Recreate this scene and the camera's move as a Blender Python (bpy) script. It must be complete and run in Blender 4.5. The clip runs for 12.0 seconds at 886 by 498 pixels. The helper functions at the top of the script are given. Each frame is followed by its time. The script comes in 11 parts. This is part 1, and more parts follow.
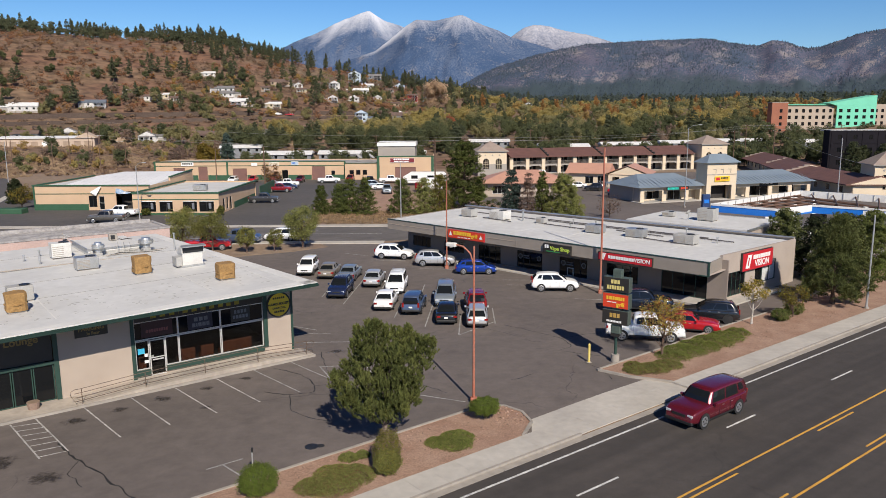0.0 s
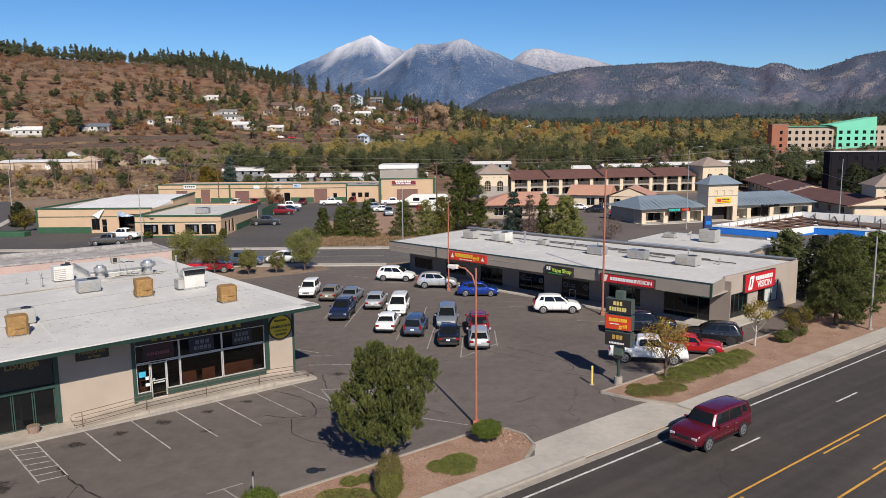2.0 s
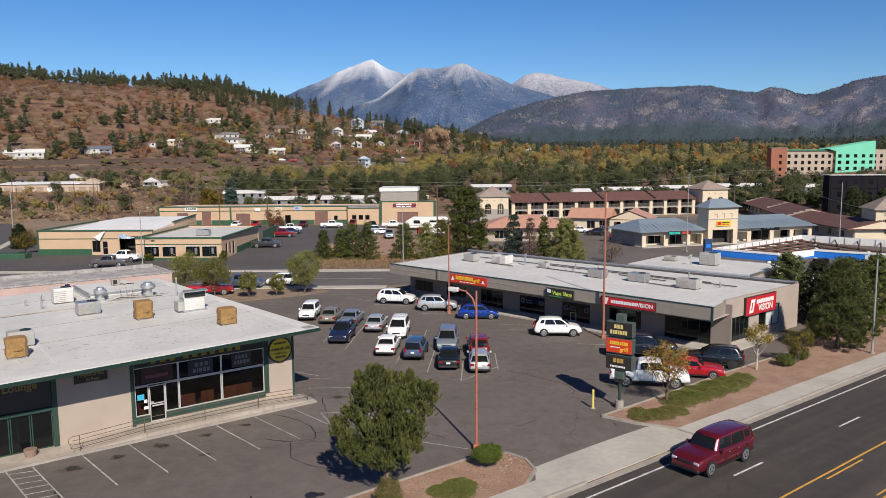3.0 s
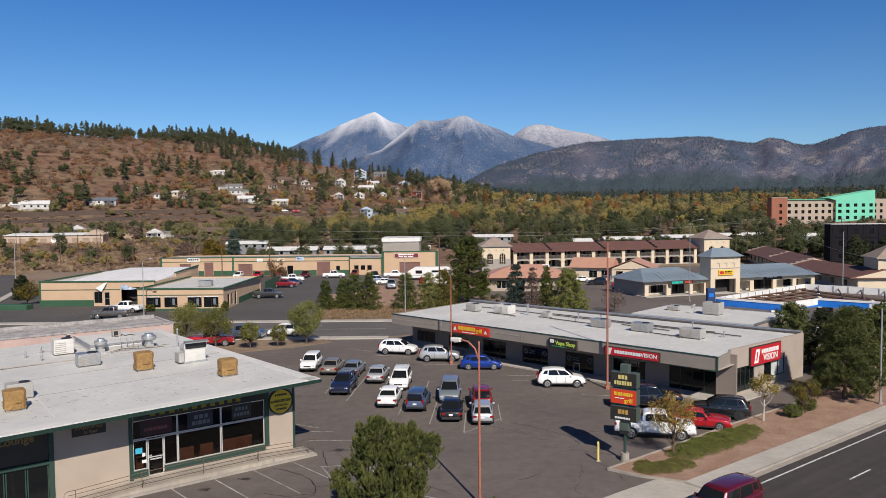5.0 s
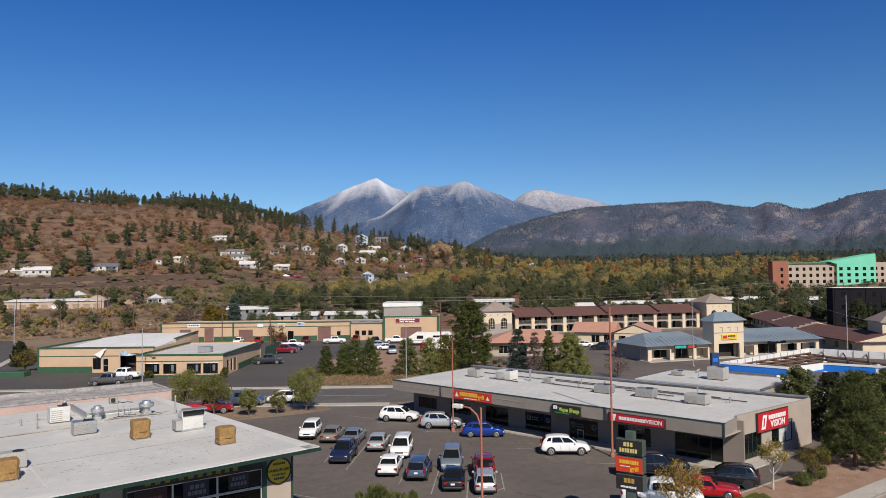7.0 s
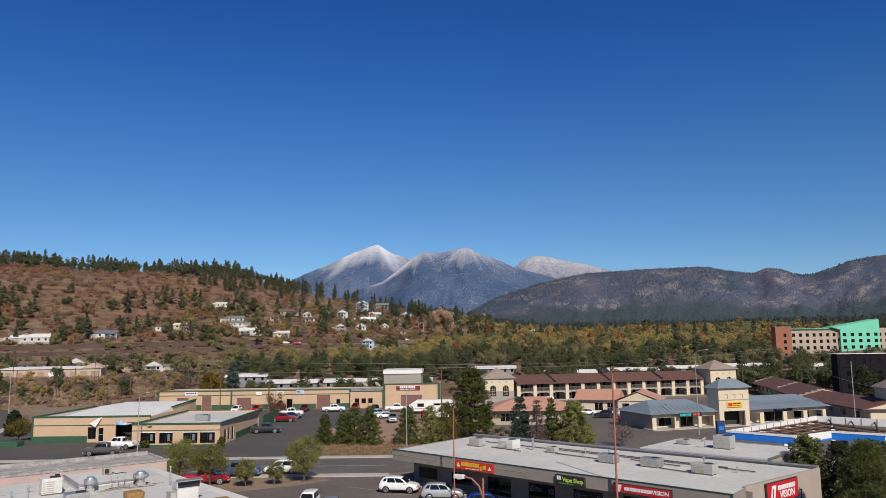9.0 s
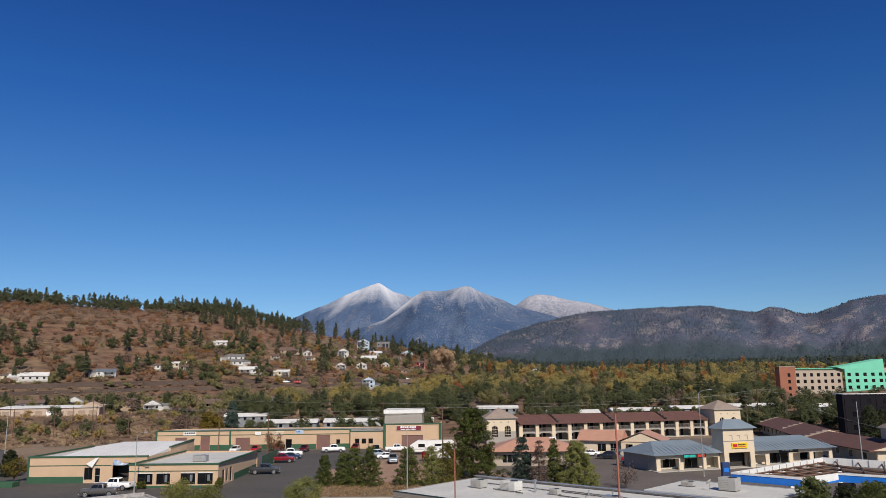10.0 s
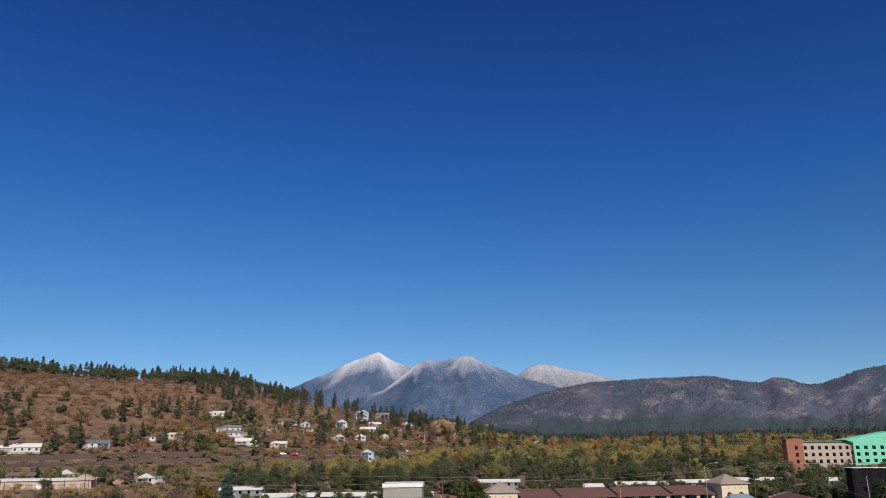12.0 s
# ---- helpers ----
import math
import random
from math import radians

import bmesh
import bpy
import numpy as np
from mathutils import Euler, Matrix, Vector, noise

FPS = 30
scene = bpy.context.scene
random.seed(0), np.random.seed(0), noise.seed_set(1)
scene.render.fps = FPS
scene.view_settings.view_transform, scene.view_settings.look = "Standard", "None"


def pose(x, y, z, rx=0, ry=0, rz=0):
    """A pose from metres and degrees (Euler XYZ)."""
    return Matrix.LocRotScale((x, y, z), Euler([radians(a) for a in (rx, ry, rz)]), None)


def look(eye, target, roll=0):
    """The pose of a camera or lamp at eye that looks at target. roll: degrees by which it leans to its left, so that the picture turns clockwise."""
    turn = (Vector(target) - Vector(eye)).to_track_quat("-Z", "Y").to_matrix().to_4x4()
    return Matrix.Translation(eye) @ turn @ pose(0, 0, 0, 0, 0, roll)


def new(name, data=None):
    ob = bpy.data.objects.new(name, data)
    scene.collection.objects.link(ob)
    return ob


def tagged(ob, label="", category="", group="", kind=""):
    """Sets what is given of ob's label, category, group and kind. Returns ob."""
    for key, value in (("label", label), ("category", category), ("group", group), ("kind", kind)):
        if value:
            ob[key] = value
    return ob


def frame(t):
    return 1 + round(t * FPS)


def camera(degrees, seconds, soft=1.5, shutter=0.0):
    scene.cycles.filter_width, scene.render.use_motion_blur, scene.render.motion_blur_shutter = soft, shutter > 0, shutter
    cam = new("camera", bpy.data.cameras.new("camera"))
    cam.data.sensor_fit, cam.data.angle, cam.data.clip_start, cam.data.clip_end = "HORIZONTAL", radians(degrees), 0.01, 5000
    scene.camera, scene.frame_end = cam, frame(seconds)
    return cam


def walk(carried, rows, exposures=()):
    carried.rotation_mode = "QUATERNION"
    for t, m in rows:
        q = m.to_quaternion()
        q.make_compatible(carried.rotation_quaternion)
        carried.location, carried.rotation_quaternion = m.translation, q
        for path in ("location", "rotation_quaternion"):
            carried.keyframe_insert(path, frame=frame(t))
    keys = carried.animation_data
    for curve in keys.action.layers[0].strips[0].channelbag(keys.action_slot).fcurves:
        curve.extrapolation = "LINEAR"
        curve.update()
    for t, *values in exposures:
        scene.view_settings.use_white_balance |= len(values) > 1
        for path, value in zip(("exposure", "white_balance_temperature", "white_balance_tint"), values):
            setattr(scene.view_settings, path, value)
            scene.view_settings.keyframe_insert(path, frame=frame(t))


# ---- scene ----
# ---- camera: it hovers and tilts up ----
cam = camera(61.42, 12.0, soft=0.8)
EYE = 17.0
ROWS = [
    (0.0, 0.00, -10.12, -0.30),
    (0.5, 0.08, -9.81, -0.33),
    (1.0, 0.25, -9.50, -0.42),
    (1.5, 0.10, -8.99, -0.45),
    (2.0, 0.13, -8.43, -0.46),
    (2.5, 0.09, -7.65, -0.40),
    (3.0, 0.15, -6.69, -0.36),
    (5.0, 0.28, -2.85, -0.53),
    (5.5, 0.14, -1.53, -0.68),
    (6.0, 0.35, -0.33, -0.89),
    (6.5, 0.53, 0.84, -0.78),
    (7.0, 0.32, 2.12, -0.70),
    (9.0, 0.31, 7.20, -0.80),
    (9.5, 0.32, 8.73, -0.74),
    (10.0, 0.38, 10.15, -0.70),
    (10.5, 0.27, 11.54, -0.62),
    (11.0, 0.30, 12.84, -0.60),
    (11.5, 0.37, 14.13, -0.60),
    (12.0, 0.36, 15.44, -0.61),
]
walk(cam, [(t, pose(0, 0, EYE, 0, 0, yaw) @ pose(0, 0, 0, 90 + tilt) @ pose(0, 0, 0, 0, 0, lean)) for t, yaw, tilt, lean in ROWS], [(t, stops, 6640, 10) for t, stops in ((0.0, 0.04), (3.0, 0.0), (5.0, -0.08), (7.0, -0.15), (9.0, -0.22), (12.0, -0.22))])

# ---- light ----
SUN_ELEV, SUN_AZ = 38.0, -72.0
world = bpy.data.worlds.new("sky")
scene.world = world
world.use_nodes = True
wn = world.node_tree
sky = wn.nodes.new("ShaderNodeTexSky")
sky.sky_type = "NISHITA"
sky.sun_disc = False
sky.sun_elevation = radians(SUN_ELEV)
sky.sun_rotation = radians(90 - SUN_AZ)
sky.altitude = 2100
sky.air_density = 1.0
sky.dust_density = 0.0
sky.ozone_density = 4.0
rich = wn.nodes.new("ShaderNodeHueSaturation")
rich.inputs["Saturation"].default_value = 1.17
rich.inputs["Hue"].default_value = 0.502
deep = wn.nodes.new("ShaderNodeGamma")
deep.inputs[1].default_value = 1.25
coord = wn.nodes.new("ShaderNodeTexCoord")
height = wn.nodes.new("ShaderNodeSeparateXYZ")
wn.links.new(coord.outputs["Generated"], height.inputs[0])
grade = wn.nodes.new("ShaderNodeMapRange")
grade.inputs[1].default_value, grade.inputs[2].default_value = 0.0, 0.35
grade.inputs[3].default_value, grade.inputs[4].default_value = 1.05, 1.24
wn.links.new(height.outputs[2], grade.inputs[0])
shift = wn.nodes.new("ShaderNodeMapRange")
shift.inputs[1].default_value, shift.inputs[2].default_value = 0.20, 0.62
shift.inputs[3].default_value, shift.inputs[4].default_value = 0.498, 0.514
wn.links.new(height.outputs[2], shift.inputs[0])
wn.links.new(shift.outputs[0], rich.inputs["Hue"])
lift = wn.nodes.new("ShaderNodeMapRange")
lift.inputs[1].default_value, lift.inputs[2].default_value = 0.0, 0.36
lift.inputs[3].default_value, lift.inputs[4].default_value = 0.77, 1.15
wn.links.new(height.outputs[2], lift.inputs[0])
# the sky overhead is darker and less tinted than the band above the horizon
dim = wn.nodes.new("ShaderNodeMapRange")
dim.inputs[1].default_value, dim.inputs[2].default_value = 0.56, 0.88
dim.inputs[3].default_value, dim.inputs[4].default_value = 1.0, 0.16
wn.links.new(height.outputs[2], dim.inputs[0])
fade = wn.nodes.new("ShaderNodeMath")
fade.operation = "MULTIPLY"
wn.links.new(lift.outputs[0], fade.inputs[0])
wn.links.new(dim.outputs[0], fade.inputs[1])
wn.links.new(fade.outputs[0], rich.inputs["Value"])
pale = wn.nodes.new("ShaderNodeMath")
pale.operation = "MULTIPLY"
wn.links.new(grade.outputs[0], pale.inputs[0])
wn.links.new(dim.outputs[0], pale.inputs[1])
wn.links.new(pale.outputs[0], rich.inputs["Saturation"])
wn.links.new(sky.outputs[0], rich.inputs["Color"])
wn.links.new(rich.outputs[0], deep.inputs[0])
wn.links.new(deep.outputs[0], wn.nodes["Background"].inputs[0])
wn.nodes["Background"].inputs[1].default_value = 0.069
sun = new("sun", bpy.data.lights.new("sun", "SUN"))
sun.data.energy = 5.3
sun.data.angle = radians(0.53)
sun.data.color = (1.0, 0.93, 0.83)
az, el = radians(SUN_AZ), radians(SUN_ELEV)
sun.matrix_world = look((math.cos(az) * math.cos(el) * 100, math.sin(az) * math.cos(el) * 100, math.sin(el) * 100), (0, 0, 0))

# ---- materials ----
def mat(name, c, c2=None, scale=0.5, fine=12.0, rough=0.8, metal=0.0, bump=0.15, rnd=0.0, isl=0.0, vary=0.18, spec=0.5):
    m = bpy.data.materials.new(name)
    m.use_nodes = True
    n, l = m.node_tree.nodes, m.node_tree.links
    b = n["Principled BSDF"]
    co = n.new("ShaderNodeTexCoord")
    a = n.new("ShaderNodeTexNoise")
    a.inputs["Scale"].default_value, a.inputs["Detail"].default_value = scale, 5
    f = n.new("ShaderNodeTexNoise")
    f.inputs["Scale"].default_value, f.inputs["Detail"].default_value = fine, 4
    l.new(co.outputs["Object"], a.inputs["Vector"])
    l.new(co.outputs["Object"], f.inputs["Vector"])
    c2 = c2 or tuple(v * 0.72 for v in c)
    ramp = n.new("ShaderNodeMapRange")
    ramp.inputs[1].default_value, ramp.inputs[2].default_value = 0.35, 0.68
    l.new(a.outputs[0], ramp.inputs[0])
    mix = n.new("ShaderNodeMix")
    mix.data_type = "RGBA"
    mix.inputs[6].default_value, mix.inputs[7].default_value = (*c, 1), (*c2, 1)
    l.new(ramp.outputs[0], mix.inputs[0])
    val = n.new("ShaderNodeMapRange")
    val.inputs[1].default_value, val.inputs[2].default_value = 0.3, 0.7
    val.inputs[3].default_value, val.inputs[4].default_value = 1 - vary, 1 + vary
    l.new(f.outputs[0], val.inputs[0])
    out = val.outputs[0]
    for amount, source in ((rnd, "ob"), (isl, "island")):
        if amount:
            s = n.new("ShaderNodeObjectInfo").outputs["Random"] if source == "ob" else n.new("ShaderNodeNewGeometry").outputs["Random Per Island"]
            r = n.new("ShaderNodeMapRange")
            r.inputs[3].default_value, r.inputs[4].default_value = 1 - amount, 1 + amount
            l.new(s, r.inputs[0])
            k = n.new("ShaderNodeMath")
            k.operation = "MULTIPLY"
            l.new(out, k.inputs[0])
            l.new(r.outputs[0], k.inputs[1])
            out = k.outputs[0]
    hsv = n.new("ShaderNodeHueSaturation")
    l.new(mix.outputs[2], hsv.inputs["Color"])
    l.new(out, hsv.inputs["Value"])
    l.new(hsv.outputs[0], b.inputs["Base Color"])
    b.inputs["Roughness"].default_value, b.inputs["Metallic"].default_value = rough, metal
    b.inputs["Specular IOR Level"].default_value = spec
    if bump:
        bp = n.new("ShaderNodeBump")
        bp.inputs["Strength"].default_value, bp.inputs["Distance"].default_value = bump, 0.02
        l.new(f.outputs[0], bp.inputs["Height"])
        l.new(bp.outputs[0], b.inputs["Normal"])
    return m


def leaf_mat(name, c, c2, isl=0.45, scale=0.35, thin=0.38):
    m = mat(name, c, c2, scale=scale, fine=3.0, rough=0.75, bump=0, isl=isl, vary=0.2, spec=0.2)
    n, l = m.node_tree.nodes, m.node_tree.links
    b = n["Principled BSDF"]
    tr = n.new("ShaderNodeBsdfTranslucent")
    mx = n.new("ShaderNodeMixShader")
    mx.inputs[0].default_value = thin
    for k in b.inputs["Base Color"].links:
        l.new(k.from_socket, tr.inputs[0])
    l.new(b.outputs[0], mx.inputs[1])
    l.new(tr.outputs[0], mx.inputs[2])
    l.new(mx.outputs[0], n["Material Output"].inputs[0])
    return m


def glass_mat(name, c, rough=0.06):
    m = bpy.data.materials.new(name)
    m.use_nodes = True
    b = m.node_tree.nodes["Principled BSDF"]
    b.inputs["Base Color"].default_value = (*c, 1)
    b.inputs["Roughness"].default_value = rough
    b.inputs["Specular IOR Level"].default_value = 0.35
    return m


def paint(name, c, metal=0.0, rough=0.25):
    m = mat(name, c, tuple(v * 0.92 for v in c), scale=0.8, fine=300, rough=rough, metal=metal, bump=0, vary=0.03)
    b = m.node_tree.nodes["Principled BSDF"]
    b.inputs["Coat Weight"].default_value, b.inputs["Coat Roughness"].default_value = 0.6, 0.08
    return m


# ---- mesh tools ----
class B:
    """Collects faces for one mesh."""

    def __init__(self):
        self.v, self.f = [], []

    def add(self, verts, faces):
        o = len(self.v)
        self.v += [tuple(p) for p in verts]
        self.f += [tuple(o + i for i in q) for q in faces]
        return self

    def box(self, x0, y0, z0, x1, y1, z1, m=None):
        p = [Vector((x, y, z)) for z in (z0, z1) for y in (y0, y1) for x in (x0, x1)]
        if m:
            p = [m @ q for q in p]
        return self.add(p, [(0, 2, 3, 1), (4, 5, 7, 6), (0, 1, 5, 4), (2, 6, 7, 3), (0, 4, 6, 2), (1, 3, 7, 5)])

    def bev(self, x0, y0, z0, x1, y1, z1, r, m=None):
        """A box with its upright and top edges chamfered."""
        def ring(d, z):
            a, b, c, e = x0 + d, y0 + d, x1 - d, y1 - d
            return [(a + r, b, z), (c - r, b, z), (c, b + r, z), (c, e - r, z), (c - r, e, z), (a + r, e, z), (a, e - r, z), (a, b + r, z)]
        p = [Vector(q) for q in ring(0, z0) + ring(0, z1 - r) + ring(r * 0.7, z1)]
        if m:
            p = [m @ q for q in p]
        f = [tuple(range(7, -1, -1)), tuple(range(16, 24))]
        for k in (0, 8):
            f += [(k + i, k + (i + 1) % 8, k + 8 + (i + 1) % 8, k + 8 + i) for i in range(8)]
        return self.add(p, f)

    def prism(self, pts, z0, z1):
        n = len(pts)
        z1 = z1 if isinstance(z1, (list, tuple)) else [z1] * n
        p = [(x, y, z0) for x, y in pts] + [(x, y, z) for (x, y), z in zip(pts, z1)]
        return self.add(p, [tuple(range(n - 1, -1, -1)), tuple(range(n, 2 * n))] + [(i, (i + 1) % n, n + (i + 1) % n, n + i) for i in range(n)])

    def tube(self, a, b, r0, r1=None, n=8):
        a, b = Vector(a), Vector(b)
        r1 = r0 if r1 is None else r1
        q = (b - a).to_track_quat("Z", "Y")
        ring = [q @ Vector((math.cos(6.28318 * i / n), math.sin(6.28318 * i / n), 0)) for i in range(n)]
        p = [a + r0 * w for w in ring] + [b + r1 * w for w in ring]
        return self.add(p, [tuple(range(n - 1, -1, -1)), tuple(range(n, 2 * n))] + [(i, (i + 1) % n, n + (i + 1) % n, n + i) for i in range(n)])

    def path(self, pts, r, n=6):
        """A bent round bar through the points, in one piece."""
        p = [Vector(q) for q in pts]
        v, f = [], []
        for i, c in enumerate(p):
            d = (p[min(i + 1, len(p) - 1)] - p[max(i - 1, 0)]).normalized()
            s = d.cross(Vector((0, 0, 1)) if abs(d.z) < 0.9 else Vector((1, 0, 0))).normalized()
            t = d.cross(s)
            v += [tuple(c + (s * math.cos(6.28319 * k / n) + t * math.sin(6.28319 * k / n)) * r) for k in range(n)]
            if i:
                o = (i - 1) * n
                f += [(o + k, o + (k + 1) % n, o + n + (k + 1) % n, o + n + k) for k in range(n)]
        f += [tuple(range(n - 1, -1, -1)), tuple(range((len(p) - 1) * n, len(p) * n))]
        return self.add(v, f)

    def quad(self, a, b, c, d):
        return self.add([a, b, c, d], [(0, 1, 2, 3)])


def link(name, bm, material, smooth=False):
    me = bpy.data.meshes.new(name)
    me.from_pydata(bm.v, [], bm.f)
    me.materials.append(material)
    if smooth:
        me.polygons.foreach_set("use_smooth", [True] * len(me.polygons))
    return new(name, me)


def part(name, bm, material, parent, label="", smooth=False):
    ob = link(name, bm, material, smooth)
    ob.parent = parent
    if label:
        ob["label"] = label
    return ob


def thing(name, m=None, label="", category="", group="", kind=""):
    e = new(name)
    e.empty_display_size = 0.2
    if m:
        e.matrix_basis = m
    return tagged(e, label, category, group, kind)


def flat(name, pts, z, material, label, category, kind="structure", thick=0.05):
    bm = B().prism(pts, z - thick, z)
    return tagged(link(name, bm, material), label, category, kind=kind)


# directions of the near road
RA = radians(37.7)
UX, UY, VX, VY = math.cos(RA), math.sin(RA), -math.sin(RA), math.cos(RA)


def uv(u, v):
    return (u * UX + v * VX, u * UY + v * VY)


def on(a, b):
    """Matrix with origin a, its x axis towards b, z up."""
    d = math.degrees(math.atan2(b[1] - a[1], b[0] - a[0]))
    return pose(a[0], a[1], a[2] if len(a) > 2 else 0, 0, 0, d)


def wall_box(bm, length, z0, z1, thick, holes, y=0.0):
    """A wall along x from 0 to length, its face at y, going back by thick, with holes (x0, x1, za, zb) cut through; one connected shell."""
    xs = sorted({0.0, length, *[v for h in holes for v in h[:2]]})
    zs = sorted({z0, z1, *[v for h in holes for v in h[2:]]})
    nx, nz = len(xs) - 1, len(zs) - 1

    def solid(i, j):
        if not (0 <= i < nx and 0 <= j < nz):
            return False
        x, z = (xs[i] + xs[i + 1]) / 2, (zs[j] + zs[j + 1]) / 2
        return not any(h[0] < x < h[1] and h[2] < z < h[3] for h in holes)

    idx = lambda i, j, k: (k * (nz + 1) + j) * (nx + 1) + i
    v = [(x, yy, z) for yy in (y, y + thick) for z in zs for x in xs]
    f = []
    for i in range(nx):
        for j in range(nz):
            if not solid(i, j):
                continue
            f.append((idx(i, j, 0), idx(i + 1, j, 0), idx(i + 1, j + 1, 0), idx(i, j + 1, 0)))
            f.append((idx(i, j, 1), idx(i, j + 1, 1), idx(i + 1, j + 1, 1), idx(i + 1, j, 1)))
            if not solid(i - 1, j):
                f.append((idx(i, j, 0), idx(i, j + 1, 0), idx(i, j + 1, 1), idx(i, j, 1)))
            if not solid(i + 1, j):
                f.append((idx(i + 1, j, 0), idx(i + 1, j, 1), idx(i + 1, j + 1, 1), idx(i + 1, j + 1, 0)))
            if not solid(i, j - 1):
                f.append((idx(i, j, 0), idx(i, j, 1), idx(i + 1, j, 1), idx(i + 1, j, 0)))
            if not solid(i, j + 1):
                f.append((idx(i, j + 1, 0), idx(i + 1, j + 1, 0), idx(i + 1, j + 1, 1), idx(i, j + 1, 1)))
    return bm.add(v, f)


# ---- ground heights ----
HILL = ((-1.2, 0.121), (-0.9, 0.121), (-0.717, 0.118), (-0.571, 0.1147), (-0.499, 0.1108), (-0.426, 0.1041), (-0.353, 0.0981), (-0.28, 0.0906), (-0.208, 0.0738), (-0.135, 0.057), (-0.061, 0.0422), (0.013, 0.0265), (0.087, 0.010), (0.2, 0.0), (1.5, 0.0))
HX, HY = [h[0] for h in HILL], [h[1] for h in HILL]


def smooth01(t):
    t = np.clip(t, 0, 1)
    return t * t * (3 - 2 * t)


def ground_z(x, y):
    """Height of the land: level round the shops, then rising to the hill and the plain behind."""
    x, y = np.asarray(x, float), np.asarray(y, float)
    r = np.hypot(x, y)
    base = 0.036 * np.maximum(r - 245, 0) * smooth01((r - 245) / 160) * np.where(y > 0, 1, 0.0)
    base = np.minimum(base, 0.036 * 900 + 0.02 * np.maximum(r - 1145, 0))
    th = np.where(y > 1, x / np.maximum(y, 1), np.sign(x) * 3)
    crest = np.interp(th, HX, HY) * 820 / np.sqrt(1 + np.minimum(th * th, 2)) + 17
    s = np.clip((r - 440) / 380, 0, 1)
    hill = np.maximum(crest - 0.036 * 575, 0) * (0.55 * s + 0.45 * smooth01(s)) * (y > 0)
    bumps = 2.2 * np.sin(x / 37 + 1.3) * np.sin(y / 53) * smooth01((r - 420) / 200)
    return base + hill + bumps

M_DIRT = mat("dirt_earth", (0.20, 0.135, 0.095), (0.26, 0.19, 0.125), scale=0.03, fine=0.8, rough=0.95, bump=0.4, vary=0.22)
M_HILL = mat("dry_hillside", (0.158, 0.083, 0.050), (0.170, 0.116, 0.070), scale=0.02, fine=0.13, rough=0.95, bump=0.3, vary=0.5)
M_CINDER = mat("red_cinder_mulch", (0.270, 0.160, 0.110), (0.345, 0.225, 0.160), scale=0.6, fine=14, rough=0.95, bump=0.6, vary=0.30)
M_CONC = mat("pale_concrete", (0.465, 0.430, 0.380), (0.385, 0.355, 0.315), scale=0.35, fine=2.2, rough=0.9, vary=0.07)
M_CONC_D = mat("aged_concrete", (0.36, 0.32, 0.275), (0.29, 0.26, 0.225), scale=0.5, fine=2.5, rough=0.9, vary=0.09)
M_WHITE_LINE = mat("worn_white_paint", (0.62, 0.61, 0.58), (0.36, 0.35, 0.34), scale=2.2, fine=14, rough=0.8, vary=0.2)
M_FAINT_LINE = mat("faded_white_paint", (0.38, 0.37, 0.35), (0.17, 0.165, 0.16), scale=2.5, fine=12, rough=0.85, vary=0.25)
M_YELLOW_LINE = mat("yellow_road_paint", (0.62, 0.33, 0.045), (0.50, 0.26, 0.05), scale=1.2, fine=14, rough=0.8, vary=0.15)


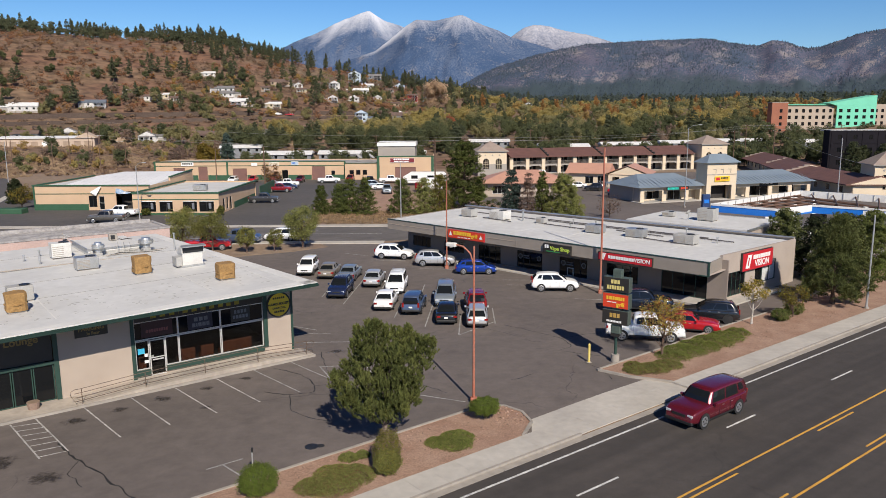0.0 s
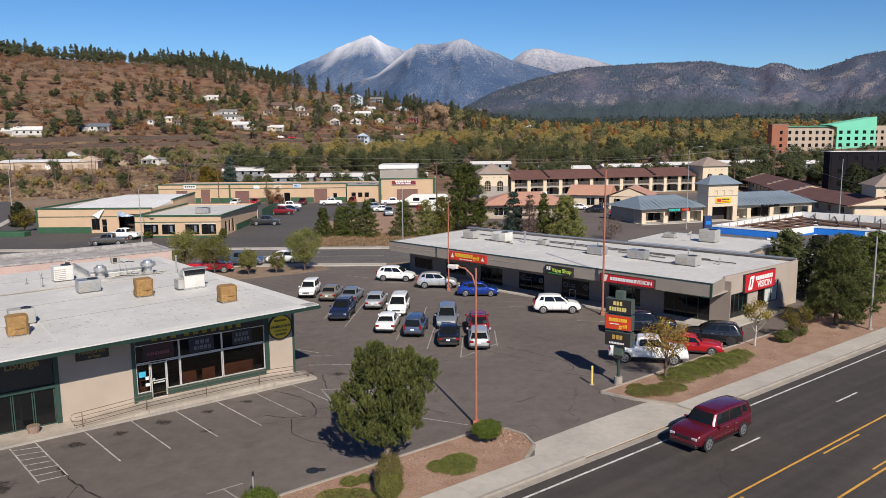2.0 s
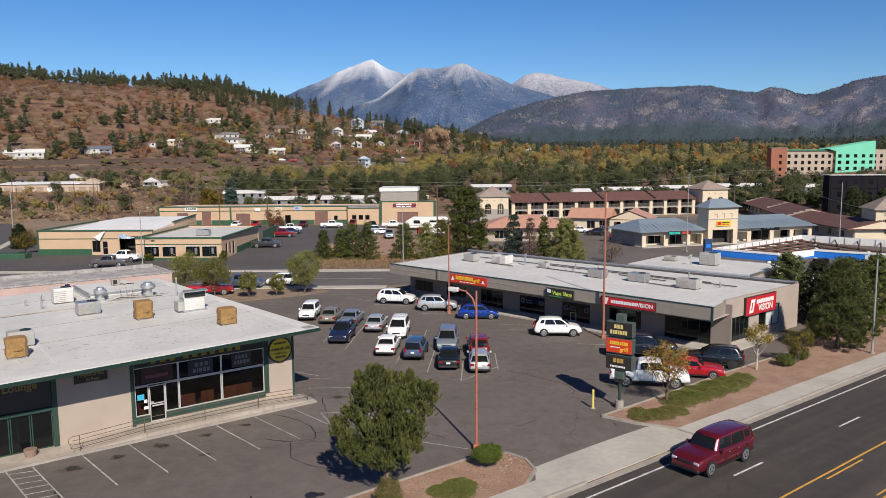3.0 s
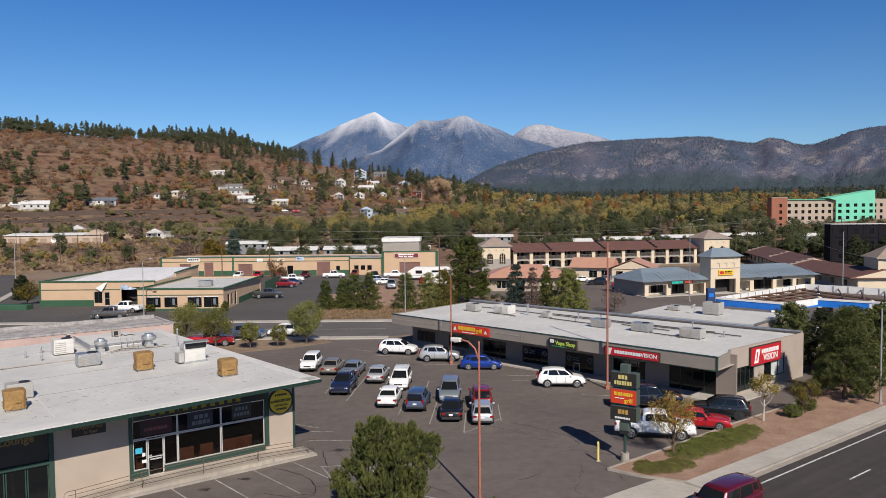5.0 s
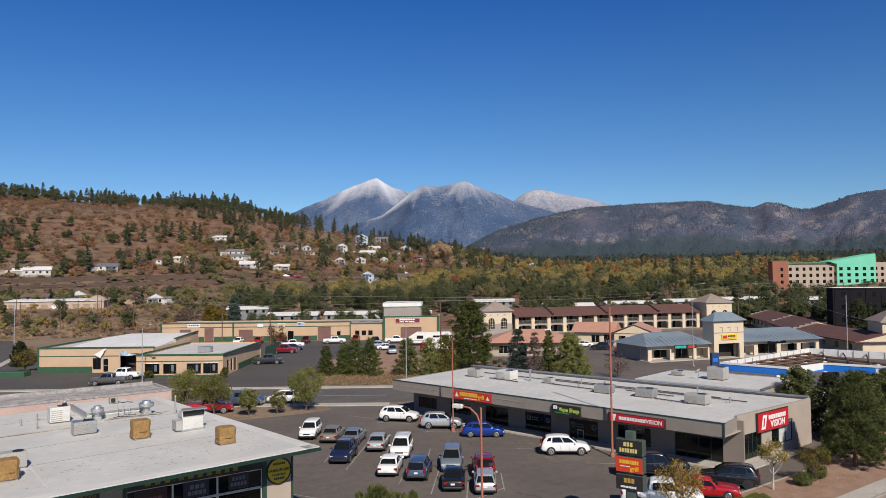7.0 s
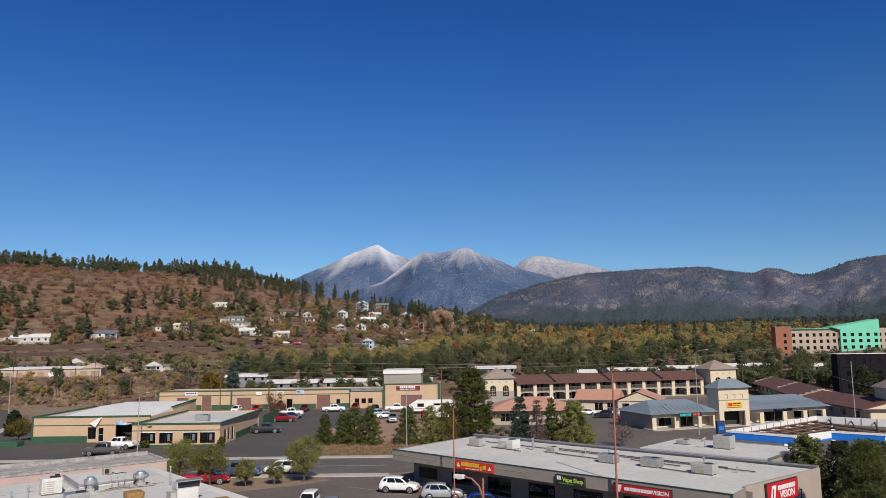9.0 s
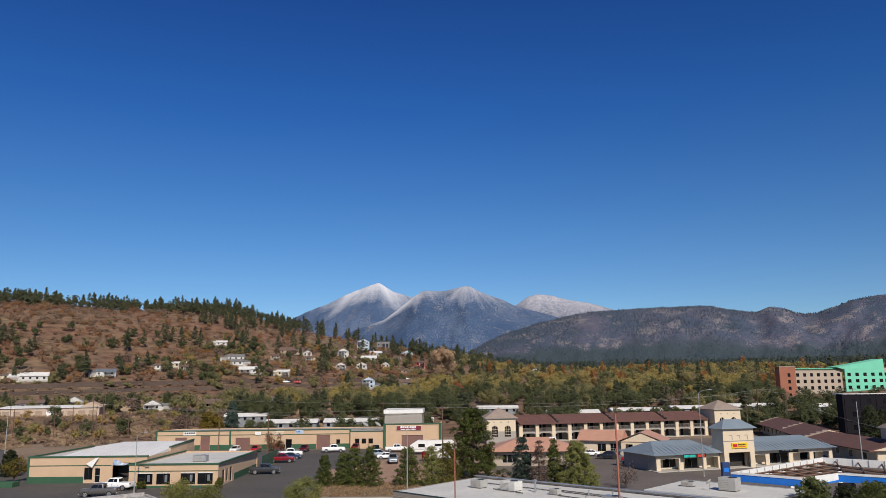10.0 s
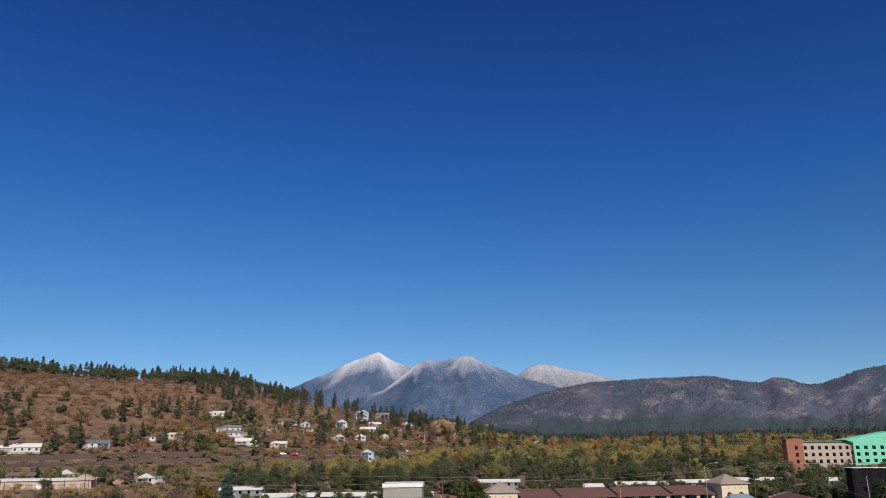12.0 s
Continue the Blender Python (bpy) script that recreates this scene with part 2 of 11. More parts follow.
def asphalt(name, c, c2, crack, cscale, streak=0.12):
    m = mat(name, c, c2, scale=0.09, fine=30, rough=0.9, bump=0.25, vary=0.10)
    n, l = m.node_tree.nodes, m.node_tree.links
    b = n["Principled BSDF"]
    src = b.inputs["Base Color"].links[0].from_socket
    co = n.new("ShaderNodeTexCoord")
    wob = n.new("ShaderNodeTexNoise")
    wob.inputs["Scale"].default_value, wob.inputs["Detail"].default_value = 0.5, 4
    l.new(co.outputs["Object"], wob.inputs["Vector"])
    add = n.new("ShaderNodeVectorMath")
    add.operation = "MULTIPLY_ADD"
    add.inputs[1].default_value = (3.2, 3.2, 0)
    l.new(wob.outputs["Color"], add.inputs[0])
    l.new(co.outputs["Object"], add.inputs[2])
    vor = n.new("ShaderNodeTexVoronoi")
    vor.feature = "DISTANCE_TO_EDGE"
    vor.inputs["Scale"].default_value = cscale
    l.new(add.outputs[0], vor.inputs["Vector"])
    edge = n.new("ShaderNodeMapRange")
    edge.inputs[1].default_value, edge.inputs[2].default_value = 0.0, 0.006
    edge.inputs[3].default_value, edge.inputs[4].default_value = crack, 0.0
    l.new(vor.outputs["Distance"], edge.inputs[0])
    # only some of the cracks are open
    some = n.new("ShaderNodeTexNoise")
    some.inputs["Scale"].default_value = 0.12
    l.new(co.outputs["Object"], some.inputs["Vector"])
    pick = n.new("ShaderNodeMapRange")
    pick.inputs[1].default_value, pick.inputs[2].default_value = 0.46, 0.56
    l.new(some.outputs[0], pick.inputs[0])
    mul = n.new("ShaderNodeMath")
    mul.operation = "MULTIPLY"
    l.new(edge.outputs[0], mul.inputs[0])
    l.new(pick.outputs[0], mul.inputs[1])
    # oil stains and patches
    st = n.new("ShaderNodeTexNoise")
    st.inputs["Scale"].default_value, st.inputs["Detail"].default_value = 0.33, 6
    l.new(co.outputs["Object"], st.inputs["Vector"])
    sr = n.new("ShaderNodeMapRange")
    sr.inputs[1].default_value, sr.inputs[2].default_value, sr.inputs[4].default_value = 0.60, 0.78, 0.38
    l.new(st.outputs[0], sr.inputs[0])
    mx = n.new("ShaderNodeMath")
    mx.operation = "MAXIMUM"
    l.new(mul.outputs[0], mx.inputs[0])
    l.new(sr.outputs[0], mx.inputs[1])
    mix = n.new("ShaderNodeMix")
    mix.data_type = "RGBA"
    mix.inputs[7].default_value = (0.022, 0.02, 0.02, 1)
    l.new(mx.outputs[0], mix.inputs[0])
    l.new(src, mix.inputs[6])
    l.new(mix.outputs[2], b.inputs["Base Color"])
    # tyre-polished streaks along the driving direction
    turn = n.new("ShaderNodeMapping")
    turn.inputs["Rotation"].default_value = (0, 0, radians(-37.7))
    l.new(co.outputs["Object"], turn.inputs[0])
    draw = n.new("ShaderNodeMapping")
    draw.inputs["Scale"].default_value = (0.03, 0.75, 1)
    l.new(turn.outputs[0], draw.inputs[0])
    sk = n.new("ShaderNodeTexNoise")
    sk.inputs["Scale"].default_value, sk.inputs["Detail"].default_value = 1.0, 5
    l.new(draw.outputs[0], sk.inputs["Vector"])
    sv = n.new("ShaderNodeMapRange")
    sv.inputs[1].default_value, sv.inputs[2].default_value = 0.3, 0.7
    sv.inputs[3].default_value, sv.inputs[4].default_value = 1 - streak, 1 + streak
    l.new(sk.outputs[0], sv.inputs[0])
    hs = n.new("ShaderNodeHueSaturation")
    l.new(b.inputs["Base Color"].links[0].from_socket, hs.inputs["Color"])
    # blotches of dust and worn binder a hand to a stride across
    bl = n.new("ShaderNodeTexNoise")
    bl.inputs["Scale"].default_value, bl.inputs["Detail"].default_value, bl.inputs["Roughness"].default_value = 1.1, 8, 0.7
    l.new(co.outputs["Object"], bl.inputs["Vector"])
    bv = n.new("ShaderNodeMapRange")
    bv.inputs[1].default_value, bv.inputs[2].default_value = 0.3, 0.7
    bv.inputs[3].default_value, bv.inputs[4].default_value = 0.84, 1.16
    l.new(bl.outputs[0], bv.inputs[0])
    both = n.new("ShaderNodeMath")
    both.operation = "MULTIPLY"
    l.new(sv.outputs[0], both.inputs[0])
    l.new(bv.outputs[0], both.inputs[1])
    l.new(both.outputs[0], hs.inputs["Value"])
    l.new(hs.outputs[0], b.inputs["Base Color"])
    return m


M_LOT = asphalt("parking_lot_asphalt", (0.143, 0.119, 0.106), (0.113, 0.095, 0.086), 0.55, 0.085, 0.05)
M_ROAD = asphalt("road_asphalt", (0.063, 0.053, 0.046), (0.050, 0.043, 0.038), 0.3, 0.05, 0.26)
M_ROAD2 = asphalt("street_asphalt", (0.126, 0.113, 0.105), (0.104, 0.094, 0.088), 0.5, 0.07)
M_YARD = asphalt("yard_asphalt", (0.090, 0.081, 0.076), (0.072, 0.066, 0.063), 0.5, 0.07, 0.05)

M_STUCCO = mat("taupe_stucco", (0.42, 0.345, 0.28), (0.38, 0.31, 0.25), scale=0.6, fine=25, rough=0.9, vary=0.06)
M_STUCCO2 = mat("greige_stucco", (0.40, 0.335, 0.285), (0.36, 0.30, 0.255), scale=0.5, fine=25, rough=0.9, vary=0.06)
M_FASCIA = mat("tan_metal_fascia", (0.295, 0.255, 0.215), (0.262, 0.227, 0.192), scale=0.7, fine=18, rough=0.7, vary=0.06)
M_GUTTER = mat("green_gutter_metal", (0.010, 0.029, 0.022), (0.013, 0.035, 0.027), scale=1.0, fine=15, rough=0.45, vary=0.12)
M_DIMTEXT = mat("dim_banner_print", (0.16, 0.17, 0.19), (0.12, 0.13, 0.15), scale=2, fine=20, rough=0.6)
M_OLDWALL = mat("weathered_grey_stucco", (0.42, 0.395, 0.375), (0.25, 0.235, 0.23), scale=0.9, fine=5, rough=0.95, bump=0.4, vary=0.25)
M_BLUEBAND = mat("bright_blue_fascia", (0.016, 0.190, 0.68), (0.014, 0.17, 0.62), scale=0.4, fine=6, rough=0.4, vary=0.06)
M_GREEN = mat("dark_green_trim", (0.018, 0.048, 0.036), (0.023, 0.058, 0.043), scale=1.0, fine=15, rough=0.6, vary=0.12)
M_GREEN2 = mat("green_trim", (0.026, 0.082, 0.040), (0.033, 0.095, 0.050), scale=0.8, fine=15, rough=0.7, vary=0.12)
M_ROOF = mat("white_membrane_roof", (0.595, 0.588, 0.568), (0.525, 0.518, 0.50), scale=0.25, fine=1.6, rough=0.75, vary=0.06, bump=0.1)
M_ROOF_P = mat("roof_edge_membrane", (0.66, 0.645, 0.61), (0.58, 0.57, 0.54), scale=0.4, fine=4, rough=0.7, vary=0.06)
M_PINK = mat("faded_pink_stucco", (0.55, 0.40, 0.35), (0.46, 0.34, 0.305), scale=0.5, fine=9, rough=0.9, vary=0.1)
M_GREYROOF = mat("grey_gravel_roof", (0.33, 0.31, 0.29), (0.25, 0.24, 0.23), scale=0.4, fine=4, rough=0.95, vary=0.15)
M_PEACH = mat("peach_stucco", (0.55, 0.385, 0.25), (0.51, 0.355, 0.23), scale=0.4, fine=14, rough=0.9, vary=0.05)
M_CREAM = mat("cream_stucco", (0.64, 0.53, 0.385), (0.60, 0.495, 0.36), scale=0.4, fine=14, rough=0.9, vary=0.05)
M_CREAM_D = mat("grey_stucco", (0.34, 0.31, 0.27), (0.31, 0.28, 0.25), scale=0.4, fine=14, rough=0.9, vary=0.05)
M_BROWNROOF = mat("brown_shingle_roof", (0.135, 0.062, 0.05), (0.105, 0.05, 0.042), scale=0.5, fine=5, rough=0.85, vary=0.2)
M_TANROOF = mat("tan_roof", (0.30, 0.24, 0.20), (0.26, 0.20, 0.17), scale=0.5, fine=6, rough=0.85, vary=0.12)
M_SALMON = mat("salmon_metal_roof", (0.50, 0.27, 0.19), (0.44, 0.24, 0.175), scale=0.5, fine=6, rough=0.6, vary=0.08)
M_BLUEROOF = mat("blue_grey_metal_roof", (0.20, 0.245, 0.29), (0.17, 0.215, 0.26), scale=0.4, fine=6, rough=0.5, vary=0.08)
M_BLUE = mat("blue_fascia", (0.015, 0.11, 0.48), (0.02, 0.13, 0.5), scale=0.4, fine=6, rough=0.45, vary=0.05)
M_WHITE = mat("white_paint", (0.78, 0.77, 0.74), (0.70, 0.69, 0.66), scale=0.6, fine=8, rough=0.6, vary=0.05)
M_MINT = mat("mint_green_sheathing", (0.165, 0.56, 0.385), (0.15, 0.52, 0.36), scale=0.1, fine=2, rough=0.7, vary=0.04)
M_BEIGE = mat("beige_siding", (0.40, 0.325, 0.255), (0.36, 0.295, 0.235), scale=0.1, fine=2, rough=0.85, vary=0.06)
M_BRICK = mat("red_brick", (0.30, 0.12, 0.07), (0.26, 0.10, 0.065), scale=0.3, fine=5, rough=0.9, vary=0.15)
M_DARKWALL = mat("charcoal_siding", (0.017, 0.015, 0.019), (0.013, 0.012, 0.015), scale=0.1, fine=3, rough=0.9, vary=0.1, spec=0.12)
M_ALU = mat("galvanised_steel", (0.55, 0.55, 0.54), (0.42, 0.42, 0.41), scale=1.5, fine=12, rough=0.42, metal=0.75, vary=0.12)
M_UNIT = mat("grey_enamel_unit", (0.40, 0.39, 0.365), (0.33, 0.32, 0.30), scale=1.0, fine=10, rough=0.6, vary=0.1)
M_UNIT_W = mat("cream_enamel_unit", (0.64, 0.625, 0.585), (0.53, 0.515, 0.48), scale=1.0, fine=10, rough=0.6, vary=0.08)
M_TARP = mat("tan_canvas_tarp", (0.33, 0.190, 0.066), (0.25, 0.145, 0.052), scale=2.0, fine=9, rough=0.85, bump=0.5, vary=0.2)
M_RUST = mat("rust_red_pole_paint", (0.40, 0.125, 0.075), (0.30, 0.13, 0.09), scale=1.4, fine=12, rough=0.75, vary=0.25)
M_POLE = mat("grey_metal_pole", (0.42, 0.42, 0.42), (0.34, 0.34, 0.34), scale=0.8, fine=9, rough=0.5, metal=0.4, vary=0.1)
M_WOODPOLE = mat("weathered_wood_pole", (0.15, 0.09, 0.06), (0.11, 0.07, 0.05), scale=0.6, fine=9, rough=0.9, vary=0.25)
M_BLACK = mat("black_plastic", (0.015, 0.015, 0.016), (0.022, 0.022, 0.022), scale=2, fine=20, rough=0.5, bump=0.05)
M_TYRE = mat("tyre_rubber", (0.016, 0.016, 0.016), (0.024, 0.023, 0.022), scale=4, fine=30, rough=0.85)
M_RIM = mat("alloy_rim", (0.52, 0.52, 0.53), (0.40, 0.40, 0.41), scale=4, fine=30, rough=0.35, metal=0.8, bump=0)
M_GLASS = glass_mat("dark_window_glass", (0.007, 0.008, 0.009))
M_CARGLASS = glass_mat("tinted_car_glass", (0.010, 0.012, 0.014), 0.04)
M_FRAME = mat("aluminium_frame", (0.62, 0.61, 0.58), (0.55, 0.54, 0.52), scale=2, fine=20, rough=0.45, metal=0.3, bump=0)
M_LAMPR = mat("red_lens", (0.26, 0.012, 0.010), (0.20, 0.010, 0.009), scale=5, fine=40, rough=0.2, bump=0)
M_LAMPW = mat("clear_lens", (0.5, 0.51, 0.53), (0.40, 0.41, 0.43), scale=5, fine=40, rough=0.15, bump=0)
M_BARK = mat("bark", (0.135, 0.085, 0.06), (0.09, 0.06, 0.045), scale=2.0, fine=14, rough=0.95, bump=0.8, vary=0.25)
M_BIRCH = mat("pale_bark", (0.52, 0.48, 0.42), (0.30, 0.27, 0.23), scale=3.0, fine=14, rough=0.9, bump=0.4, vary=0.25)
M_SIGN_RED = mat("red_sign_face", (0.52, 0.02, 0.03), (0.48, 0.02, 0.03), scale=0.6, fine=10, rough=0.45, bump=0, vary=0.04)
M_SIGN_ORANGE = mat("orange_red_sign_face", (0.62, 0.055, 0.02), (0.58, 0.05, 0.02), scale=0.6, fine=10, rough=0.45, bump=0, vary=0.04)
M_SIGN_YELLOW = mat("yellow_sign_face", (0.75, 0.52, 0.03), (0.70, 0.48, 0.03), scale=0.6, fine=10, rough=0.5, bump=0, vary=0.05)
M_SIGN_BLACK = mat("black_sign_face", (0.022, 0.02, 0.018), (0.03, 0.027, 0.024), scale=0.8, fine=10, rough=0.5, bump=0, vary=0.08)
M_TEAL = mat("teal_letter", (0.02, 0.50, 0.40), (0.02, 0.46, 0.37), scale=1, fine=9, rough=0.5, bump=0)
M_WOOD = mat("red_brown_wood", (0.24, 0.075, 0.035), (0.18, 0.055, 0.028), scale=1.5, fine=12, rough=0.55, vary=0.2)
M_BOLLARD = mat("yellow_bollard_paint", (0.70, 0.55, 0.16), (0.60, 0.47, 0.13), scale=2, fine=12, rough=0.6, vary=0.1)

M_BARK_P = mat("pale_pine_bark", (0.30, 0.22, 0.17), (0.20, 0.15, 0.12), scale=3, fine=14, rough=0.95, bump=0.6, vary=0.3)
M_TWIG = mat("dark_twig_bark", (0.045, 0.034, 0.026), (0.06, 0.045, 0.034), scale=3, fine=14, rough=0.95, vary=0.2)
L_NEAR = leaf_mat("fresh_pine_needles", (0.132, 0.142, 0.042), (0.080, 0.096, 0.030), 0.5, 1.2, 0.10)
L_GOLD = leaf_mat("golden_leaves", (0.42, 0.29, 0.06), (0.34, 0.26, 0.06), 0.3, 1.0)
L_PINE = leaf_mat("pine_needles", (0.102, 0.125, 0.033), (0.141, 0.154, 0.046))
L_FEATHER = leaf_mat("feathery_needles", (0.104, 0.122, 0.040), (0.138, 0.148, 0.052))
L_PINE_D = leaf_mat("dark_pine_needles", (0.042, 0.052, 0.024), (0.060, 0.068, 0.032))
L_OLIVE = leaf_mat("olive_leaves", (0.156, 0.146, 0.034), (0.208, 0.172, 0.039))
L_YELLOW = leaf_mat("yellow_leaves", (0.215, 0.148, 0.026), (0.165, 0.125, 0.028), 0.3)
L_ORANGE = leaf_mat("orange_leaves", (0.24, 0.115, 0.034), (0.19, 0.10, 0.034), 0.3)
L_RED = leaf_mat("red_leaves", (0.36, 0.055, 0.022), (0.28, 0.075, 0.022))
L_BROWN = leaf_mat("dry_brown_leaves", (0.20, 0.10, 0.055), (0.15, 0.085, 0.05))
L_GREY = leaf_mat("dead_grey_twigs", (0.21, 0.145, 0.115), (0.16, 0.115, 0.095))
L_GREEN = leaf_mat("green_leaves", (0.084, 0.106, 0.029), (0.118, 0.130, 0.034))
L_WILLOW = leaf_mat("pale_willow_leaves", (0.200, 0.212, 0.066), (0.240, 0.240, 0.080))
L_LIME = leaf_mat("bright_shrub_leaves", (0.115, 0.160, 0.026), (0.140, 0.180, 0.032))
L_MAT = leaf_mat("juniper_mat_leaves", (0.205, 0.205, 0.062), (0.155, 0.170, 0.050), 0.3)
L_BLUE = leaf_mat("blue_spruce_needles", (0.075, 0.105, 0.085), (0.055, 0.085, 0.070))

# ---- land ----


gx = np.concatenate([np.linspace(-4800, -700, 22), np.linspace(-640, 640, 129), np.linspace(700, 4800, 22)])
gy = np.concatenate([np.linspace(-4800, -200, 14), np.linspace(-150, 240, 27), np.linspace(255, 1100, 100), np.linspace(1150, 4800, 24)])
GX, GY = np.meshgrid(gx, gy)
GZ = ground_z(GX, GY) - 0.06
GZ = np.where(GY < 0, -0.06, GZ)
n, k = len(gx), len(gy)
gi = (np.arange(k - 1)[:, None] * n + np.arange(n - 1)[None]).ravel()
me = bpy.data.meshes.new("ground")
me.from_pydata(np.stack([GX, GY, GZ], -1).reshape(-1, 3).tolist(), [], np.stack([gi, gi + 1, gi + n + 1, gi + n], -1).tolist())
me.materials.append(M_HILL)
tagged(new("ground", me), "dry brown earth and grass rising to a hill", "ground", kind="structure")

flat("near_ground", [(-130, -60), (130, -60), (160, 242), (-150, 242)], -0.03, M_DIRT, "bare dirt between the lots and streets", "ground")
flat("parking_lot", [uv(-40, 27.0), uv(75, 27.0), (62, 106), (4, 106), (-9, 99.4), (-62, 99.4)], 0.0, M_LOT, "worn grey asphalt parking lot with cracks and stains", "parking lot")
flat("road", [uv(-120, -6), uv(220, -6), uv(220, 25.0), uv(-120, 25.0)], 0.006, M_ROAD, "dark asphalt road with white and yellow lane lines", "road")
flat("road_back", [(-160, 101.4), (-9, 101.4), (6, 107.0), (60, 107.4), (200, 107.4), (200, 121), (60, 121), (6, 120.6), (-9, 115.4), (-160, 115.4)], 0.006, M_ROAD2, "grey asphalt street behind the parking lot", "road")
flat("side_lot", [(-82, 117.2), (-22.6, 117.2), (-22.6, 133), (-14, 203), (-85, 203), (-100, 165), (-81, 128)], 0.0, M_YARD, "dark asphalt yard round the workshop building", "parking lot")
flat("dirt_bank", [(-22.4, 127.6), (1.0, 127.6), (4.0, 146), (-8, 166), (-13.5, 174), (-26.0, 152)], 0.03, M_CINDER, "reddish dirt bank behind the junipers", "ground")
flat("side_street", [(-92, 117), (-84, 117), (-83, 128), (-97, 165), (-125, 215), (-142, 215), (-106, 150)], 0.008, M_YARD, "dark asphalt side street beside the workshop yard", "road")
flat("side_pavement", [(-83.6, 117.5), (-82.2, 117.5), (-81.2, 128), (-95, 164), (-96.6, 164), (-82.9, 128)], 0.10, M_CONC, "pale concrete pavement along the side street", "pavement")
flat("motel_lot", [(8, 150), (26, 117.2), (130, 117.2), (135, 235), (12, 215)], 0.0, M_LOT, "asphalt parking lot in front of the motel", "parking lot")


def strip(name, u0, u1, v, w, material, parent, z=0.010):
    a = B().prism([uv(u0, v - w / 2), uv(u1, v - w / 2), uv(u1, v + w / 2), uv(u0, v + w / 2)], z - 0.004, z + 0.002)
    return part(name, a, material, parent)


marks = thing("road_marking", label="white edge and lane lines and double yellow lines on the road", category="road marking", kind="structure")
strip("edge_line", -60, 34.6, 24.2, 0.13, M_WHITE_LINE, marks)
strip("edge_line", 35.2, 180, 24.2, 0.13, M_WHITE_LINE, marks)
for i in range(-6, 14):
    strip("lane_dash", 23.9 + 12.1 * i, 26.8 + 12.1 * i, 21.1, 0.12, M_WHITE_LINE, marks)
strip("yellow_line", -60, 180, 18.15, 0.12, M_YELLOW_LINE, marks)
strip("yellow_line", -60, 180, 14.95, 0.12, M_YELLOW_LINE, marks)
for i in range(-5, 14):
    strip("yellow_dash", 27.4 + 12.1 * i, 31.6 + 12.1 * i, 17.80, 0.11, M_YELLOW_LINE, marks)
    strip("yellow_dash", 27.4 + 12.1 * i, 31.6 + 12.1 * i, 15.30, 0.11, M_YELLOW_LINE, marks)
for i in range(-5, 9):
    strip("lane_dash", 20.0 + 12.1 * i, 23.0 + 12.1 * i, 11.9, 0.12, M_WHITE_LINE, marks)

marks2 = thing("street_marking", label="white lane lines on the street behind the lot", category="road marking", kind="structure")
for y, dash in ((104.9, 1), (108.4, 0), (112.0, 1)):
    if dash:
        for i in range(-12, -1):
            part("lane_dash", B().box(i * 12, y - 0.06, 0.008, i * 12 + 5, y + 0.06, 0.012), M_WHITE_LINE, marks2)
    else:
        for d in (-0.13, 0.13):
            part("lane_line", B().box(-150, y + d - 0.06, 0.008, -9, y + d + 0.06, 0.012), M_FAINT_LINE, marks2)


def kerb_run(bm, pts, w=0.16, h=0.15):
    """A kerb along a line of points."""
    for (a, b), (c, d) in zip(pts, pts[1:]):
        m = on((a, b), (c, d))
        bm.box(0, -w / 2, -0.02, math.hypot(c - a, d - b) + 0.02, w / 2, h, m)
    return bm


# pavement along the near road: a row of slabs, with the gutter and the driveway apron
pav = thing("pavement", label="pale concrete pavement with kerb and gutter beside the road", category="pavement", kind="structure")
u = -28.0
i = 0
while u < 118:
    drive = 28.2 < u + 0.75 < 39.4
    h = 0.02 if drive else 0.13
    q = B().prism([uv(u + 0.004, 25.5), uv(u + 1.496, 25.5), uv(u + 1.496, 27.15), uv(u + 0.004, 27.15)], -0.05, h + 0.0015 * math.sin(i * 2.3))
    part("slab", q, M_CONC, pav)
    u += 1.5
    i += 1
g_ = B()
for u in range(-28, 118, 3):
    g_.prism([uv(u, 24.9), uv(u + 2.985, 24.9), uv(u + 2.985, 25.33), uv(u, 25.33)], -0.04, 0.014)
part("gutter", g_, M_CONC_D, pav)
for u in range(-28, 118, 3):
    if not 27.5 < u + 1.5 < 40:
        part("kerb", B().prism([uv(u + 0.01, 25.34), uv(u + 2.99, 25.34), uv(u + 2.99, 25.497), uv(u + 0.01, 25.497)], -0.04, 0.132), M_CONC_D, pav)
ap = B()
ap.prism([uv(27.0, 27.16), uv(40.6, 27.16), uv(40.9, 27.9), uv(38.4, 28.7), uv(35.0, 28.75), uv(31.5, 28.7), uv(28.4, 28.6)], -0.03, 0.018)
part("driveway_apron", ap, M_CONC, pav)

# planted islands
bedA = [uv(-28, 27.16), uv(26.4, 27.16), uv(28.0, 28.2), uv(28.6, 29.6), uv(28.4, 30.9), uv(27.3, 31.7), uv(-28, 31.0)]
bed = thing("planting_bed", label="red cinder planting bed between the parking lot and pavement", category="planting bed", kind="structure")
part("mulch", B().prism(bedA, -0.02, 0.10), M_CINDER, bed)
part("kerb", kerb_run(B(), [uv(-28, 31.0), uv(27.3, 31.7), uv(28.4, 30.9), uv(28.6, 29.6), uv(28.0, 28.2), uv(26.4, 27.2)]), M_CONC_D, bed)
bedB = [uv(39.6, 27.16), uv(118, 27.16), uv(118, 37.4), uv(95, 37.2), uv(78, 36.4), uv(72, 33.3), uv(63, 32.4), uv(53, 32.3), uv(45.5, 31.9), uv(37.7, 31.7), uv(38.3, 29.5)]
bed = thing("planting_bed", label="red cinder planting bed beside the optician's lot and pavement", category="planting bed", kind="structure")
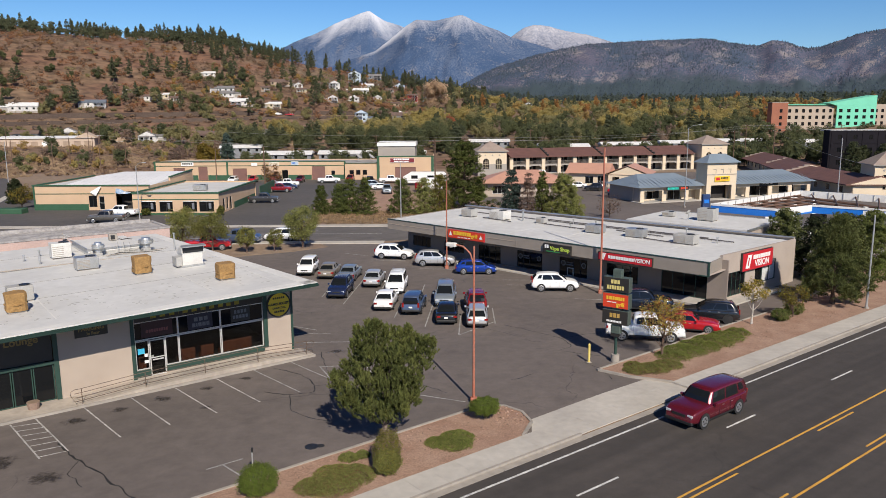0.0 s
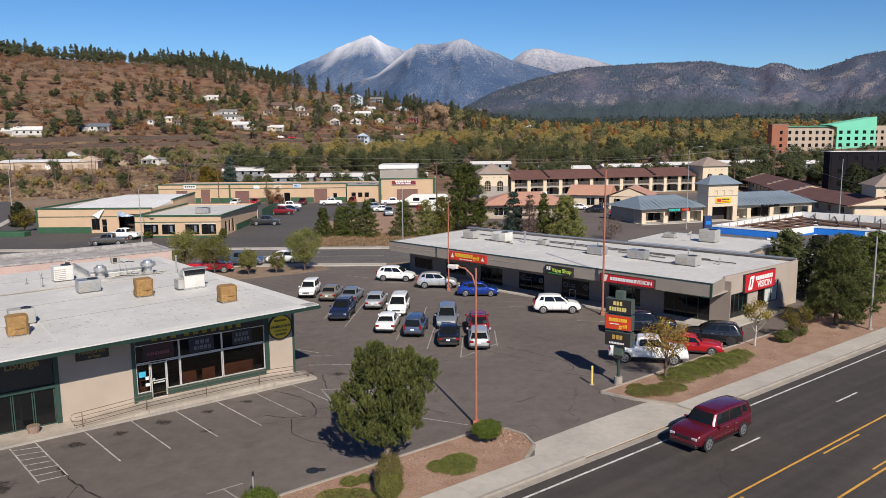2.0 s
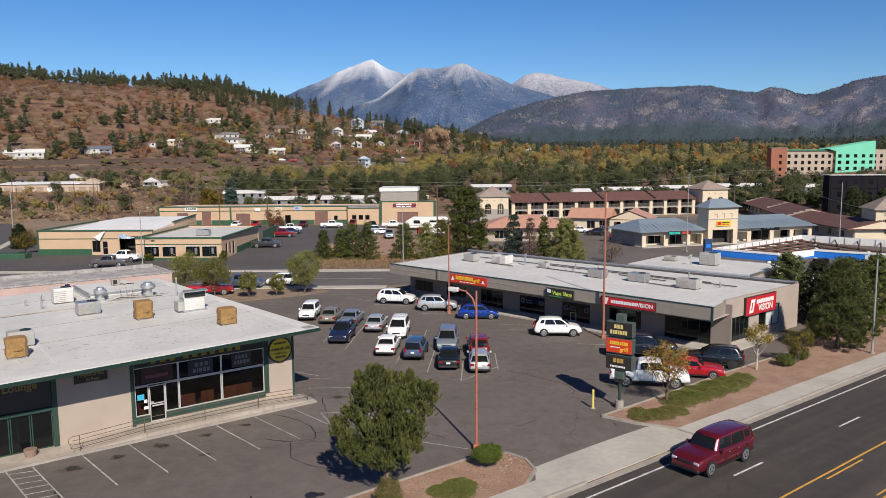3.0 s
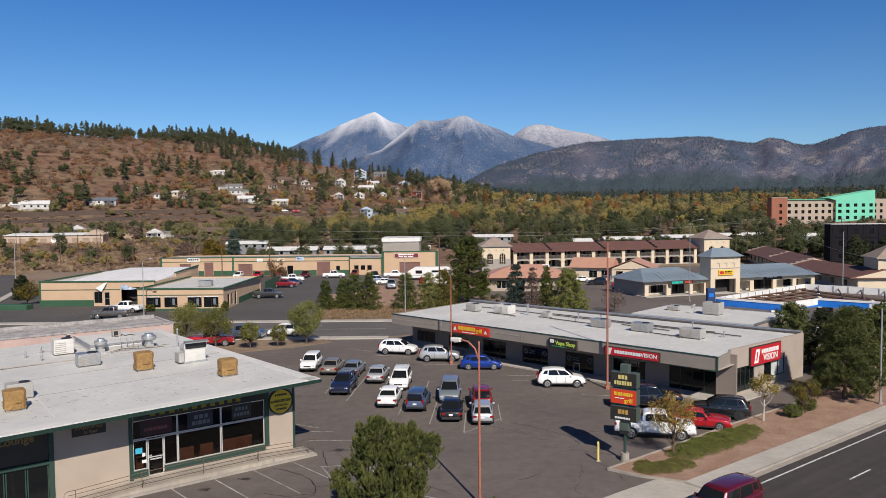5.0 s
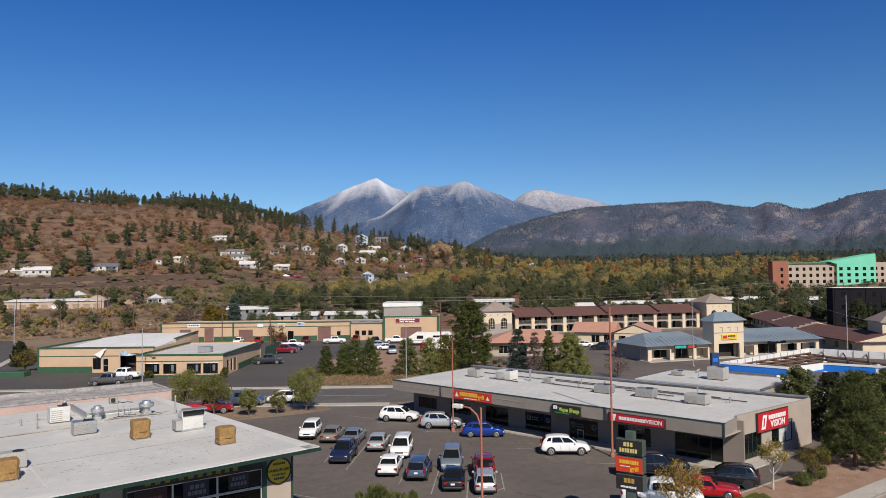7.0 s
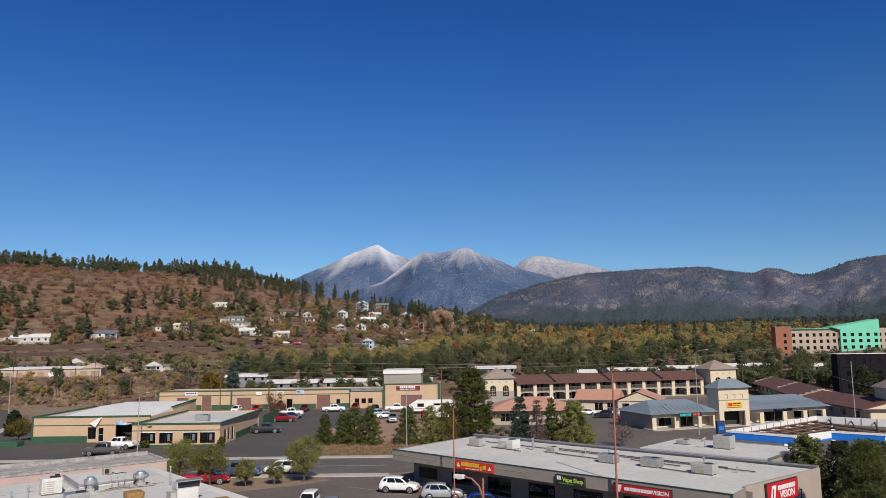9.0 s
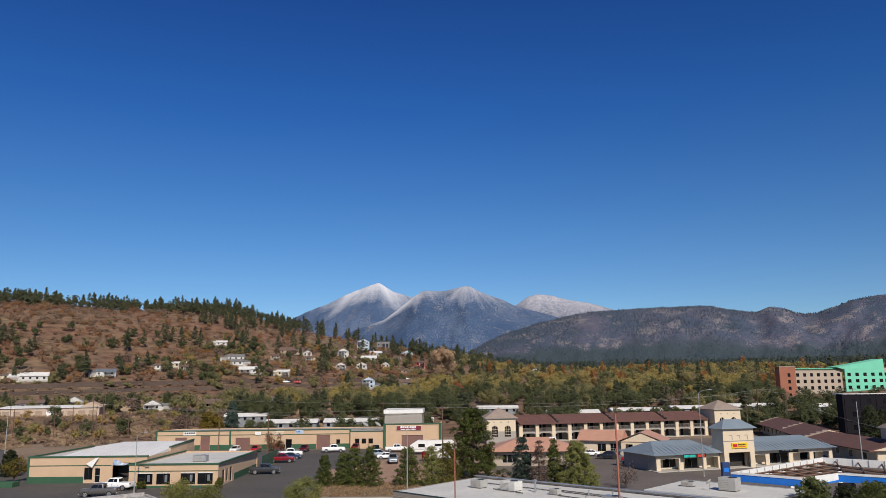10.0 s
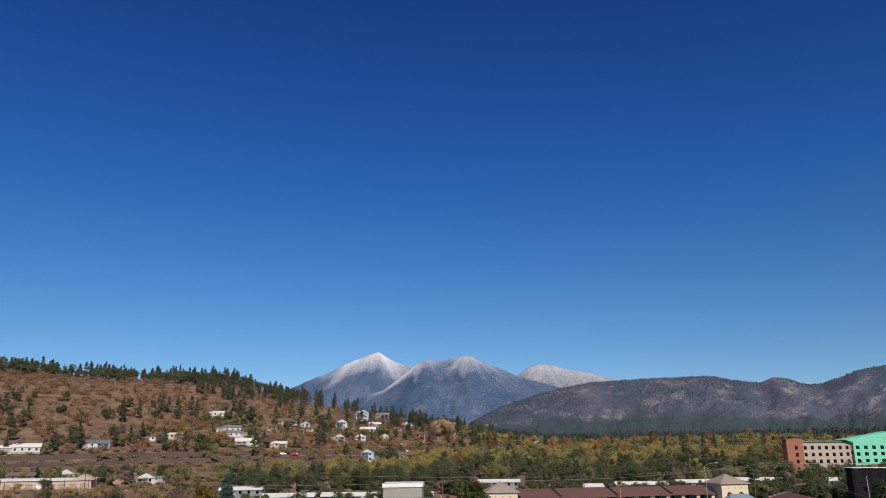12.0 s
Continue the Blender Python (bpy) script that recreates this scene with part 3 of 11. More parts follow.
part("mulch", B().prism(bedB, -0.02, 0.10), M_CINDER, bed)
part("kerb", kerb_run(B(), [uv(118, 37.4), uv(95, 37.2), uv(78, 36.4), uv(72, 33.3), uv(63, 32.4), uv(53, 32.3), uv(45.5, 31.9), uv(37.7, 31.7), uv(38.3, 29.5), uv(39.6, 27.16)]), M_CONC_D, bed)

# back street's pavements
for nm, y0, y1 in (("pavement_south", 99.6, 101.4), ("pavement_north", 115.4, 117.2)):
    b_ = B()
    for i in range(-40, -2):
        b_.box(i * 4 + 0.02, y0, -0.05, i * 4 + 3.98, y1, 0.12 + 0.004 * math.sin(i))
    tagged(link(nm, b_, M_CONC), "concrete pavement along the back street", "pavement", kind="structure")

# ---- mountains ----
LATTICE = np.random.default_rng(21).uniform(0, 1, (256, 256))


def vnoise(x, y):
    """Smooth value noise over the plane, 0 to 1."""
    i, j = np.floor(x).astype(int), np.floor(y).astype(int)
    fx, fy = smooth01(x - i), smooth01(y - j)
    g = lambda a, b: LATTICE[a % 256, b % 256]
    return (g(i, j) * (1 - fx) + g(i + 1, j) * fx) * (1 - fy) + (g(i, j + 1) * (1 - fx) + g(i + 1, j + 1) * fx) * fy


def fbm(x, y, octaves=4):
    out, amp = 0.0, 0.5
    for k in range(octaves):
        out = out + amp * vnoise(x * 2 ** k + 17.3 * k, y * 2 ** k + 5.1 * k)
        amp *= 0.5
    return out / (1 - 0.5 ** octaves)


def ridge(name, pts, r0, r1, material, label, seed, rough_, n=300, k=74, power=1.15, spurs=9.0, depth=0.10, peaks=(0.0,), bias=None):
    """A mountain: its crest line by bearing, slopes falling towards the town with spurs and gullies between them."""
    th = np.linspace(pts[0][0], pts[-1][0], n)
    crest = np.interp(th, [p[0] for p in pts], [p[1] for p in pts]) + 0.0012
    crest = np.convolve(np.pad(crest, 1, "edge"), np.array([1, 2, 1]) / 4, "valid")
    s = np.linspace(0, 1.25, k)
    T, S = np.meshgrid(th, s)
    C = np.tile(crest, (k, 1))
    R = r0 + (r1 - r0) * S
    up = np.where(S <= 1, np.minimum(S, 1) ** power, 1 - 1.6 * (S - 1))
    warp = (fbm(T * 14 + seed, S * 2.5, 3) - 0.5) * 1.6
    spur = 1 - np.abs(2 * vnoise(T * spurs + warp + seed, S * 0.5 + seed * 2) - 1)
    rill = 1 - np.abs(2 * fbm(T * spurs * 4 + warp * 2 + seed, S * 1.6 + seed, 3) - 1)
    shape = np.clip(S * 2.2, 0, 1) * np.clip((1 - S) * 2.6, 0, 1)
    tall = C * r1 * np.cos(np.arctan(T))
    lumps = (fbm(T * 60 + seed, S * 9, 4) - 0.5) * 2
    edge = (fbm(T * 160 + seed, S * 0 + seed, 3) - 0.5) * rough_ * 0.4 * np.exp(-((S - 1) / 0.1) ** 2)
    Z = 17 + tall * up + tall.max() * depth * (spur - 0.5 + 0.35 * (rill - 0.5)) * shape + lumps * rough_ * 0.6 * np.clip(S * 3, 0, 1) * np.clip((1 - S) * 3 + 0.05, 0.05, 1) + edge - (1 - np.clip(S * 6, 0, 1)) * 60
    a = np.arctan(T)
    V = np.stack([R * np.sin(a), R * np.cos(a), Z], -1)
    q = (np.arange(k - 1)[:, None] * n + np.arange(n - 1)[None]).ravel()
    me = bpy.data.meshes.new(name)
    me.from_pydata(V.reshape(-1, 3).tolist(), [], np.stack([q, q + 1, q + n + 1, q + n], -1).tolist())
    me.materials.append(material)
    me.polygons.foreach_set("use_smooth", [True] * len(me.polygons))
    # metres along the range and up its slope, for the woods' pattern
    at = me.attributes.new("slope", "FLOAT_VECTOR", "POINT")
    at.data.foreach_set("vector", np.stack([T * r1, S * crest.max() * r1, Z], -1).astype(np.float32).ravel())
    # direction of fall from the nearest summit, for the snow's streaks
    top = np.array(peaks)
    near = top[np.argmin(np.abs(T[..., None] - top), -1)]
    fall = np.arctan2(T - near, np.maximum(crest.max() - C * up, 0) + 0.012)
    st = me.attributes.new("streak", "FLOAT_VECTOR", "POINT")
    more = 0 * T if bias is None else bias(T, S)
    st.data.foreach_set("vector", np.stack([fall, np.hypot(T - near, crest.max() - C * up) * 3, more + (spur - 0.5) * 0.5 + (rill - 0.5) * 0.35], -1).astype(np.float32).ravel())
    tagged(new(name, me), label, "mountain", kind="structure")
    return V, T, S


def mountain_mat(name, trees, bare, pale, snow_z, snow_w, snow, size, lean):
    """Slopes of bare ground and fine speckled woods, with snow lying down the gullies."""
    m = bpy.data.materials.new(name)
    m.use_nodes = True
    n, l = m.node_tree.nodes, m.node_tree.links
    b = n["Principled BSDF"]
    b.inputs["Roughness"].default_value = 1.0
    b.inputs["Specular IOR Level"].default_value = 0.0
    src = {}
    for k in ("slope", "streak"):
        src[k] = n.new("ShaderNodeAttribute")
        src[k].attribute_name = k

    def tex(scale, detail, stretch, of="slope", rough=0.62):
        mp = n.new("ShaderNodeMapping")
        mp.inputs["Scale"].default_value = stretch
        q = n.new("ShaderNodeTexNoise")
        q.inputs["Scale"].default_value, q.inputs["Detail"].default_value = scale, detail
        q.inputs["Roughness"].default_value = rough
        l.new(src[of].outputs["Vector"], mp.inputs[0])
        l.new(mp.outputs[0], q.inputs["Vector"])
        return q.outputs[0]

    def math_(op, a, b_, c=None):
        q = n.new("ShaderNodeMath")
        q.operation = op
        for k, v in enumerate((a, b_, c)):
            if v is None:
                continue
            if isinstance(v, (int, float)):
                q.inputs[k].default_value = v
            else:
                l.new(v, q.inputs[k])
        return q.outputs[0]

    def steps(v, a, b_, c=0.0, d=1.0):
        q = n.new("ShaderNodeMapRange")
        for k, x in enumerate((a, b_, c, d)):
            q.inputs[k + 1].default_value = x
        l.new(v, q.inputs[0])
        return q.outputs[0]

    def blend(f, a, c):
        q = n.new("ShaderNodeMix")
        q.data_type = "RGBA"
        l.new(f, q.inputs[0])
        for k, v in ((6, a), (7, c)):
            if isinstance(v, tuple):
                q.inputs[k].default_value = (*v, 1)
            else:
                l.new(v, q.inputs[k])
        return q.outputs[2]

    big = tex(0.0042, 5, (1, 1.5, 0))
    fine = tex(size, 4, (1, 1, 0), rough=0.7)
    drift = tex(0.011, 5, (1, 1.7, 0))
    col = blend(steps(math_("MULTIPLY_ADD", big, 0.9, math_("MULTIPLY", fine, 1.3)), 1.02 + lean, 1.20 + lean), trees, bare)
    col = blend(steps(math_("MULTIPLY_ADD", drift, 1.3, math_("MULTIPLY", fine, 0.7)), *((1.10, 1.30, 0.0, 0.6) if snow else (1.04, 1.24, 0.0, 0.75))), col, pale)
    if not snow:
        # pine forest over the foot of the slope, its green blued as haze
        low = n.new("ShaderNodeSeparateXYZ")
        l.new(src["slope"].outputs["Vector"], low.inputs[0])
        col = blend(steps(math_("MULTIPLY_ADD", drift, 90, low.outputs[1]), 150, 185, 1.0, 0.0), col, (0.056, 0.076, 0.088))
    if snow:
        sep, sp = n.new("ShaderNodeSeparateXYZ"), n.new("ShaderNodeSeparateXYZ")
        l.new(src["slope"].outputs["Vector"], sep.inputs[0])
        l.new(src["streak"].outputs["Vector"], sp.inputs[0])
        rays = tex(1.0, 5, (4.5, 2.6, 0), "streak", 0.65)
        h = math_("MULTIPLY_ADD", rays, 200, sep.outputs[2])
        h = math_("MULTIPLY_ADD", drift, 120, h)
        h = math_("MULTIPLY_ADD", fine, 150, h)
        h = math_("MULTIPLY_ADD", sp.outputs[2], 190, h)
        col = blend(steps(h, snow_z, snow_z + snow_w), col, snow)
    l.new(col, b.inputs["Base Color"])
    return m


# the blue of distant haze is mixed into all these slope colours
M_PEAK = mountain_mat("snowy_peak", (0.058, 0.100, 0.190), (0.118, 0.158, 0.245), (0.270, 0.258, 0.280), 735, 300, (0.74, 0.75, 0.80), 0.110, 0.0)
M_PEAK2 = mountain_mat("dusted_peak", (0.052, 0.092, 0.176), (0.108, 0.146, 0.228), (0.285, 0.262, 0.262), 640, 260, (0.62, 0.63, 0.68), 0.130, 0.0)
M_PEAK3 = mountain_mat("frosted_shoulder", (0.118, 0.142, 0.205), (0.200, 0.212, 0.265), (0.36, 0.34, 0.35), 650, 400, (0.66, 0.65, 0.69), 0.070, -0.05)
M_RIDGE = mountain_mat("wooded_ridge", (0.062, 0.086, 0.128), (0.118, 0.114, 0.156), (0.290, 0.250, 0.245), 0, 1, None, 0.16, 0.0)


def saddle_snow(T, S):
    """Snow reaching low along the saddle between the two peaks."""
    return 1.5 * np.exp(-((T + 0.074) / 0.035) ** 2) * np.exp(-((S - 1.0) / 0.09) ** 2)


def flank_snow(T, S):
    """Open snowfields on the pointed peak's ribs."""
    rib = np.exp(-((T + 0.130 + 0.10 * (1 - S)) / 0.016) ** 2) + 0.8 * np.exp(-((T + 0.086 - 0.07 * (1 - S)) / 0.014) ** 2)
    return 0.55 * rib * np.clip((S - 0.45) * 4, 0, 1) + 0.25 * np.clip((S - 0.7) * 3, 0, 1)


ridge("far_peak", ((-0.396, 0.0133), (-0.283, 0.0491), (-0.222, 0.0789), (-0.192, 0.0944), (-0.162, 0.1056), (-0.133, 0.1196), (-0.111, 0.1279), (-0.094, 0.1334), (-0.074, 0.1207), (-0.049, 0.1128), (-0.02, 0.104), (0.03, 0.090), (0.09, 0.07), (0.16, 0.045)), 3000, 4500, M_PEAK, "snow-capped pointed mountain peak with blue haze in its colours", 3.1, 12, spurs=13, depth=0.13, peaks=(-0.094,), bias=flank_snow)
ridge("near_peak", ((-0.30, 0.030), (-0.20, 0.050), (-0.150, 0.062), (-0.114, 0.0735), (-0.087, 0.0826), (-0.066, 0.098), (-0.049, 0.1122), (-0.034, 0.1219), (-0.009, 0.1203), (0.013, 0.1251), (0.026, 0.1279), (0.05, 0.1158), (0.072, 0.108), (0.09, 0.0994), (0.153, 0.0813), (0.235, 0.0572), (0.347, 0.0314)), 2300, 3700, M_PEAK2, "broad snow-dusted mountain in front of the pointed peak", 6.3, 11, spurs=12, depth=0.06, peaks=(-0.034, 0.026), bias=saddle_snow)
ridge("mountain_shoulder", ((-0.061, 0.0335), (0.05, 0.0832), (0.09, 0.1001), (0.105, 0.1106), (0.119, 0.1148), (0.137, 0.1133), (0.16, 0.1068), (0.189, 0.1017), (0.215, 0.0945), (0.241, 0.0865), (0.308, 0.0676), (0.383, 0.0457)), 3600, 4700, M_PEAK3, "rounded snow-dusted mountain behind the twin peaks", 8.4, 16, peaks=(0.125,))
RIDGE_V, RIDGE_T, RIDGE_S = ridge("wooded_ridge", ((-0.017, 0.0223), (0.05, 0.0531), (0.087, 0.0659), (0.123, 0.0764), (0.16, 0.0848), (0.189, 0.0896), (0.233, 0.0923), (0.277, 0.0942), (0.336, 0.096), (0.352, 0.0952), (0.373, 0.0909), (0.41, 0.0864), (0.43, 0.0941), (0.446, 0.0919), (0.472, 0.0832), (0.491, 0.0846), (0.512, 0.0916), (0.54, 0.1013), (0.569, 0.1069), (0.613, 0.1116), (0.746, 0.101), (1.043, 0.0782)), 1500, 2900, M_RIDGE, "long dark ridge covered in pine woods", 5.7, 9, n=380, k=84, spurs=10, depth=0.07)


# ---- building parts ----
def letters(text, size, material, parent, m, name="lettering", depth=0.02):
    cu = bpy.data.curves.new(name, "FONT")
    cu.offset = 0.022 * size
    cu.body, cu.size, cu.extrude, cu.align_x, cu.align_y = text, size, depth / 2, "CENTER", "CENTER"
    tmp = bpy.data.objects.new(name, cu)
    scene.collection.objects.link(tmp)
    bpy.context.view_layer.update()
    me = bpy.data.meshes.new_from_object(tmp)
    bpy.data.objects.remove(tmp)
    me.materials.append(material)
    ob = new(name, me)
    ob.parent, ob.matrix_basis = parent, m @ pose(0, 0, 0, 90)
    return ob


def bars(widths, x0, z, h, gap, y, material, parent, name="lettering_bar"):
    """Unreadable or brand lettering as plain blocks."""
    b = B()
    x = x0
    for w in widths:
        b.box(x, y - 0.015, z, x + w, y, z + h)
        x += w + gap
    return part(name, b, material, parent)


def window(parent, x0, x1, z0, z1, y=0.06, nx=1, nz=1, frame=None, glass=None, fw=0.06, name="window"):
    """A framed window set in a wall's opening: frame, and a pane for each light."""
    holes = []
    for i in range(nx):
        for j in range(nz):
            a, b = (x1 - x0) * i / nx, (x1 - x0) * (i + 1) / nx
            c, d = z0 + (z1 - z0) * j / nz, z0 + (z1 - z0) * (j + 1) / nz
            holes.append((a + (fw if i == 0 else fw / 2), b - (fw if i == nx - 1 else fw / 2), c + (fw if j == 0 else fw / 2), d - (fw if j == nz - 1 else fw / 2)))
    f = wall_box(B(), x1 - x0, z0, z1, 0.07, holes, y)
    f.v = [(q[0] + x0, q[1], q[2]) for q in f.v]
    w = part(name, f, frame or M_FRAME, parent)
    for i in range(nx):
        for j in range(nz):
            a, b = x0 + (x1 - x0) * i / nx, x0 + (x1 - x0) * (i + 1) / nx
            c, d = z0 + (z1 - z0) * j / nz, z0 + (z1 - z0) * (j + 1) / nz
            part("pane", B().box(a + fw * 0.4, y + 0.025, c + fw * 0.4, b - fw * 0.4, y + 0.04, d - fw * 0.4), glass or M_GLASS, w)
    return w


def roof_unit(x, y, z, w, d, h, material, label, turn=0.0, fan=True, m=None):
    e = thing("rooftop_unit", (m or Matrix()) @ pose(x, y, z, 0, 0, turn), label, "rooftop unit")
    part("casing", B().bev(-w / 2, -d / 2, 0.12, w / 2, d / 2, h, 0.03), material, e)
    legs = B()
    for a in (-1, 1):
        legs.box(-w / 2 + 0.05, a * d * 0.36 - 0.05, 0, w / 2 - 0.05, a * d * 0.36 + 0.05, 0.12)
    part("curb", legs, M_CONC_D, e)
    g = B()
    for k in range(6):
        zz = 0.2 + (h - 0.35) * k / 6
        g.box(-w / 2 + 0.06, -d / 2 - 0.012, zz, w / 2 * 0.2, -d / 2 - 0.001, zz + 0.05)
    part("louvre", g, M_CONC_D, e)
    if fan:
        part("fan_guard", B().tube((w * 0.2, 0, h), (w * 0.2, 0, h + 0.05), min(w, d) * 0.32, n=14), M_BLACK, e)
    return e


M_CLEAR = bpy.data.materials.new("clear_shop_glass")
M_CLEAR.use_nodes = True
_n = M_CLEAR.node_tree.nodes
_l = M_CLEAR.node_tree.links
_t = _n.new("ShaderNodeBsdfTransparent")
_t.inputs[0].default_value = (0.42, 0.44, 0.44, 1)
_g = _n.new("ShaderNodeBsdfGlossy")
_g.inputs["Roughness"].default_value = 0.03
_m = _n.new("ShaderNodeMixShader")
_f = _n.new("ShaderNodeFresnel")
_f.inputs[0].default_value = 1.5
_l.new(_f.outputs[0], _m.inputs[0])
_l.new(_t.outputs[0], _m.inputs[1])
_l.new(_g.outputs[0], _m.inputs[2])
_l.new(_m.outputs[0], _n["Material Output"].inputs[0])
# near-black colour stands in for the darkness of unlit rooms
M_DARKROOM = mat("unlit_interior", (0.03, 0.026, 0.024), (0.04, 0.034, 0.03), scale=0.5, fine=5, rough=0.9)

# ---- the restaurant: long low building under a white overhanging roof ----
LX = -12.0
LM = pose(*uv(LX, 48.4), 0, 0, 0, 37.7)


def lx(u):
    return u - LX


rest = thing("restaurant_building", LM, "low taupe stucco restaurant with green trim and white flat roof", "building")
w_ = B()
wall_box(w_, lx(23.5), 0, 4.78, 0.22, [(lx(1.9), lx(7.75), 0.15, 4.35), (lx(12.45), lx(21.25), 0.88, 4.08), (lx(13.35), lx(14.35), 0.38, 0.88)])
part("front_wall", w_, M_STUCCO, rest)
s_ = B()
s_.prism([(lx(23.28), 0.22), (lx(23.5), 0.22), (lx(21.4), 28.6), (lx(21.18), 28.6)], 0, 4.70)
part("side_wall", s_, M_STUCCO, rest)
part("back_wall", B().prism([(0, 28.4), (lx(21.17), 28.4), (lx(21.17), 28.6), (0, 28.6)], 0, 4.70), M_STUCCO, rest)
part("side_wall", B().box(0, 0.22, 0, 0.22, 28.4, 4.70), M_STUCCO, rest)
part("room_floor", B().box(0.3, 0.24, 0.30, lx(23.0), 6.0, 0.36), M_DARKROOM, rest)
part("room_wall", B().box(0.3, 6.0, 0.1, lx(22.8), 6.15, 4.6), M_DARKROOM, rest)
rp = [(0, -2.9), (lx(24.1), -2.9), (lx(22.3), 27.2), (0, 27.2)]


def eave(x):
    """Height of the roof's edge, which rises gently along the front."""
    return 5.128 + (x - lx(5.0)) * 0.0205


def slab(pts, lo, hi):
    """A sheet between two heights above the eave line."""
    n = len(pts)
    v = [(x, y, eave(x) + lo) for x, y in pts] + [(x, y, eave(x) + hi) for x, y in pts]
    return B().add(v, [tuple(range(n - 1, -1, -1)), tuple(range(n, 2 * n))] + [(i, (i + 1) % n, n + (i + 1) % n, n + i) for i in range(n)])


def shade_line(a, b, y0, y1, lo, hi):
    """A bar along the edge a to b that follows the eave's height."""
    d = Vector((b[0] - a[0], b[1] - a[1])).normalized()
    q = Vector((-d.y, d.x))
    return slab([(a[0] + q.x * y0, a[1] + q.y * y0), (b[0] + q.x * y0, b[1] + q.y * y0), (b[0] + q.x * y1, b[1] + q.y * y1), (a[0] + q.x * y1, a[1] + q.y * y1)], lo, hi)


part("roof", slab(rp, -0.06, 0.12), M_ROOF, rest, "white membrane roof with dark patches")
for a, b in zip(rp[:2], rp[1:3]):
    part("gutter", shade_line(a, b, -0.12, -0.01, -0.13, -0.02), M_GUTTER, rest, "dark green metal gutter")
    part("drip_edge", shade_line(a, b, -0.05, 0.0, -0.018, 0.085), M_GUTTER, rest, "green metal drip edge")
    part("roof_edge_strip", shade_line(a, b, 0.062, 0.95, 0.121, 0.135), M_ROOF_P, rest)
# soffit coloured near black as the shade beneath the eave
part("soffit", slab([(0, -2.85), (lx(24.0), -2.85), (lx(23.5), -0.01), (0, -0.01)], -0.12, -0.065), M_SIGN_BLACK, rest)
# seams and dark patches on the membrane
for k in range(1, 5):
    se = slab([(0, 5.6 * k - 0.04), (lx(23.6) - 0.35 * k, 5.6 * k - 0.04), (lx(23.6) - 0.35 * k, 5.6 * k + 0.04), (0, 5.6 * k + 0.04)], 0.121, 0.128)
    part("roof_seam", se, M_GREYROOF, rest)
for x in (lx(8.0), lx(17.6), lx(22.0)):
    part("roof_seam", slab([(x - 0.03, -0.7), (x + 0.03, -0.7), (x + 0.03, 8.0), (x - 0.03, 8.0)], 0.121, 0.130), M_ROOF_P, rest)
rng = random.Random(4)
pt = B()
for _ in range(150):
    x, y = lx(rng.uniform(4, 22.0)), rng.uniform(-0.6, 4.6)
    w, d = rng.uniform(0.04, 0.11), rng.uniform(0.04, 0.08)
    pt.box(x - w, y - d, eave(x) + 0.117, x + w, y + d, eave(x) + 0.127)
tagged(part("roof_patch", pt, mat("worn_membrane_patch", (0.42, 0.41, 0.385), (0.34, 0.33, 0.31), rough=0.9), rest), kind="stuff")
# green trim boards
tr = B()
for u0, u1, z0, z1 in ((7.75, 8.02, 0.15, 4.66), (12.22, 12.45, 0.35, 4.66), (21.25, 21.55, 0.75, 4.66), (23.36, 23.52, 0.2, 4.7), (14.36, 21.25, 0.50, 0.88), (12.45, 13.34, 0.45, 0.88), (1.9, 7.75, 2.42, 2.62)):
    part("trim_board", B().box(lx(u0), -0.05, z0, lx(u1), 0.06, z1), M_GREEN, rest, "green painted trim board")
# big front windows
for u0, u1 in ((12.45, 15.25), (15.25, 18.15), (18.15, 21.25)):
    window(rest, lx(u0), lx(u1), 2.85, 4.06, 0.08, frame=M_FRAME, glass=M_GLASS)
for u0, u1 in ((12.47, 13.33), (14.37, 15.25), (15.27, 18.13), (18.17, 21.23)):
    w = window(rest, lx(u0), lx(u1), 0.9, 2.82, 0.08, frame=M_FRAME, glass=M_CLEAR)
    for o in w.children:
        o.visible_shadow = False
dr = window(rest, lx(13.36), lx(14.34), 0.40, 2.78, 0.05, 1, 2, frame=M_FRAME, glass=M_CLEAR, name="door")
part("push_bar", B().box(lx(13.5), 0.0, 1.42, lx(14.2), 0.04, 1.50), M_FRAME, dr)
for o in dr.children:
    o.visible_shadow = False
# left entrance
for k, (u0, u1) in enumerate(((1.95, 3.8), (3.85, 5.45), (5.5, 6.55), (6.6, 7.72))):
    window(rest, lx(u0), lx(u1), 0.17, 2.40, 0.08, frame=M_GREEN, glass=M_GLASS, fw=0.06, name="door" if k == 1 else "window")
part("transom_panel", B().box(lx(1.95), 0.06, 2.64, lx(7.72), 0.14, 4.3), M_SIGN_BLACK, rest)
# banners behind the upper panes
bn = part("banner", B().box(lx(15.9), 0.066, 2.98, lx(17.6), 0.076, 4.02), mat("navy_banner", (0.012, 0.016, 0.035), (0.02, 0.02, 0.04), rough=0.4), rest)
bars([0.24, 0.24, 0.24], lx(16.35), 3.52, 0.26, 0.10, 0.064, M_DIMTEXT, bn)
bars([0.2, 0.08, 0.22, 0.22, 0.2], lx(16.22), 3.14, 0.26, 0.06, 0.064, M_DIMTEXT, bn)
bn = part("banner", B().box(lx(18.9), 0.066, 3.0, lx(20.3), 0.076, 4.02), M_SIGN_BLACK, rest)
bars([0.16] * 4, lx(19.15), 3.58, 0.24, 0.08, 0.064, M_DIMTEXT, bn)
bars([0.16] * 5, lx(19.05), 3.22, 0.24, 0.07, 0.064, M_DIMTEXT, bn)
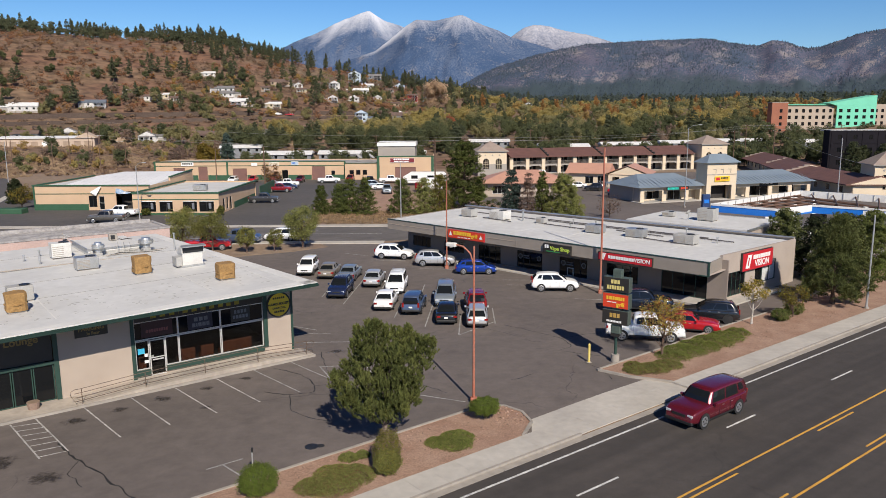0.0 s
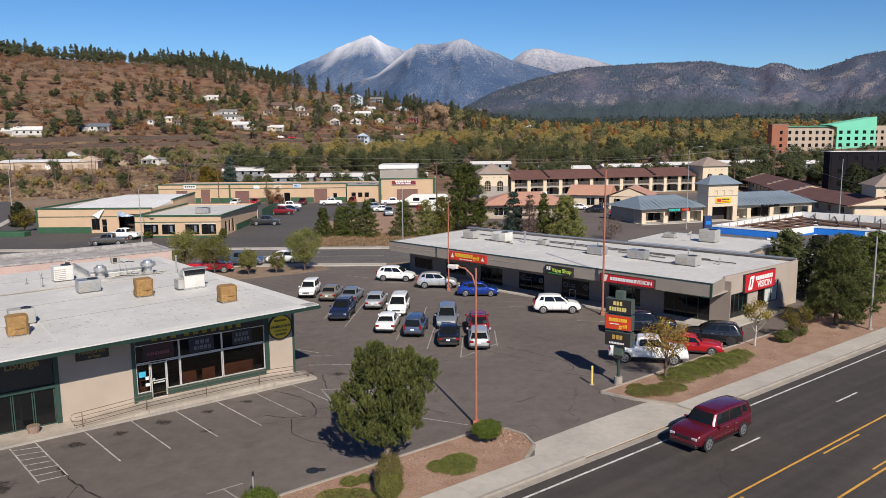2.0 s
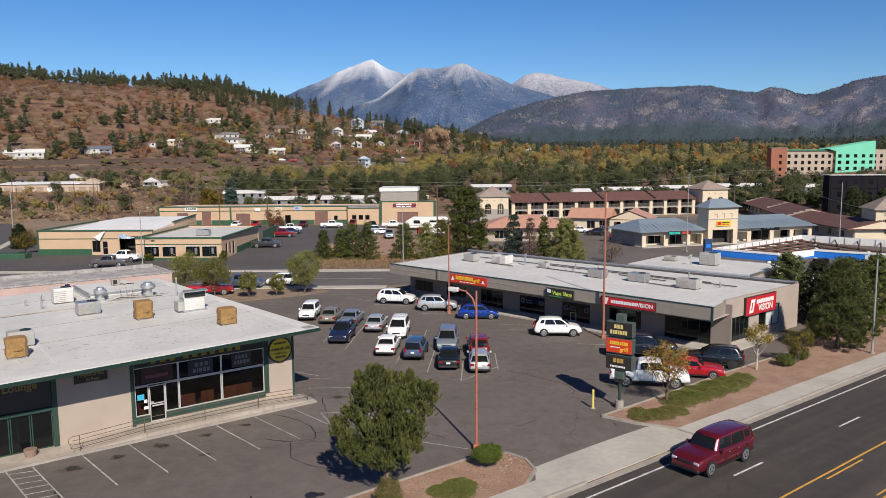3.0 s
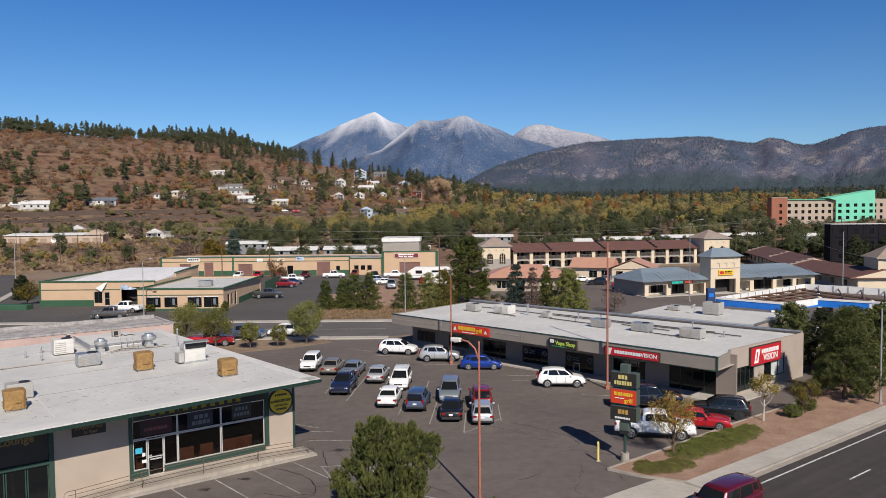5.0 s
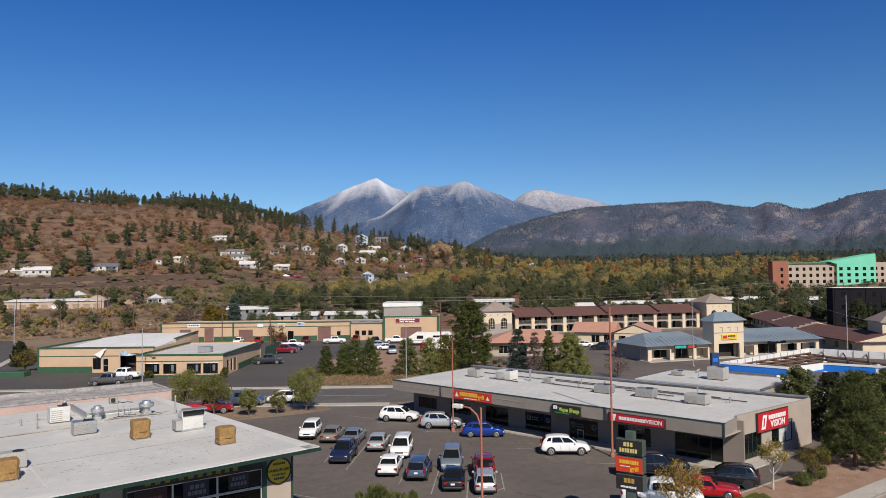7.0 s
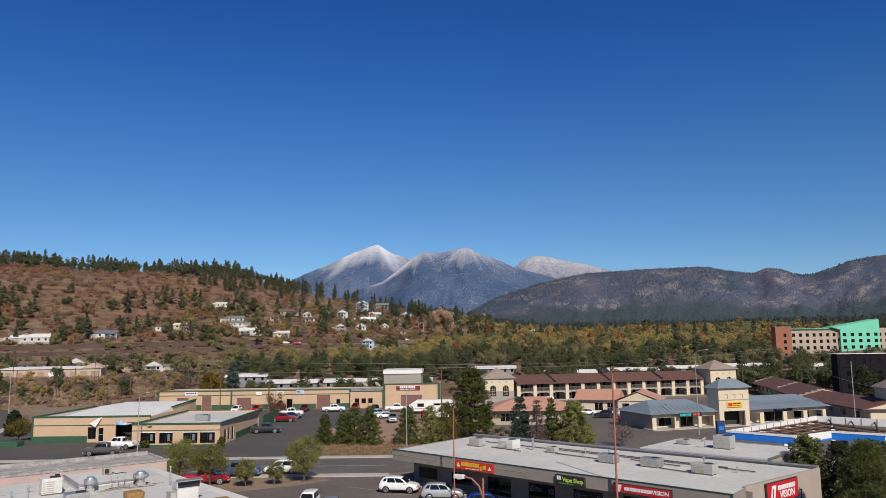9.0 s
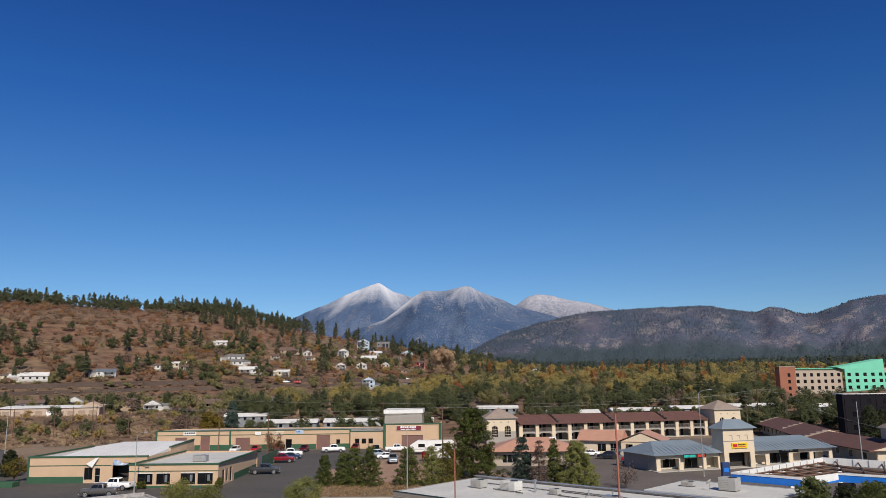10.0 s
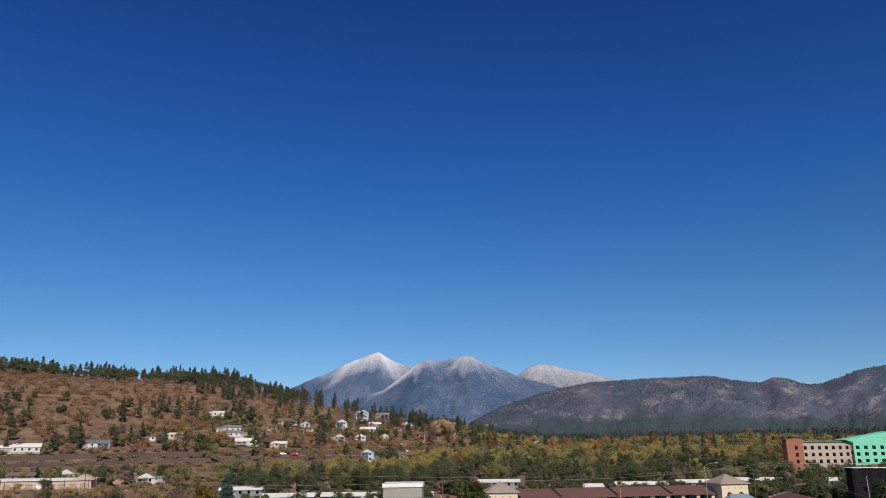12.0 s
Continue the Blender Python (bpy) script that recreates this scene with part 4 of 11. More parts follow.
bn = part("banner", B().box(lx(12.9), 0.066, 3.0, lx(14.9), 0.076, 4.02), mat("maroon_banner", (0.045, 0.012, 0.014), (0.03, 0.01, 0.012), rough=0.5), rest)
bars([0.14, 0.12, 0.1, 0.13, 0.12, 0.1, 0.12, 0.1, 0.11], lx(13.2), 3.30, 0.20, 0.045, 0.064, mat("dull_red_letter", (0.22, 0.07, 0.07), rough=0.5), bn)
for u0, z0, w, h, mm in ((12.62, 1.95, 0.42, 0.36, mat("cyan_poster", (0.05, 0.42, 0.62), rough=0.5)), (13.02, 1.72, 0.2, 0.22, M_WHITE), (13.0, 1.30, 0.28, 0.2, M_WHITE), (13.45, 1.55, 0.16, 0.2, M_WHITE)):
    part("poster", B().box(lx(u0), 0.084, z0, lx(u0) + w, 0.09, z0 + h), mm, rest)

# booths inside the window
for u0, w in ((12.6, 0.8), (15.6, 1.1), (17.1, 0.9), (18.5, 2.3)):
    b = thing("dining_booth", LM @ pose(lx(u0), 0.9, 0.36), "red-brown wooden booth bench inside the window", "bench", "booths by the window")
    part("back", B().bev(0, 0.3, 0, w, 0.42, 1.05, 0.03), M_WOOD, b)
    part("seat", B().bev(0, 0.42, 0, w, 0.95, 0.45, 0.03), M_WOOD, b)

# lettering dulled in colour to stand in for shade under the eave
M_TANLETTER = mat("eave_dim_letter", (0.26, 0.18, 0.06), (0.22, 0.15, 0.05), rough=0.6)
# blade letters under the eave and the round sign
sg = thing("eave_sign", LM @ pose(0, -0.10, 0), "black board with yellow block lettering under the eave", "sign")
part("board", B().box(lx(12.5), 0.02, 4.10, lx(21.2), 0.09, 4.95), M_SIGN_BLACK, sg)
# block letters use a darkened yellow as painted eave shadow
bars([0.34, 0.34, 0.34, 0.02, 0.34, 0.34, 0.34, 0.34, 0.34, 0.3, 0.34], lx(13.5), 4.26, 0.5, 0.26, 0.016, mat("shade_dimmed_letter", (0.30, 0.24, 0.02), (0.25, 0.2, 0.02), rough=0.6), sg)
sg = thing("eave_sign", LM @ pose(0, -0.03, 0), "dark board with yellow script dimmed as shade above the entrance", "sign")
part("board", B().box(lx(1.95), -0.04, 3.7, lx(7.3), 0.02, 4.5), M_SIGN_BLACK, sg)
letters("Lounge", 0.62, M_TANLETTER, sg, pose(lx(6.1), -0.055, 4.12))
sg = thing("round_sign", LM @ pose(lx(22.42), -0.02, 3.76), "round yellow sign with black lettering and rim", "sign")
part("disc", B().tube((0, 0, 0), (0, -0.10, 0), 0.93, n=40), M_SIGN_BLACK, sg)
face = part("face", B().tube((0, -0.10, 0), (0, -0.115, 0), 0.82, n=40), M_SIGN_YELLOW, sg)
letters("HAMBURGERS", 0.27, M_SIGN_BLACK, sg, pose(0, -0.122, 0.05))
letters("CHARCOAL", 0.19, M_SIGN_BLACK, sg, pose(0, -0.122, -0.25))
bars([0.1] * 6, -0.38, -0.58, 0.14, 0.035, -0.116, M_SIGN_BLACK, sg)
bars([0.11] * 6, -0.45, 0.42, 0.14, 0.045, -0.116, M_SIGN_BLACK, sg)
sg = thing("parking_sign", LM @ pose(lx(9.95), -0.03, 4.12), "dark parking sign with tan lettering under the eave", "sign")
part("board", B().box(-0.95, -0.05, -0.36, 0.95, 0.02, 0.36), M_SIGN_BLACK, sg)
letters("PARKING", 0.36, M_TANLETTER, sg, pose(0, -0.06, 0.13))
letters("In Rear", 0.26, M_TANLETTER, sg, pose(0.1, -0.06, -0.18))

# walkway with ramp
wk = thing("walkway", label="concrete walkway and ramp along the restaurant", category="walkway", kind="structure")
M_WALK = mat("stained_walk_concrete", (0.41, 0.355, 0.295), (0.33, 0.285, 0.24), scale=0.5, fine=3.0, rough=0.9, vary=0.10)
a_ = B()
for u0, u1, z0, z1 in ((-12, -6, .14, .14), (-6, -1.5, .14, .14), (-1.5, 3.2, .14, .14), (3.2, 8.5, .14, .14), (8.5, 12.6, .14, .36), (12.6, 17.2, .36, .40), (17.2, 21.0, .40, .40), (21.0, 24.2, .40, .16)):
    p = [uv(u0 + 0.01, 46.55), uv(u1 - 0.01, 46.55), uv(u1 - 0.01, 48.38), uv(u0 + 0.01, 48.38)]
    a_.prism(p, -0.03, [z0, z1, z1, z0])
part("paving", a_, M_WALK, wk)
part("kerb", kerb_run(B(), [uv(-12, 46.47), uv(24.2, 46.47)], 0.15, 0.15), M_CONC_D, wk)

rail = thing("handrail", label="thin brown steel handrail along the ramp", category="railing")
M_RAIL = mat("brown_steel_rail", (0.13, 0.085, 0.06), (0.10, 0.07, 0.05), scale=2, fine=20, rough=0.5)


def rz(u):
    return float(np.interp(u, [8.7, 12.6, 17.2, 21.0, 24.2], [0.14, 0.36, 0.40, 0.40, 0.16]))


RU = [8.8, 12.5, 16.3, 20.0, 23.7]
for u in RU:
    part("post", B().tube((*uv(u, 46.75), rz(u) - 0.02), (*uv(u, 46.75), rz(u) + 0.95), 0.025), M_RAIL, rail)
for hgt in (0.95, 0.70, 0.45, 0.22):
    part("bar", B().path([(*uv(u, 46.75), rz(u) + hgt) for u in [8.4] + RU + [24.1]], 0.02), M_RAIL, rail)
for u, s in ((8.4, -1), (24.1, 1)):
    part("bar", B().path([(*uv(u, 46.75), rz(u) + 0.95), (*uv(u + s * 0.18, 46.75), rz(u) + 0.86), (*uv(u + s * 0.22, 46.75), rz(u) + 0.7), (*uv(u + s * 0.18, 46.75), rz(u) + 0.52), (*uv(u, 46.75), rz(u) + 0.45)], 0.02), M_RAIL, rail)

pl = thing("barrel_planter", pose(*uv(6.35, 47.75), 0.14), "small brown half-barrel planter by the entrance", "planter")
part("tub", B().tube((0, 0, 0), (0, 0, 0.42), 0.30, 0.36, 14), mat("terracotta_tub", (0.30, 0.21, 0.16), (0.25, 0.17, 0.13), rough=0.9), pl)
part("soil", B().tube((0, 0, 0.40), (0, 0, 0.43), 0.32, n=14), M_DIRT, pl)

# things on the restaurant's roof
RZ = 5.32


def on_roof(u, v):
    return pose(*uv(u, v), eave(lx(u)) + 0.12, 0, 0, 37.7)


def tarp_cooler(u, v, s, h, label):
    e = thing("covered_cooler", on_roof(u, v), label, "rooftop cooler", "tarp-covered coolers")
    c = B()
    r = random.Random(u)
    k = 20
    zs = [0.14, 0.3, h * 0.5, h * 0.8, h * 0.96, h]
    rings = []
    for j, z in enumerate(zs):
        ring = []
        for i in range(k):
            a = 6.28318 * i / k
            q = (abs(math.cos(a)) ** 6 + abs(math.sin(a)) ** 6) ** (-1 / 6)
            w = s / 2 * q * (1 + r.uniform(-0.035, 0.035)) * (0.93 if j == 5 else (0.95 if j == 2 else 1.0))
            ring.append((w * math.cos(a), w * math.sin(a), z + r.uniform(-0.015, 0.015)))
        rings += ring
    f = [(j * k + i, j * k + (i + 1) % k, (j + 1) * k + (i + 1) % k, (j + 1) * k + i) for j in range(5) for i in range(k)] + [tuple(range(5 * k, 6 * k))]
    c.add(rings, f)
    part("tarp", c, M_TARP, e, "wrinkled tan canvas cover")
    part("strap", B().tube((0, 0, h * 0.42), (0, 0, h * 0.45), s * 0.56, n=20), M_TARP, e)
    part("curb", B().box(-s * 0.42, -s * 0.42, 0, s * 0.42, s * 0.42, 0.15), M_CONC_D, e)


tarp_cooler(6.45, 51.2, 1.2, 1.25, "tan tarp-covered cooler on the white roof")
tarp_cooler(15.65, 57.2, 1.25, 1.35, "tan tarp-covered cooler on the white roof")
tarp_cooler(19.65, 50.95, 1.2, 1.2, "tan tarp-covered cooler on the white roof")
roof_unit(8.1, 56.6, RZ, 1.5, 1.0, 1.05, M_UNIT, "grey enamel cooling unit with a round flue", m=Matrix(), turn=37.7).matrix_basis = on_roof(7.1, 54.1)
roof_unit(0, 0, 0, 1.5, 1.3, 1.3, M_UNIT_W, "cream boxy cooling unit on the white roof").matrix_basis = on_roof(12.3, 68.6)
roof_unit(0, 0, 0, 1.6, 1.2, 1.0, M_ALU, "galvanised cooling unit on the white roof").matrix_basis = on_roof(12.85, 62.0)
mk = thing("makeup_air_unit", on_roof(19.5, 57.7), "galvanised air intake with an open slanted hood", "rooftop unit")
part("casing", B().bev(-0.8, -0.6, 0.15, 0.8, 0.6, 1.05, 0.03), M_UNIT_W, mk)
part("hood", B().prism([(-0.85, -0.62), (0.9, -0.62), (0.9, 0.62), (-0.85, 0.62)], 1.06, [1.72, 1.72, 1.25, 1.25]), M_UNIT_W, mk)
part("hood_lip", B().prism([(-0.9, -1.0), (0.95, -1.0), (0.95, -0.60), (-0.9, -0.60)], 1.66, [1.58, 1.58, 1.74, 1.74]), M_ALU, mk)
# black panel stands in for the shaded inside of the hood
part("hood_mouth", B().box(-0.78, -0.66, 1.12, 0.83, -0.625, 1.64), M_BLACK, mk)
part("curb", B().box(-0.9, -0.7, 0, 0.9, 0.7, 0.15), M_ALU, mk)
part("side_box", B().bev(-1.25, -0.5, 0.1, -0.82, 0.5, 0.8, 0.02), M_UNIT, mk)
# raised roof section with fans in front of it
RP = on_roof(16.5, 70.7)
up = thing("roof_plinth", RP, "raised white roof section with a shaded front", "roof")
part("plinth", B().bev(-2.25, -3.1, 0, 2.3, 3.1, 0.52, 0.04), M_ROOF_P, up)
part("coping", B().box(-2.36, -3.16, 0.40, -2.255, 3.1, 0.56), M_ALU, up)
part("coping", B().box(-2.25, -3.19, 0.42, 2.36, -3.105, 0.55), M_ALU, up)
# grey strip laid on the plinth's front as its painted shade
part("flashing", B().box(-2.25, -3.13, 0.0, 2.3, -3.105, 0.26), M_UNIT, up)
for u, v, r in ((14.9, 66.9, 0.46), (18.7, 66.5, 0.56)):
    e = thing("exhaust_fan", on_roof(u, v), "spun-aluminium mushroom exhaust fan on a curb", "vent", "roof fans")
    part("curb", B().bev(-r * 0.6, -r * 0.6, 0, r * 0.6, r * 0.6, 0.3, 0.03), M_UNIT, e)
    part("neck", B().tube((0, 0, 0.3), (0, 0, 0.66), r * 0.55, n=14), M_ALU, e)
    part("bowl", B().tube((0, 0, 0.62), (0, 0, 0.74), r * 0.8, r * 1.1, 18).tube((0, 0, 0.74), (0, 0, 1.02), r * 1.1, r * 1.06, 18), M_ALU, e)
    part("rim", B().tube((0, 0, 0.86), (0, 0, 0.91), r * 1.14, r * 1.14, 18), M_UNIT, e)
    part("motor_cap", B().tube((0, 0, 1.02), (0, 0, 1.2), r * 0.72, r * 0.62, 14), M_ALU, e)
sb = thing("junction_cabinet", RP @ pose(0.7, 0.6, 0.52), "small dark grey electrical unit on the raised roof", "rooftop unit")
part("cabinet", B().bev(-0.35, -0.25, 0.06, 0.35, 0.25, 0.62, 0.03), M_CONC_D, sb)
part("front_grille", B().box(-0.25, -0.27, 0.14, 0.1, -0.252, 0.52), M_BLACK, sb)
part("foot", B().box(-0.3, -0.2, 0, -0.2, 0.2, 0.06), M_UNIT, sb)
part("foot", B().box(0.2, -0.2, 0, 0.3, 0.2, 0.06), M_UNIT, sb)
part("cable", B().path([(0.35, 0, 0.2), (0.7, -0.2, 0.05), (1.2, 0.1, 0.04), (1.5, -0.5, 0.04)], 0.035), M_BLACK, sb)
mp = thing("antenna_mast", RP @ pose(-2.9, 2.6, 0), "thin dark mast with a small antenna on the roof", "antenna")
part("mast", B().tube((0, 0, 0), (-0.12, 0, 1.35), 0.035, n=8), M_CONC_D, mp)
part("bracket", B().bev(-0.16, -0.14, 0.15, 0.2, 0.14, 0.75, 0.03), M_BLACK, mp)
part("arm", B().tube((-0.08, 0, 0.9), (0.75, -0.2, 0.55), 0.03, n=6), M_ALU, mp)
part("arm", B().tube((-0.08, 0, 1.2), (0.35, -0.35, 1.0), 0.02, n=6), M_ALU, mp)
pr = thing("pipe_tangle", on_roof(17.2, 66.6), "tangle of dark conduits lying before the raised roof", "pipes")
for k in range(6):
    y = -0.55 + 0.17 * k
    part("conduit", B().path([(-2.0 + 0.35 * k, y, 0.06), (-0.9 + 0.2 * k, y + 0.25, 0.1 + 0.05 * (k % 3)), (0.3 + 0.2 * k, y - 0.1, 0.07), (2.4 + 0.25 * k, y - 0.45 + 0.1 * k, 0.05)], 0.03 + 0.008 * (k % 2)), (M_CONC_D, M_BLACK, M_UNIT)[k % 3], pr)
for k in range(3):
    part("riser", B().path([(-0.6 + 0.5 * k, 0.9, 0.95 - 0.1 * k), (-0.7 + 0.5 * k, 0.35, 0.75), (-0.9 + 0.45 * k, 0.1, 0.08)], 0.03), M_UNIT, pr)
part("junction_box", B().bev(0.55, -0.5, 0.02, 0.85, -0.2, 0.3, 0.02), M_UNIT, pr)
for u, v, h in ((11.0, 70.5, 0.5), (9.6, 69.0, 0.45), (6.0, 72.0, 0.4), (7.2, 74.0, 0.5), (10.4, 66.7, 0.5), (20.6, 64.8, 1.5)):
    e = thing("roof_pipe", on_roof(u, v), "thin galvanised vent pipe on the roof", "pipe", "roof vent pipes")
    part("pipe", B().tube((0, 0, 0), (0, 0, h), 0.07, n=8), M_ALU, e)
    part("cap", B().tube((0, 0, h), (0, 0, h + 0.08), 0.11, 0.09, n=8), M_ALU, e)
cd = thing("roof_conduit", label="long thin conduit lying across the roof", category="pipe")
part("conduit", B().path([(*uv(2, 65.2), RZ + 0.02), (*uv(17.2, 65.0), RZ + 0.16)], 0.05), M_CONC_D, cd)
part("conduit", B().path([(*uv(18.9, 65.6), RZ + 0.16), (*uv(20.6, 61.5), RZ + 0.17), (*uv(21.0, 56.0), RZ + 0.17)], 0.045), M_CONC_D, cd)
part("conduit", B().path([(*uv(15.7, 56.2), RZ + 0.10), (*uv(17.9, 46.0), RZ + 0.10)], 0.03), M_WHITE, cd)

# ---- pink building behind it ----
pk = thing("pink_building", pose(*uv(-14, 78.6), 0, 0, 0, 37.7), "low faded pink stucco building with a weathered grey parapet", "building")
part("wall", wall_box(B(), 38.6, 0, 5.6, 0.25, []), M_PINK, pk)
part("side_wall", B().box(38.35, 0.26, 0, 38.6, 5.6, 5.6), M_PINK, pk)
part("back_wall", B().box(0, 5.6, 0, 38.6, 5.85, 5.6), M_PINK, pk)
part("parapet", B().box(-0.1, -0.05, 5.604, 38.66, 0.30, 5.78), M_OLDWALL, pk, "weathered grey parapet")
part("parapet", B().box(38.3, 0.304, 5.604, 38.66, 5.9, 5.78), M_OLDWALL, pk, "weathered grey parapet")
part("parapet", B().box(-0.1, 5.55, 5.604, 38.29, 5.9, 6.0), M_OLDWALL, pk, "weathered grey parapet")
part("roof", B().box(0.2, 0.31, 5.46, 38.29, 5.54, 5.66), M_OLDWALL, pk, "grey gravel roof behind the parapet")
for x in (9.0, 20.5, 31.0):
    part("downpipe", B().tube((x, -0.05, 3.5), (x, -0.05, 5.4), 0.05), M_PINK, pk)

# ---- shop building with a tan fascia ----
SA, SB = (-6.85, 92.7), (23.15, 63.5)
SM = on(SA, SB)
SL = math.hypot(SB[0] - SA[0], SB[1] - SA[1])
iv = SM.inverted()


def sq(x, y):
    q = iv @ Vector((x, y, 0))
    return (q.x, q.y)


shop = thing("shop_building", SM, "long greige shop row with a deep tan fascia and white roof", "building")
FT, FB = 4.30, 3.12
WY = 3.4
opens = [(0.9, 4.1, 0.7, 2.0), (6.5, 9.8, 0.65, 2.0), (12.1, 15.5, 0.15, 2.1), (17.9, 21.4, 0.2, 2.1), (23.7, 27.2, 0.15, 2.1), (29.5, 33.1, 0.45, 2.2), (35.6, 40.2, 0.15, 2.3)]
# wall under the deep fascia gets a darker stucco, shade put into its colour
part("front_wall", wall_box(B(), SL + 0.2, 0, FT - 0.25, 0.2, opens, WY), mat("shaded_greige_stucco", (0.26, 0.215, 0.185), (0.23, 0.19, 0.165), scale=0.5, fine=20, rough=0.9, vary=0.06), shop)
for k, (a, b, c, d) in enumerate(opens):
    window(shop, a, b, c, d, WY + 0.05, 4 if b - a > 3 else 2, 1, frame=M_GREEN if k in (5, 6) else M_BLACK, glass=M_GLASS, name="shop_window")
for a, b in ((17.9, 21.4), (23.7, 27.2)):
    for x in (a + 0.48, b - 0.45):
        dc = part("window_decal", B().tube((x, WY + 0.02, 1.47), (x, WY + 0.035, 1.47), 0.30, n=20), M_DIMTEXT, shop, "round grey window decal")
        part("decal_centre", B().tube((x, WY + 0.012, 1.47), (x, WY + 0.018, 1.47), 0.20, n=16), M_SIGN_BLACK, dc)
    bars([0.16, 0.12, 0.16, 0.14], a + 0.95, 1.52, 0.14, 0.05, WY + 0.03, M_DIMTEXT, shop)
    bars([0.12, 0.14, 0.12, 0.12, 0.14], a + 0.92, 1.28, 0.13, 0.05, WY + 0.03, M_DIMTEXT, shop)
dr2 = part("door", B().box(24.75, WY + 0.0, 0.16, 25.5, WY + 0.04, 1.05), M_FRAME, shop, "pale door frame")
part("door_glass", B().box(24.83, WY - 0.012, 0.24, 25.42, WY - 0.004, 0.98), M_GLASS, dr2)
part("fascia", B().box(0, 0, FB, SL, 0.14, FT), M_FASCIA, shop)
part("fascia", B().prism([sq(-6.95, 92.8), sq(-6.85, 92.7), sq(3.4, 104.9), sq(3.3, 105.0)], FB, FT), M_FASCIA, shop)
part("soffit", B().box(0, 0.142, FB + 0.02, SL, WY - 0.005, FB + 0.10), M_STUCCO2, shop)
part("fascia_rib", B().box(0.1, -0.03, FB + 0.62, 8.4, -0.002, FB + 0.68).box(13.0, -0.03, FB + 0.62, 20.2, -0.002, FB + 0.68), M_STUCCO, shop)
tg = B().box(-0.2, -0.05, FT, SL + 0.05, 0.2, FT + 0.05)
tg.box(SL - 0.13, -0.04, FB - 0.05, SL + 0.02, 0.1, FT).box(SL - 0.9, -0.03, FB - 0.08, SL - 0.13, 0.1, FB + 0.03)
part("fascia_trim", tg, M_GREEN, shop, "dark green metal edge trim")
for x in (8.55, 20.4, 26.2, 31.6):
    part("fascia_joint", B().box(x, -0.02, FB, x + 0.08, -0.002, FT), M_FASCIA, shop)
# side wall with the optician's windows: along the road's direction
C0 = (25.35, 66.35)
C1 = (36.1, 75.2)
SW = SM.inverted() @ on(C0, C1)
side = B()
wall_box(side, 13.9, 0, 4.42, 0.25, [(1.1, 4.2, 0.35, 2.6), (6.0, 10.0, 0.9, 2.95)])
side.v = [tuple(SW @ Vector(q)) for q in side.v]
part("side_wall", side, M_STUCCO2, shop)
for a, b, c, d, k in ((1.1, 4.2, 0.35, 2.6, 4), (6.0, 10.0, 0.9, 2.95, 3)):
    o = window(shop, a, b, c, d, 0.06, k, 1, frame=M_GREEN, glass=M_GLASS, name="shop_window")
    o.matrix_basis = SW
for x0, x1 in ((7.45, 8.55), (8.75, 9.8)):
    o = part("blind", B().box(x0, 0.045, 1.0, x1, 0.06, 2.85), mat("pale_blind", (0.55, 0.56, 0.53), (0.48, 0.5, 0.47), rough=0.8), shop)
    o.matrix_basis = SW
ret = B().prism([sq(23.15, 63.5), sq(25.35, 66.3), sq(25.25, 66.4), sq(23.05, 63.6)], FB, FT - 0.02)
part("fascia", ret, M_FASCIA, shop)
roofp = [(0.14, 0.15), (SL - 0.02, 0.15), sq(25.5, 66.6), sq(36.0, 75.4), sq(24.0, 86.5), sq(3.4, 104.9)]
part("roof", B().prism(roofp, FT - 0.28, FT - 0.06), M_ROOF, shop, "white membrane roof")
bw = B().prism([sq(36.0, 75.45), sq(36.2, 75.65), sq(3.5, 105.3), sq(3.3, 105.05)], 0, FT + 0.22)
part("back_wall", bw, M_STUCCO2, shop)
part("end_wall", B().prism([sq(-4.3, 95.2), sq(-4.1, 95.0), sq(3.4, 104.6), sq(3.2, 104.9)], 0, FT - 0.3), M_STUCCO2, shop)
cap = B().prism([sq(35.75, 75.2), sq(36.25, 75.7), sq(3.55, 105.4), sq(3.05, 104.9)], FT + 0.222, FT + 0.27)
part("parapet_cap", cap, M_ALU, shop)
sm2 = B()
for k in range(1, 7):
    a = k * SL / 7
    sm2.box(a - 0.03, 0.4, FT - 0.06, a + 0.03, 12.5, FT - 0.052)
part("roof_seam", sm2, M_ROOF_P, shop)
wk2 = thing("walkway", label="concrete walkway and kerb in front of the shops", category="walkway", kind="structure")
p = B()
for k in range(14):
    p.box(k * 3 + 0.01, 1.3, -0.02, k * 3 + 2.99 if k < 13 else SL, WY - 0.01, 0.13, SM)
part("paving", p, M_CONC, wk2)
part("kerb", B().box(0, 1.15, -0.02, SL, 1.29, 0.14, SM), M_CONC, wk2)
wk3 = thing("walkway", label="concrete kerb along the optician's side wall", category="walkway", kind="structure")
part("paving", B().box(0.2, -1.4, -0.02, 9.5, -0.01, 0.14, on(C0, C1)), M_CONC, wk3)

# signs on the shops
M_WHITE_L = mat("white_letter", (0.80, 0.80, 0.78), (0.76, 0.76, 0.74), rough=0.5, bump=0, vary=0.03)
M_YELLOW_L = mat("yellow_letter", (0.80, 0.50, 0.04), (0.75, 0.46, 0.04), rough=0.5, bump=0, vary=0.03)
M_LIME_L = mat("lime_letter", (0.52, 0.68, 0.10), (0.45, 0.62, 0.08), rough=0.5, bump=0, vary=0.03)


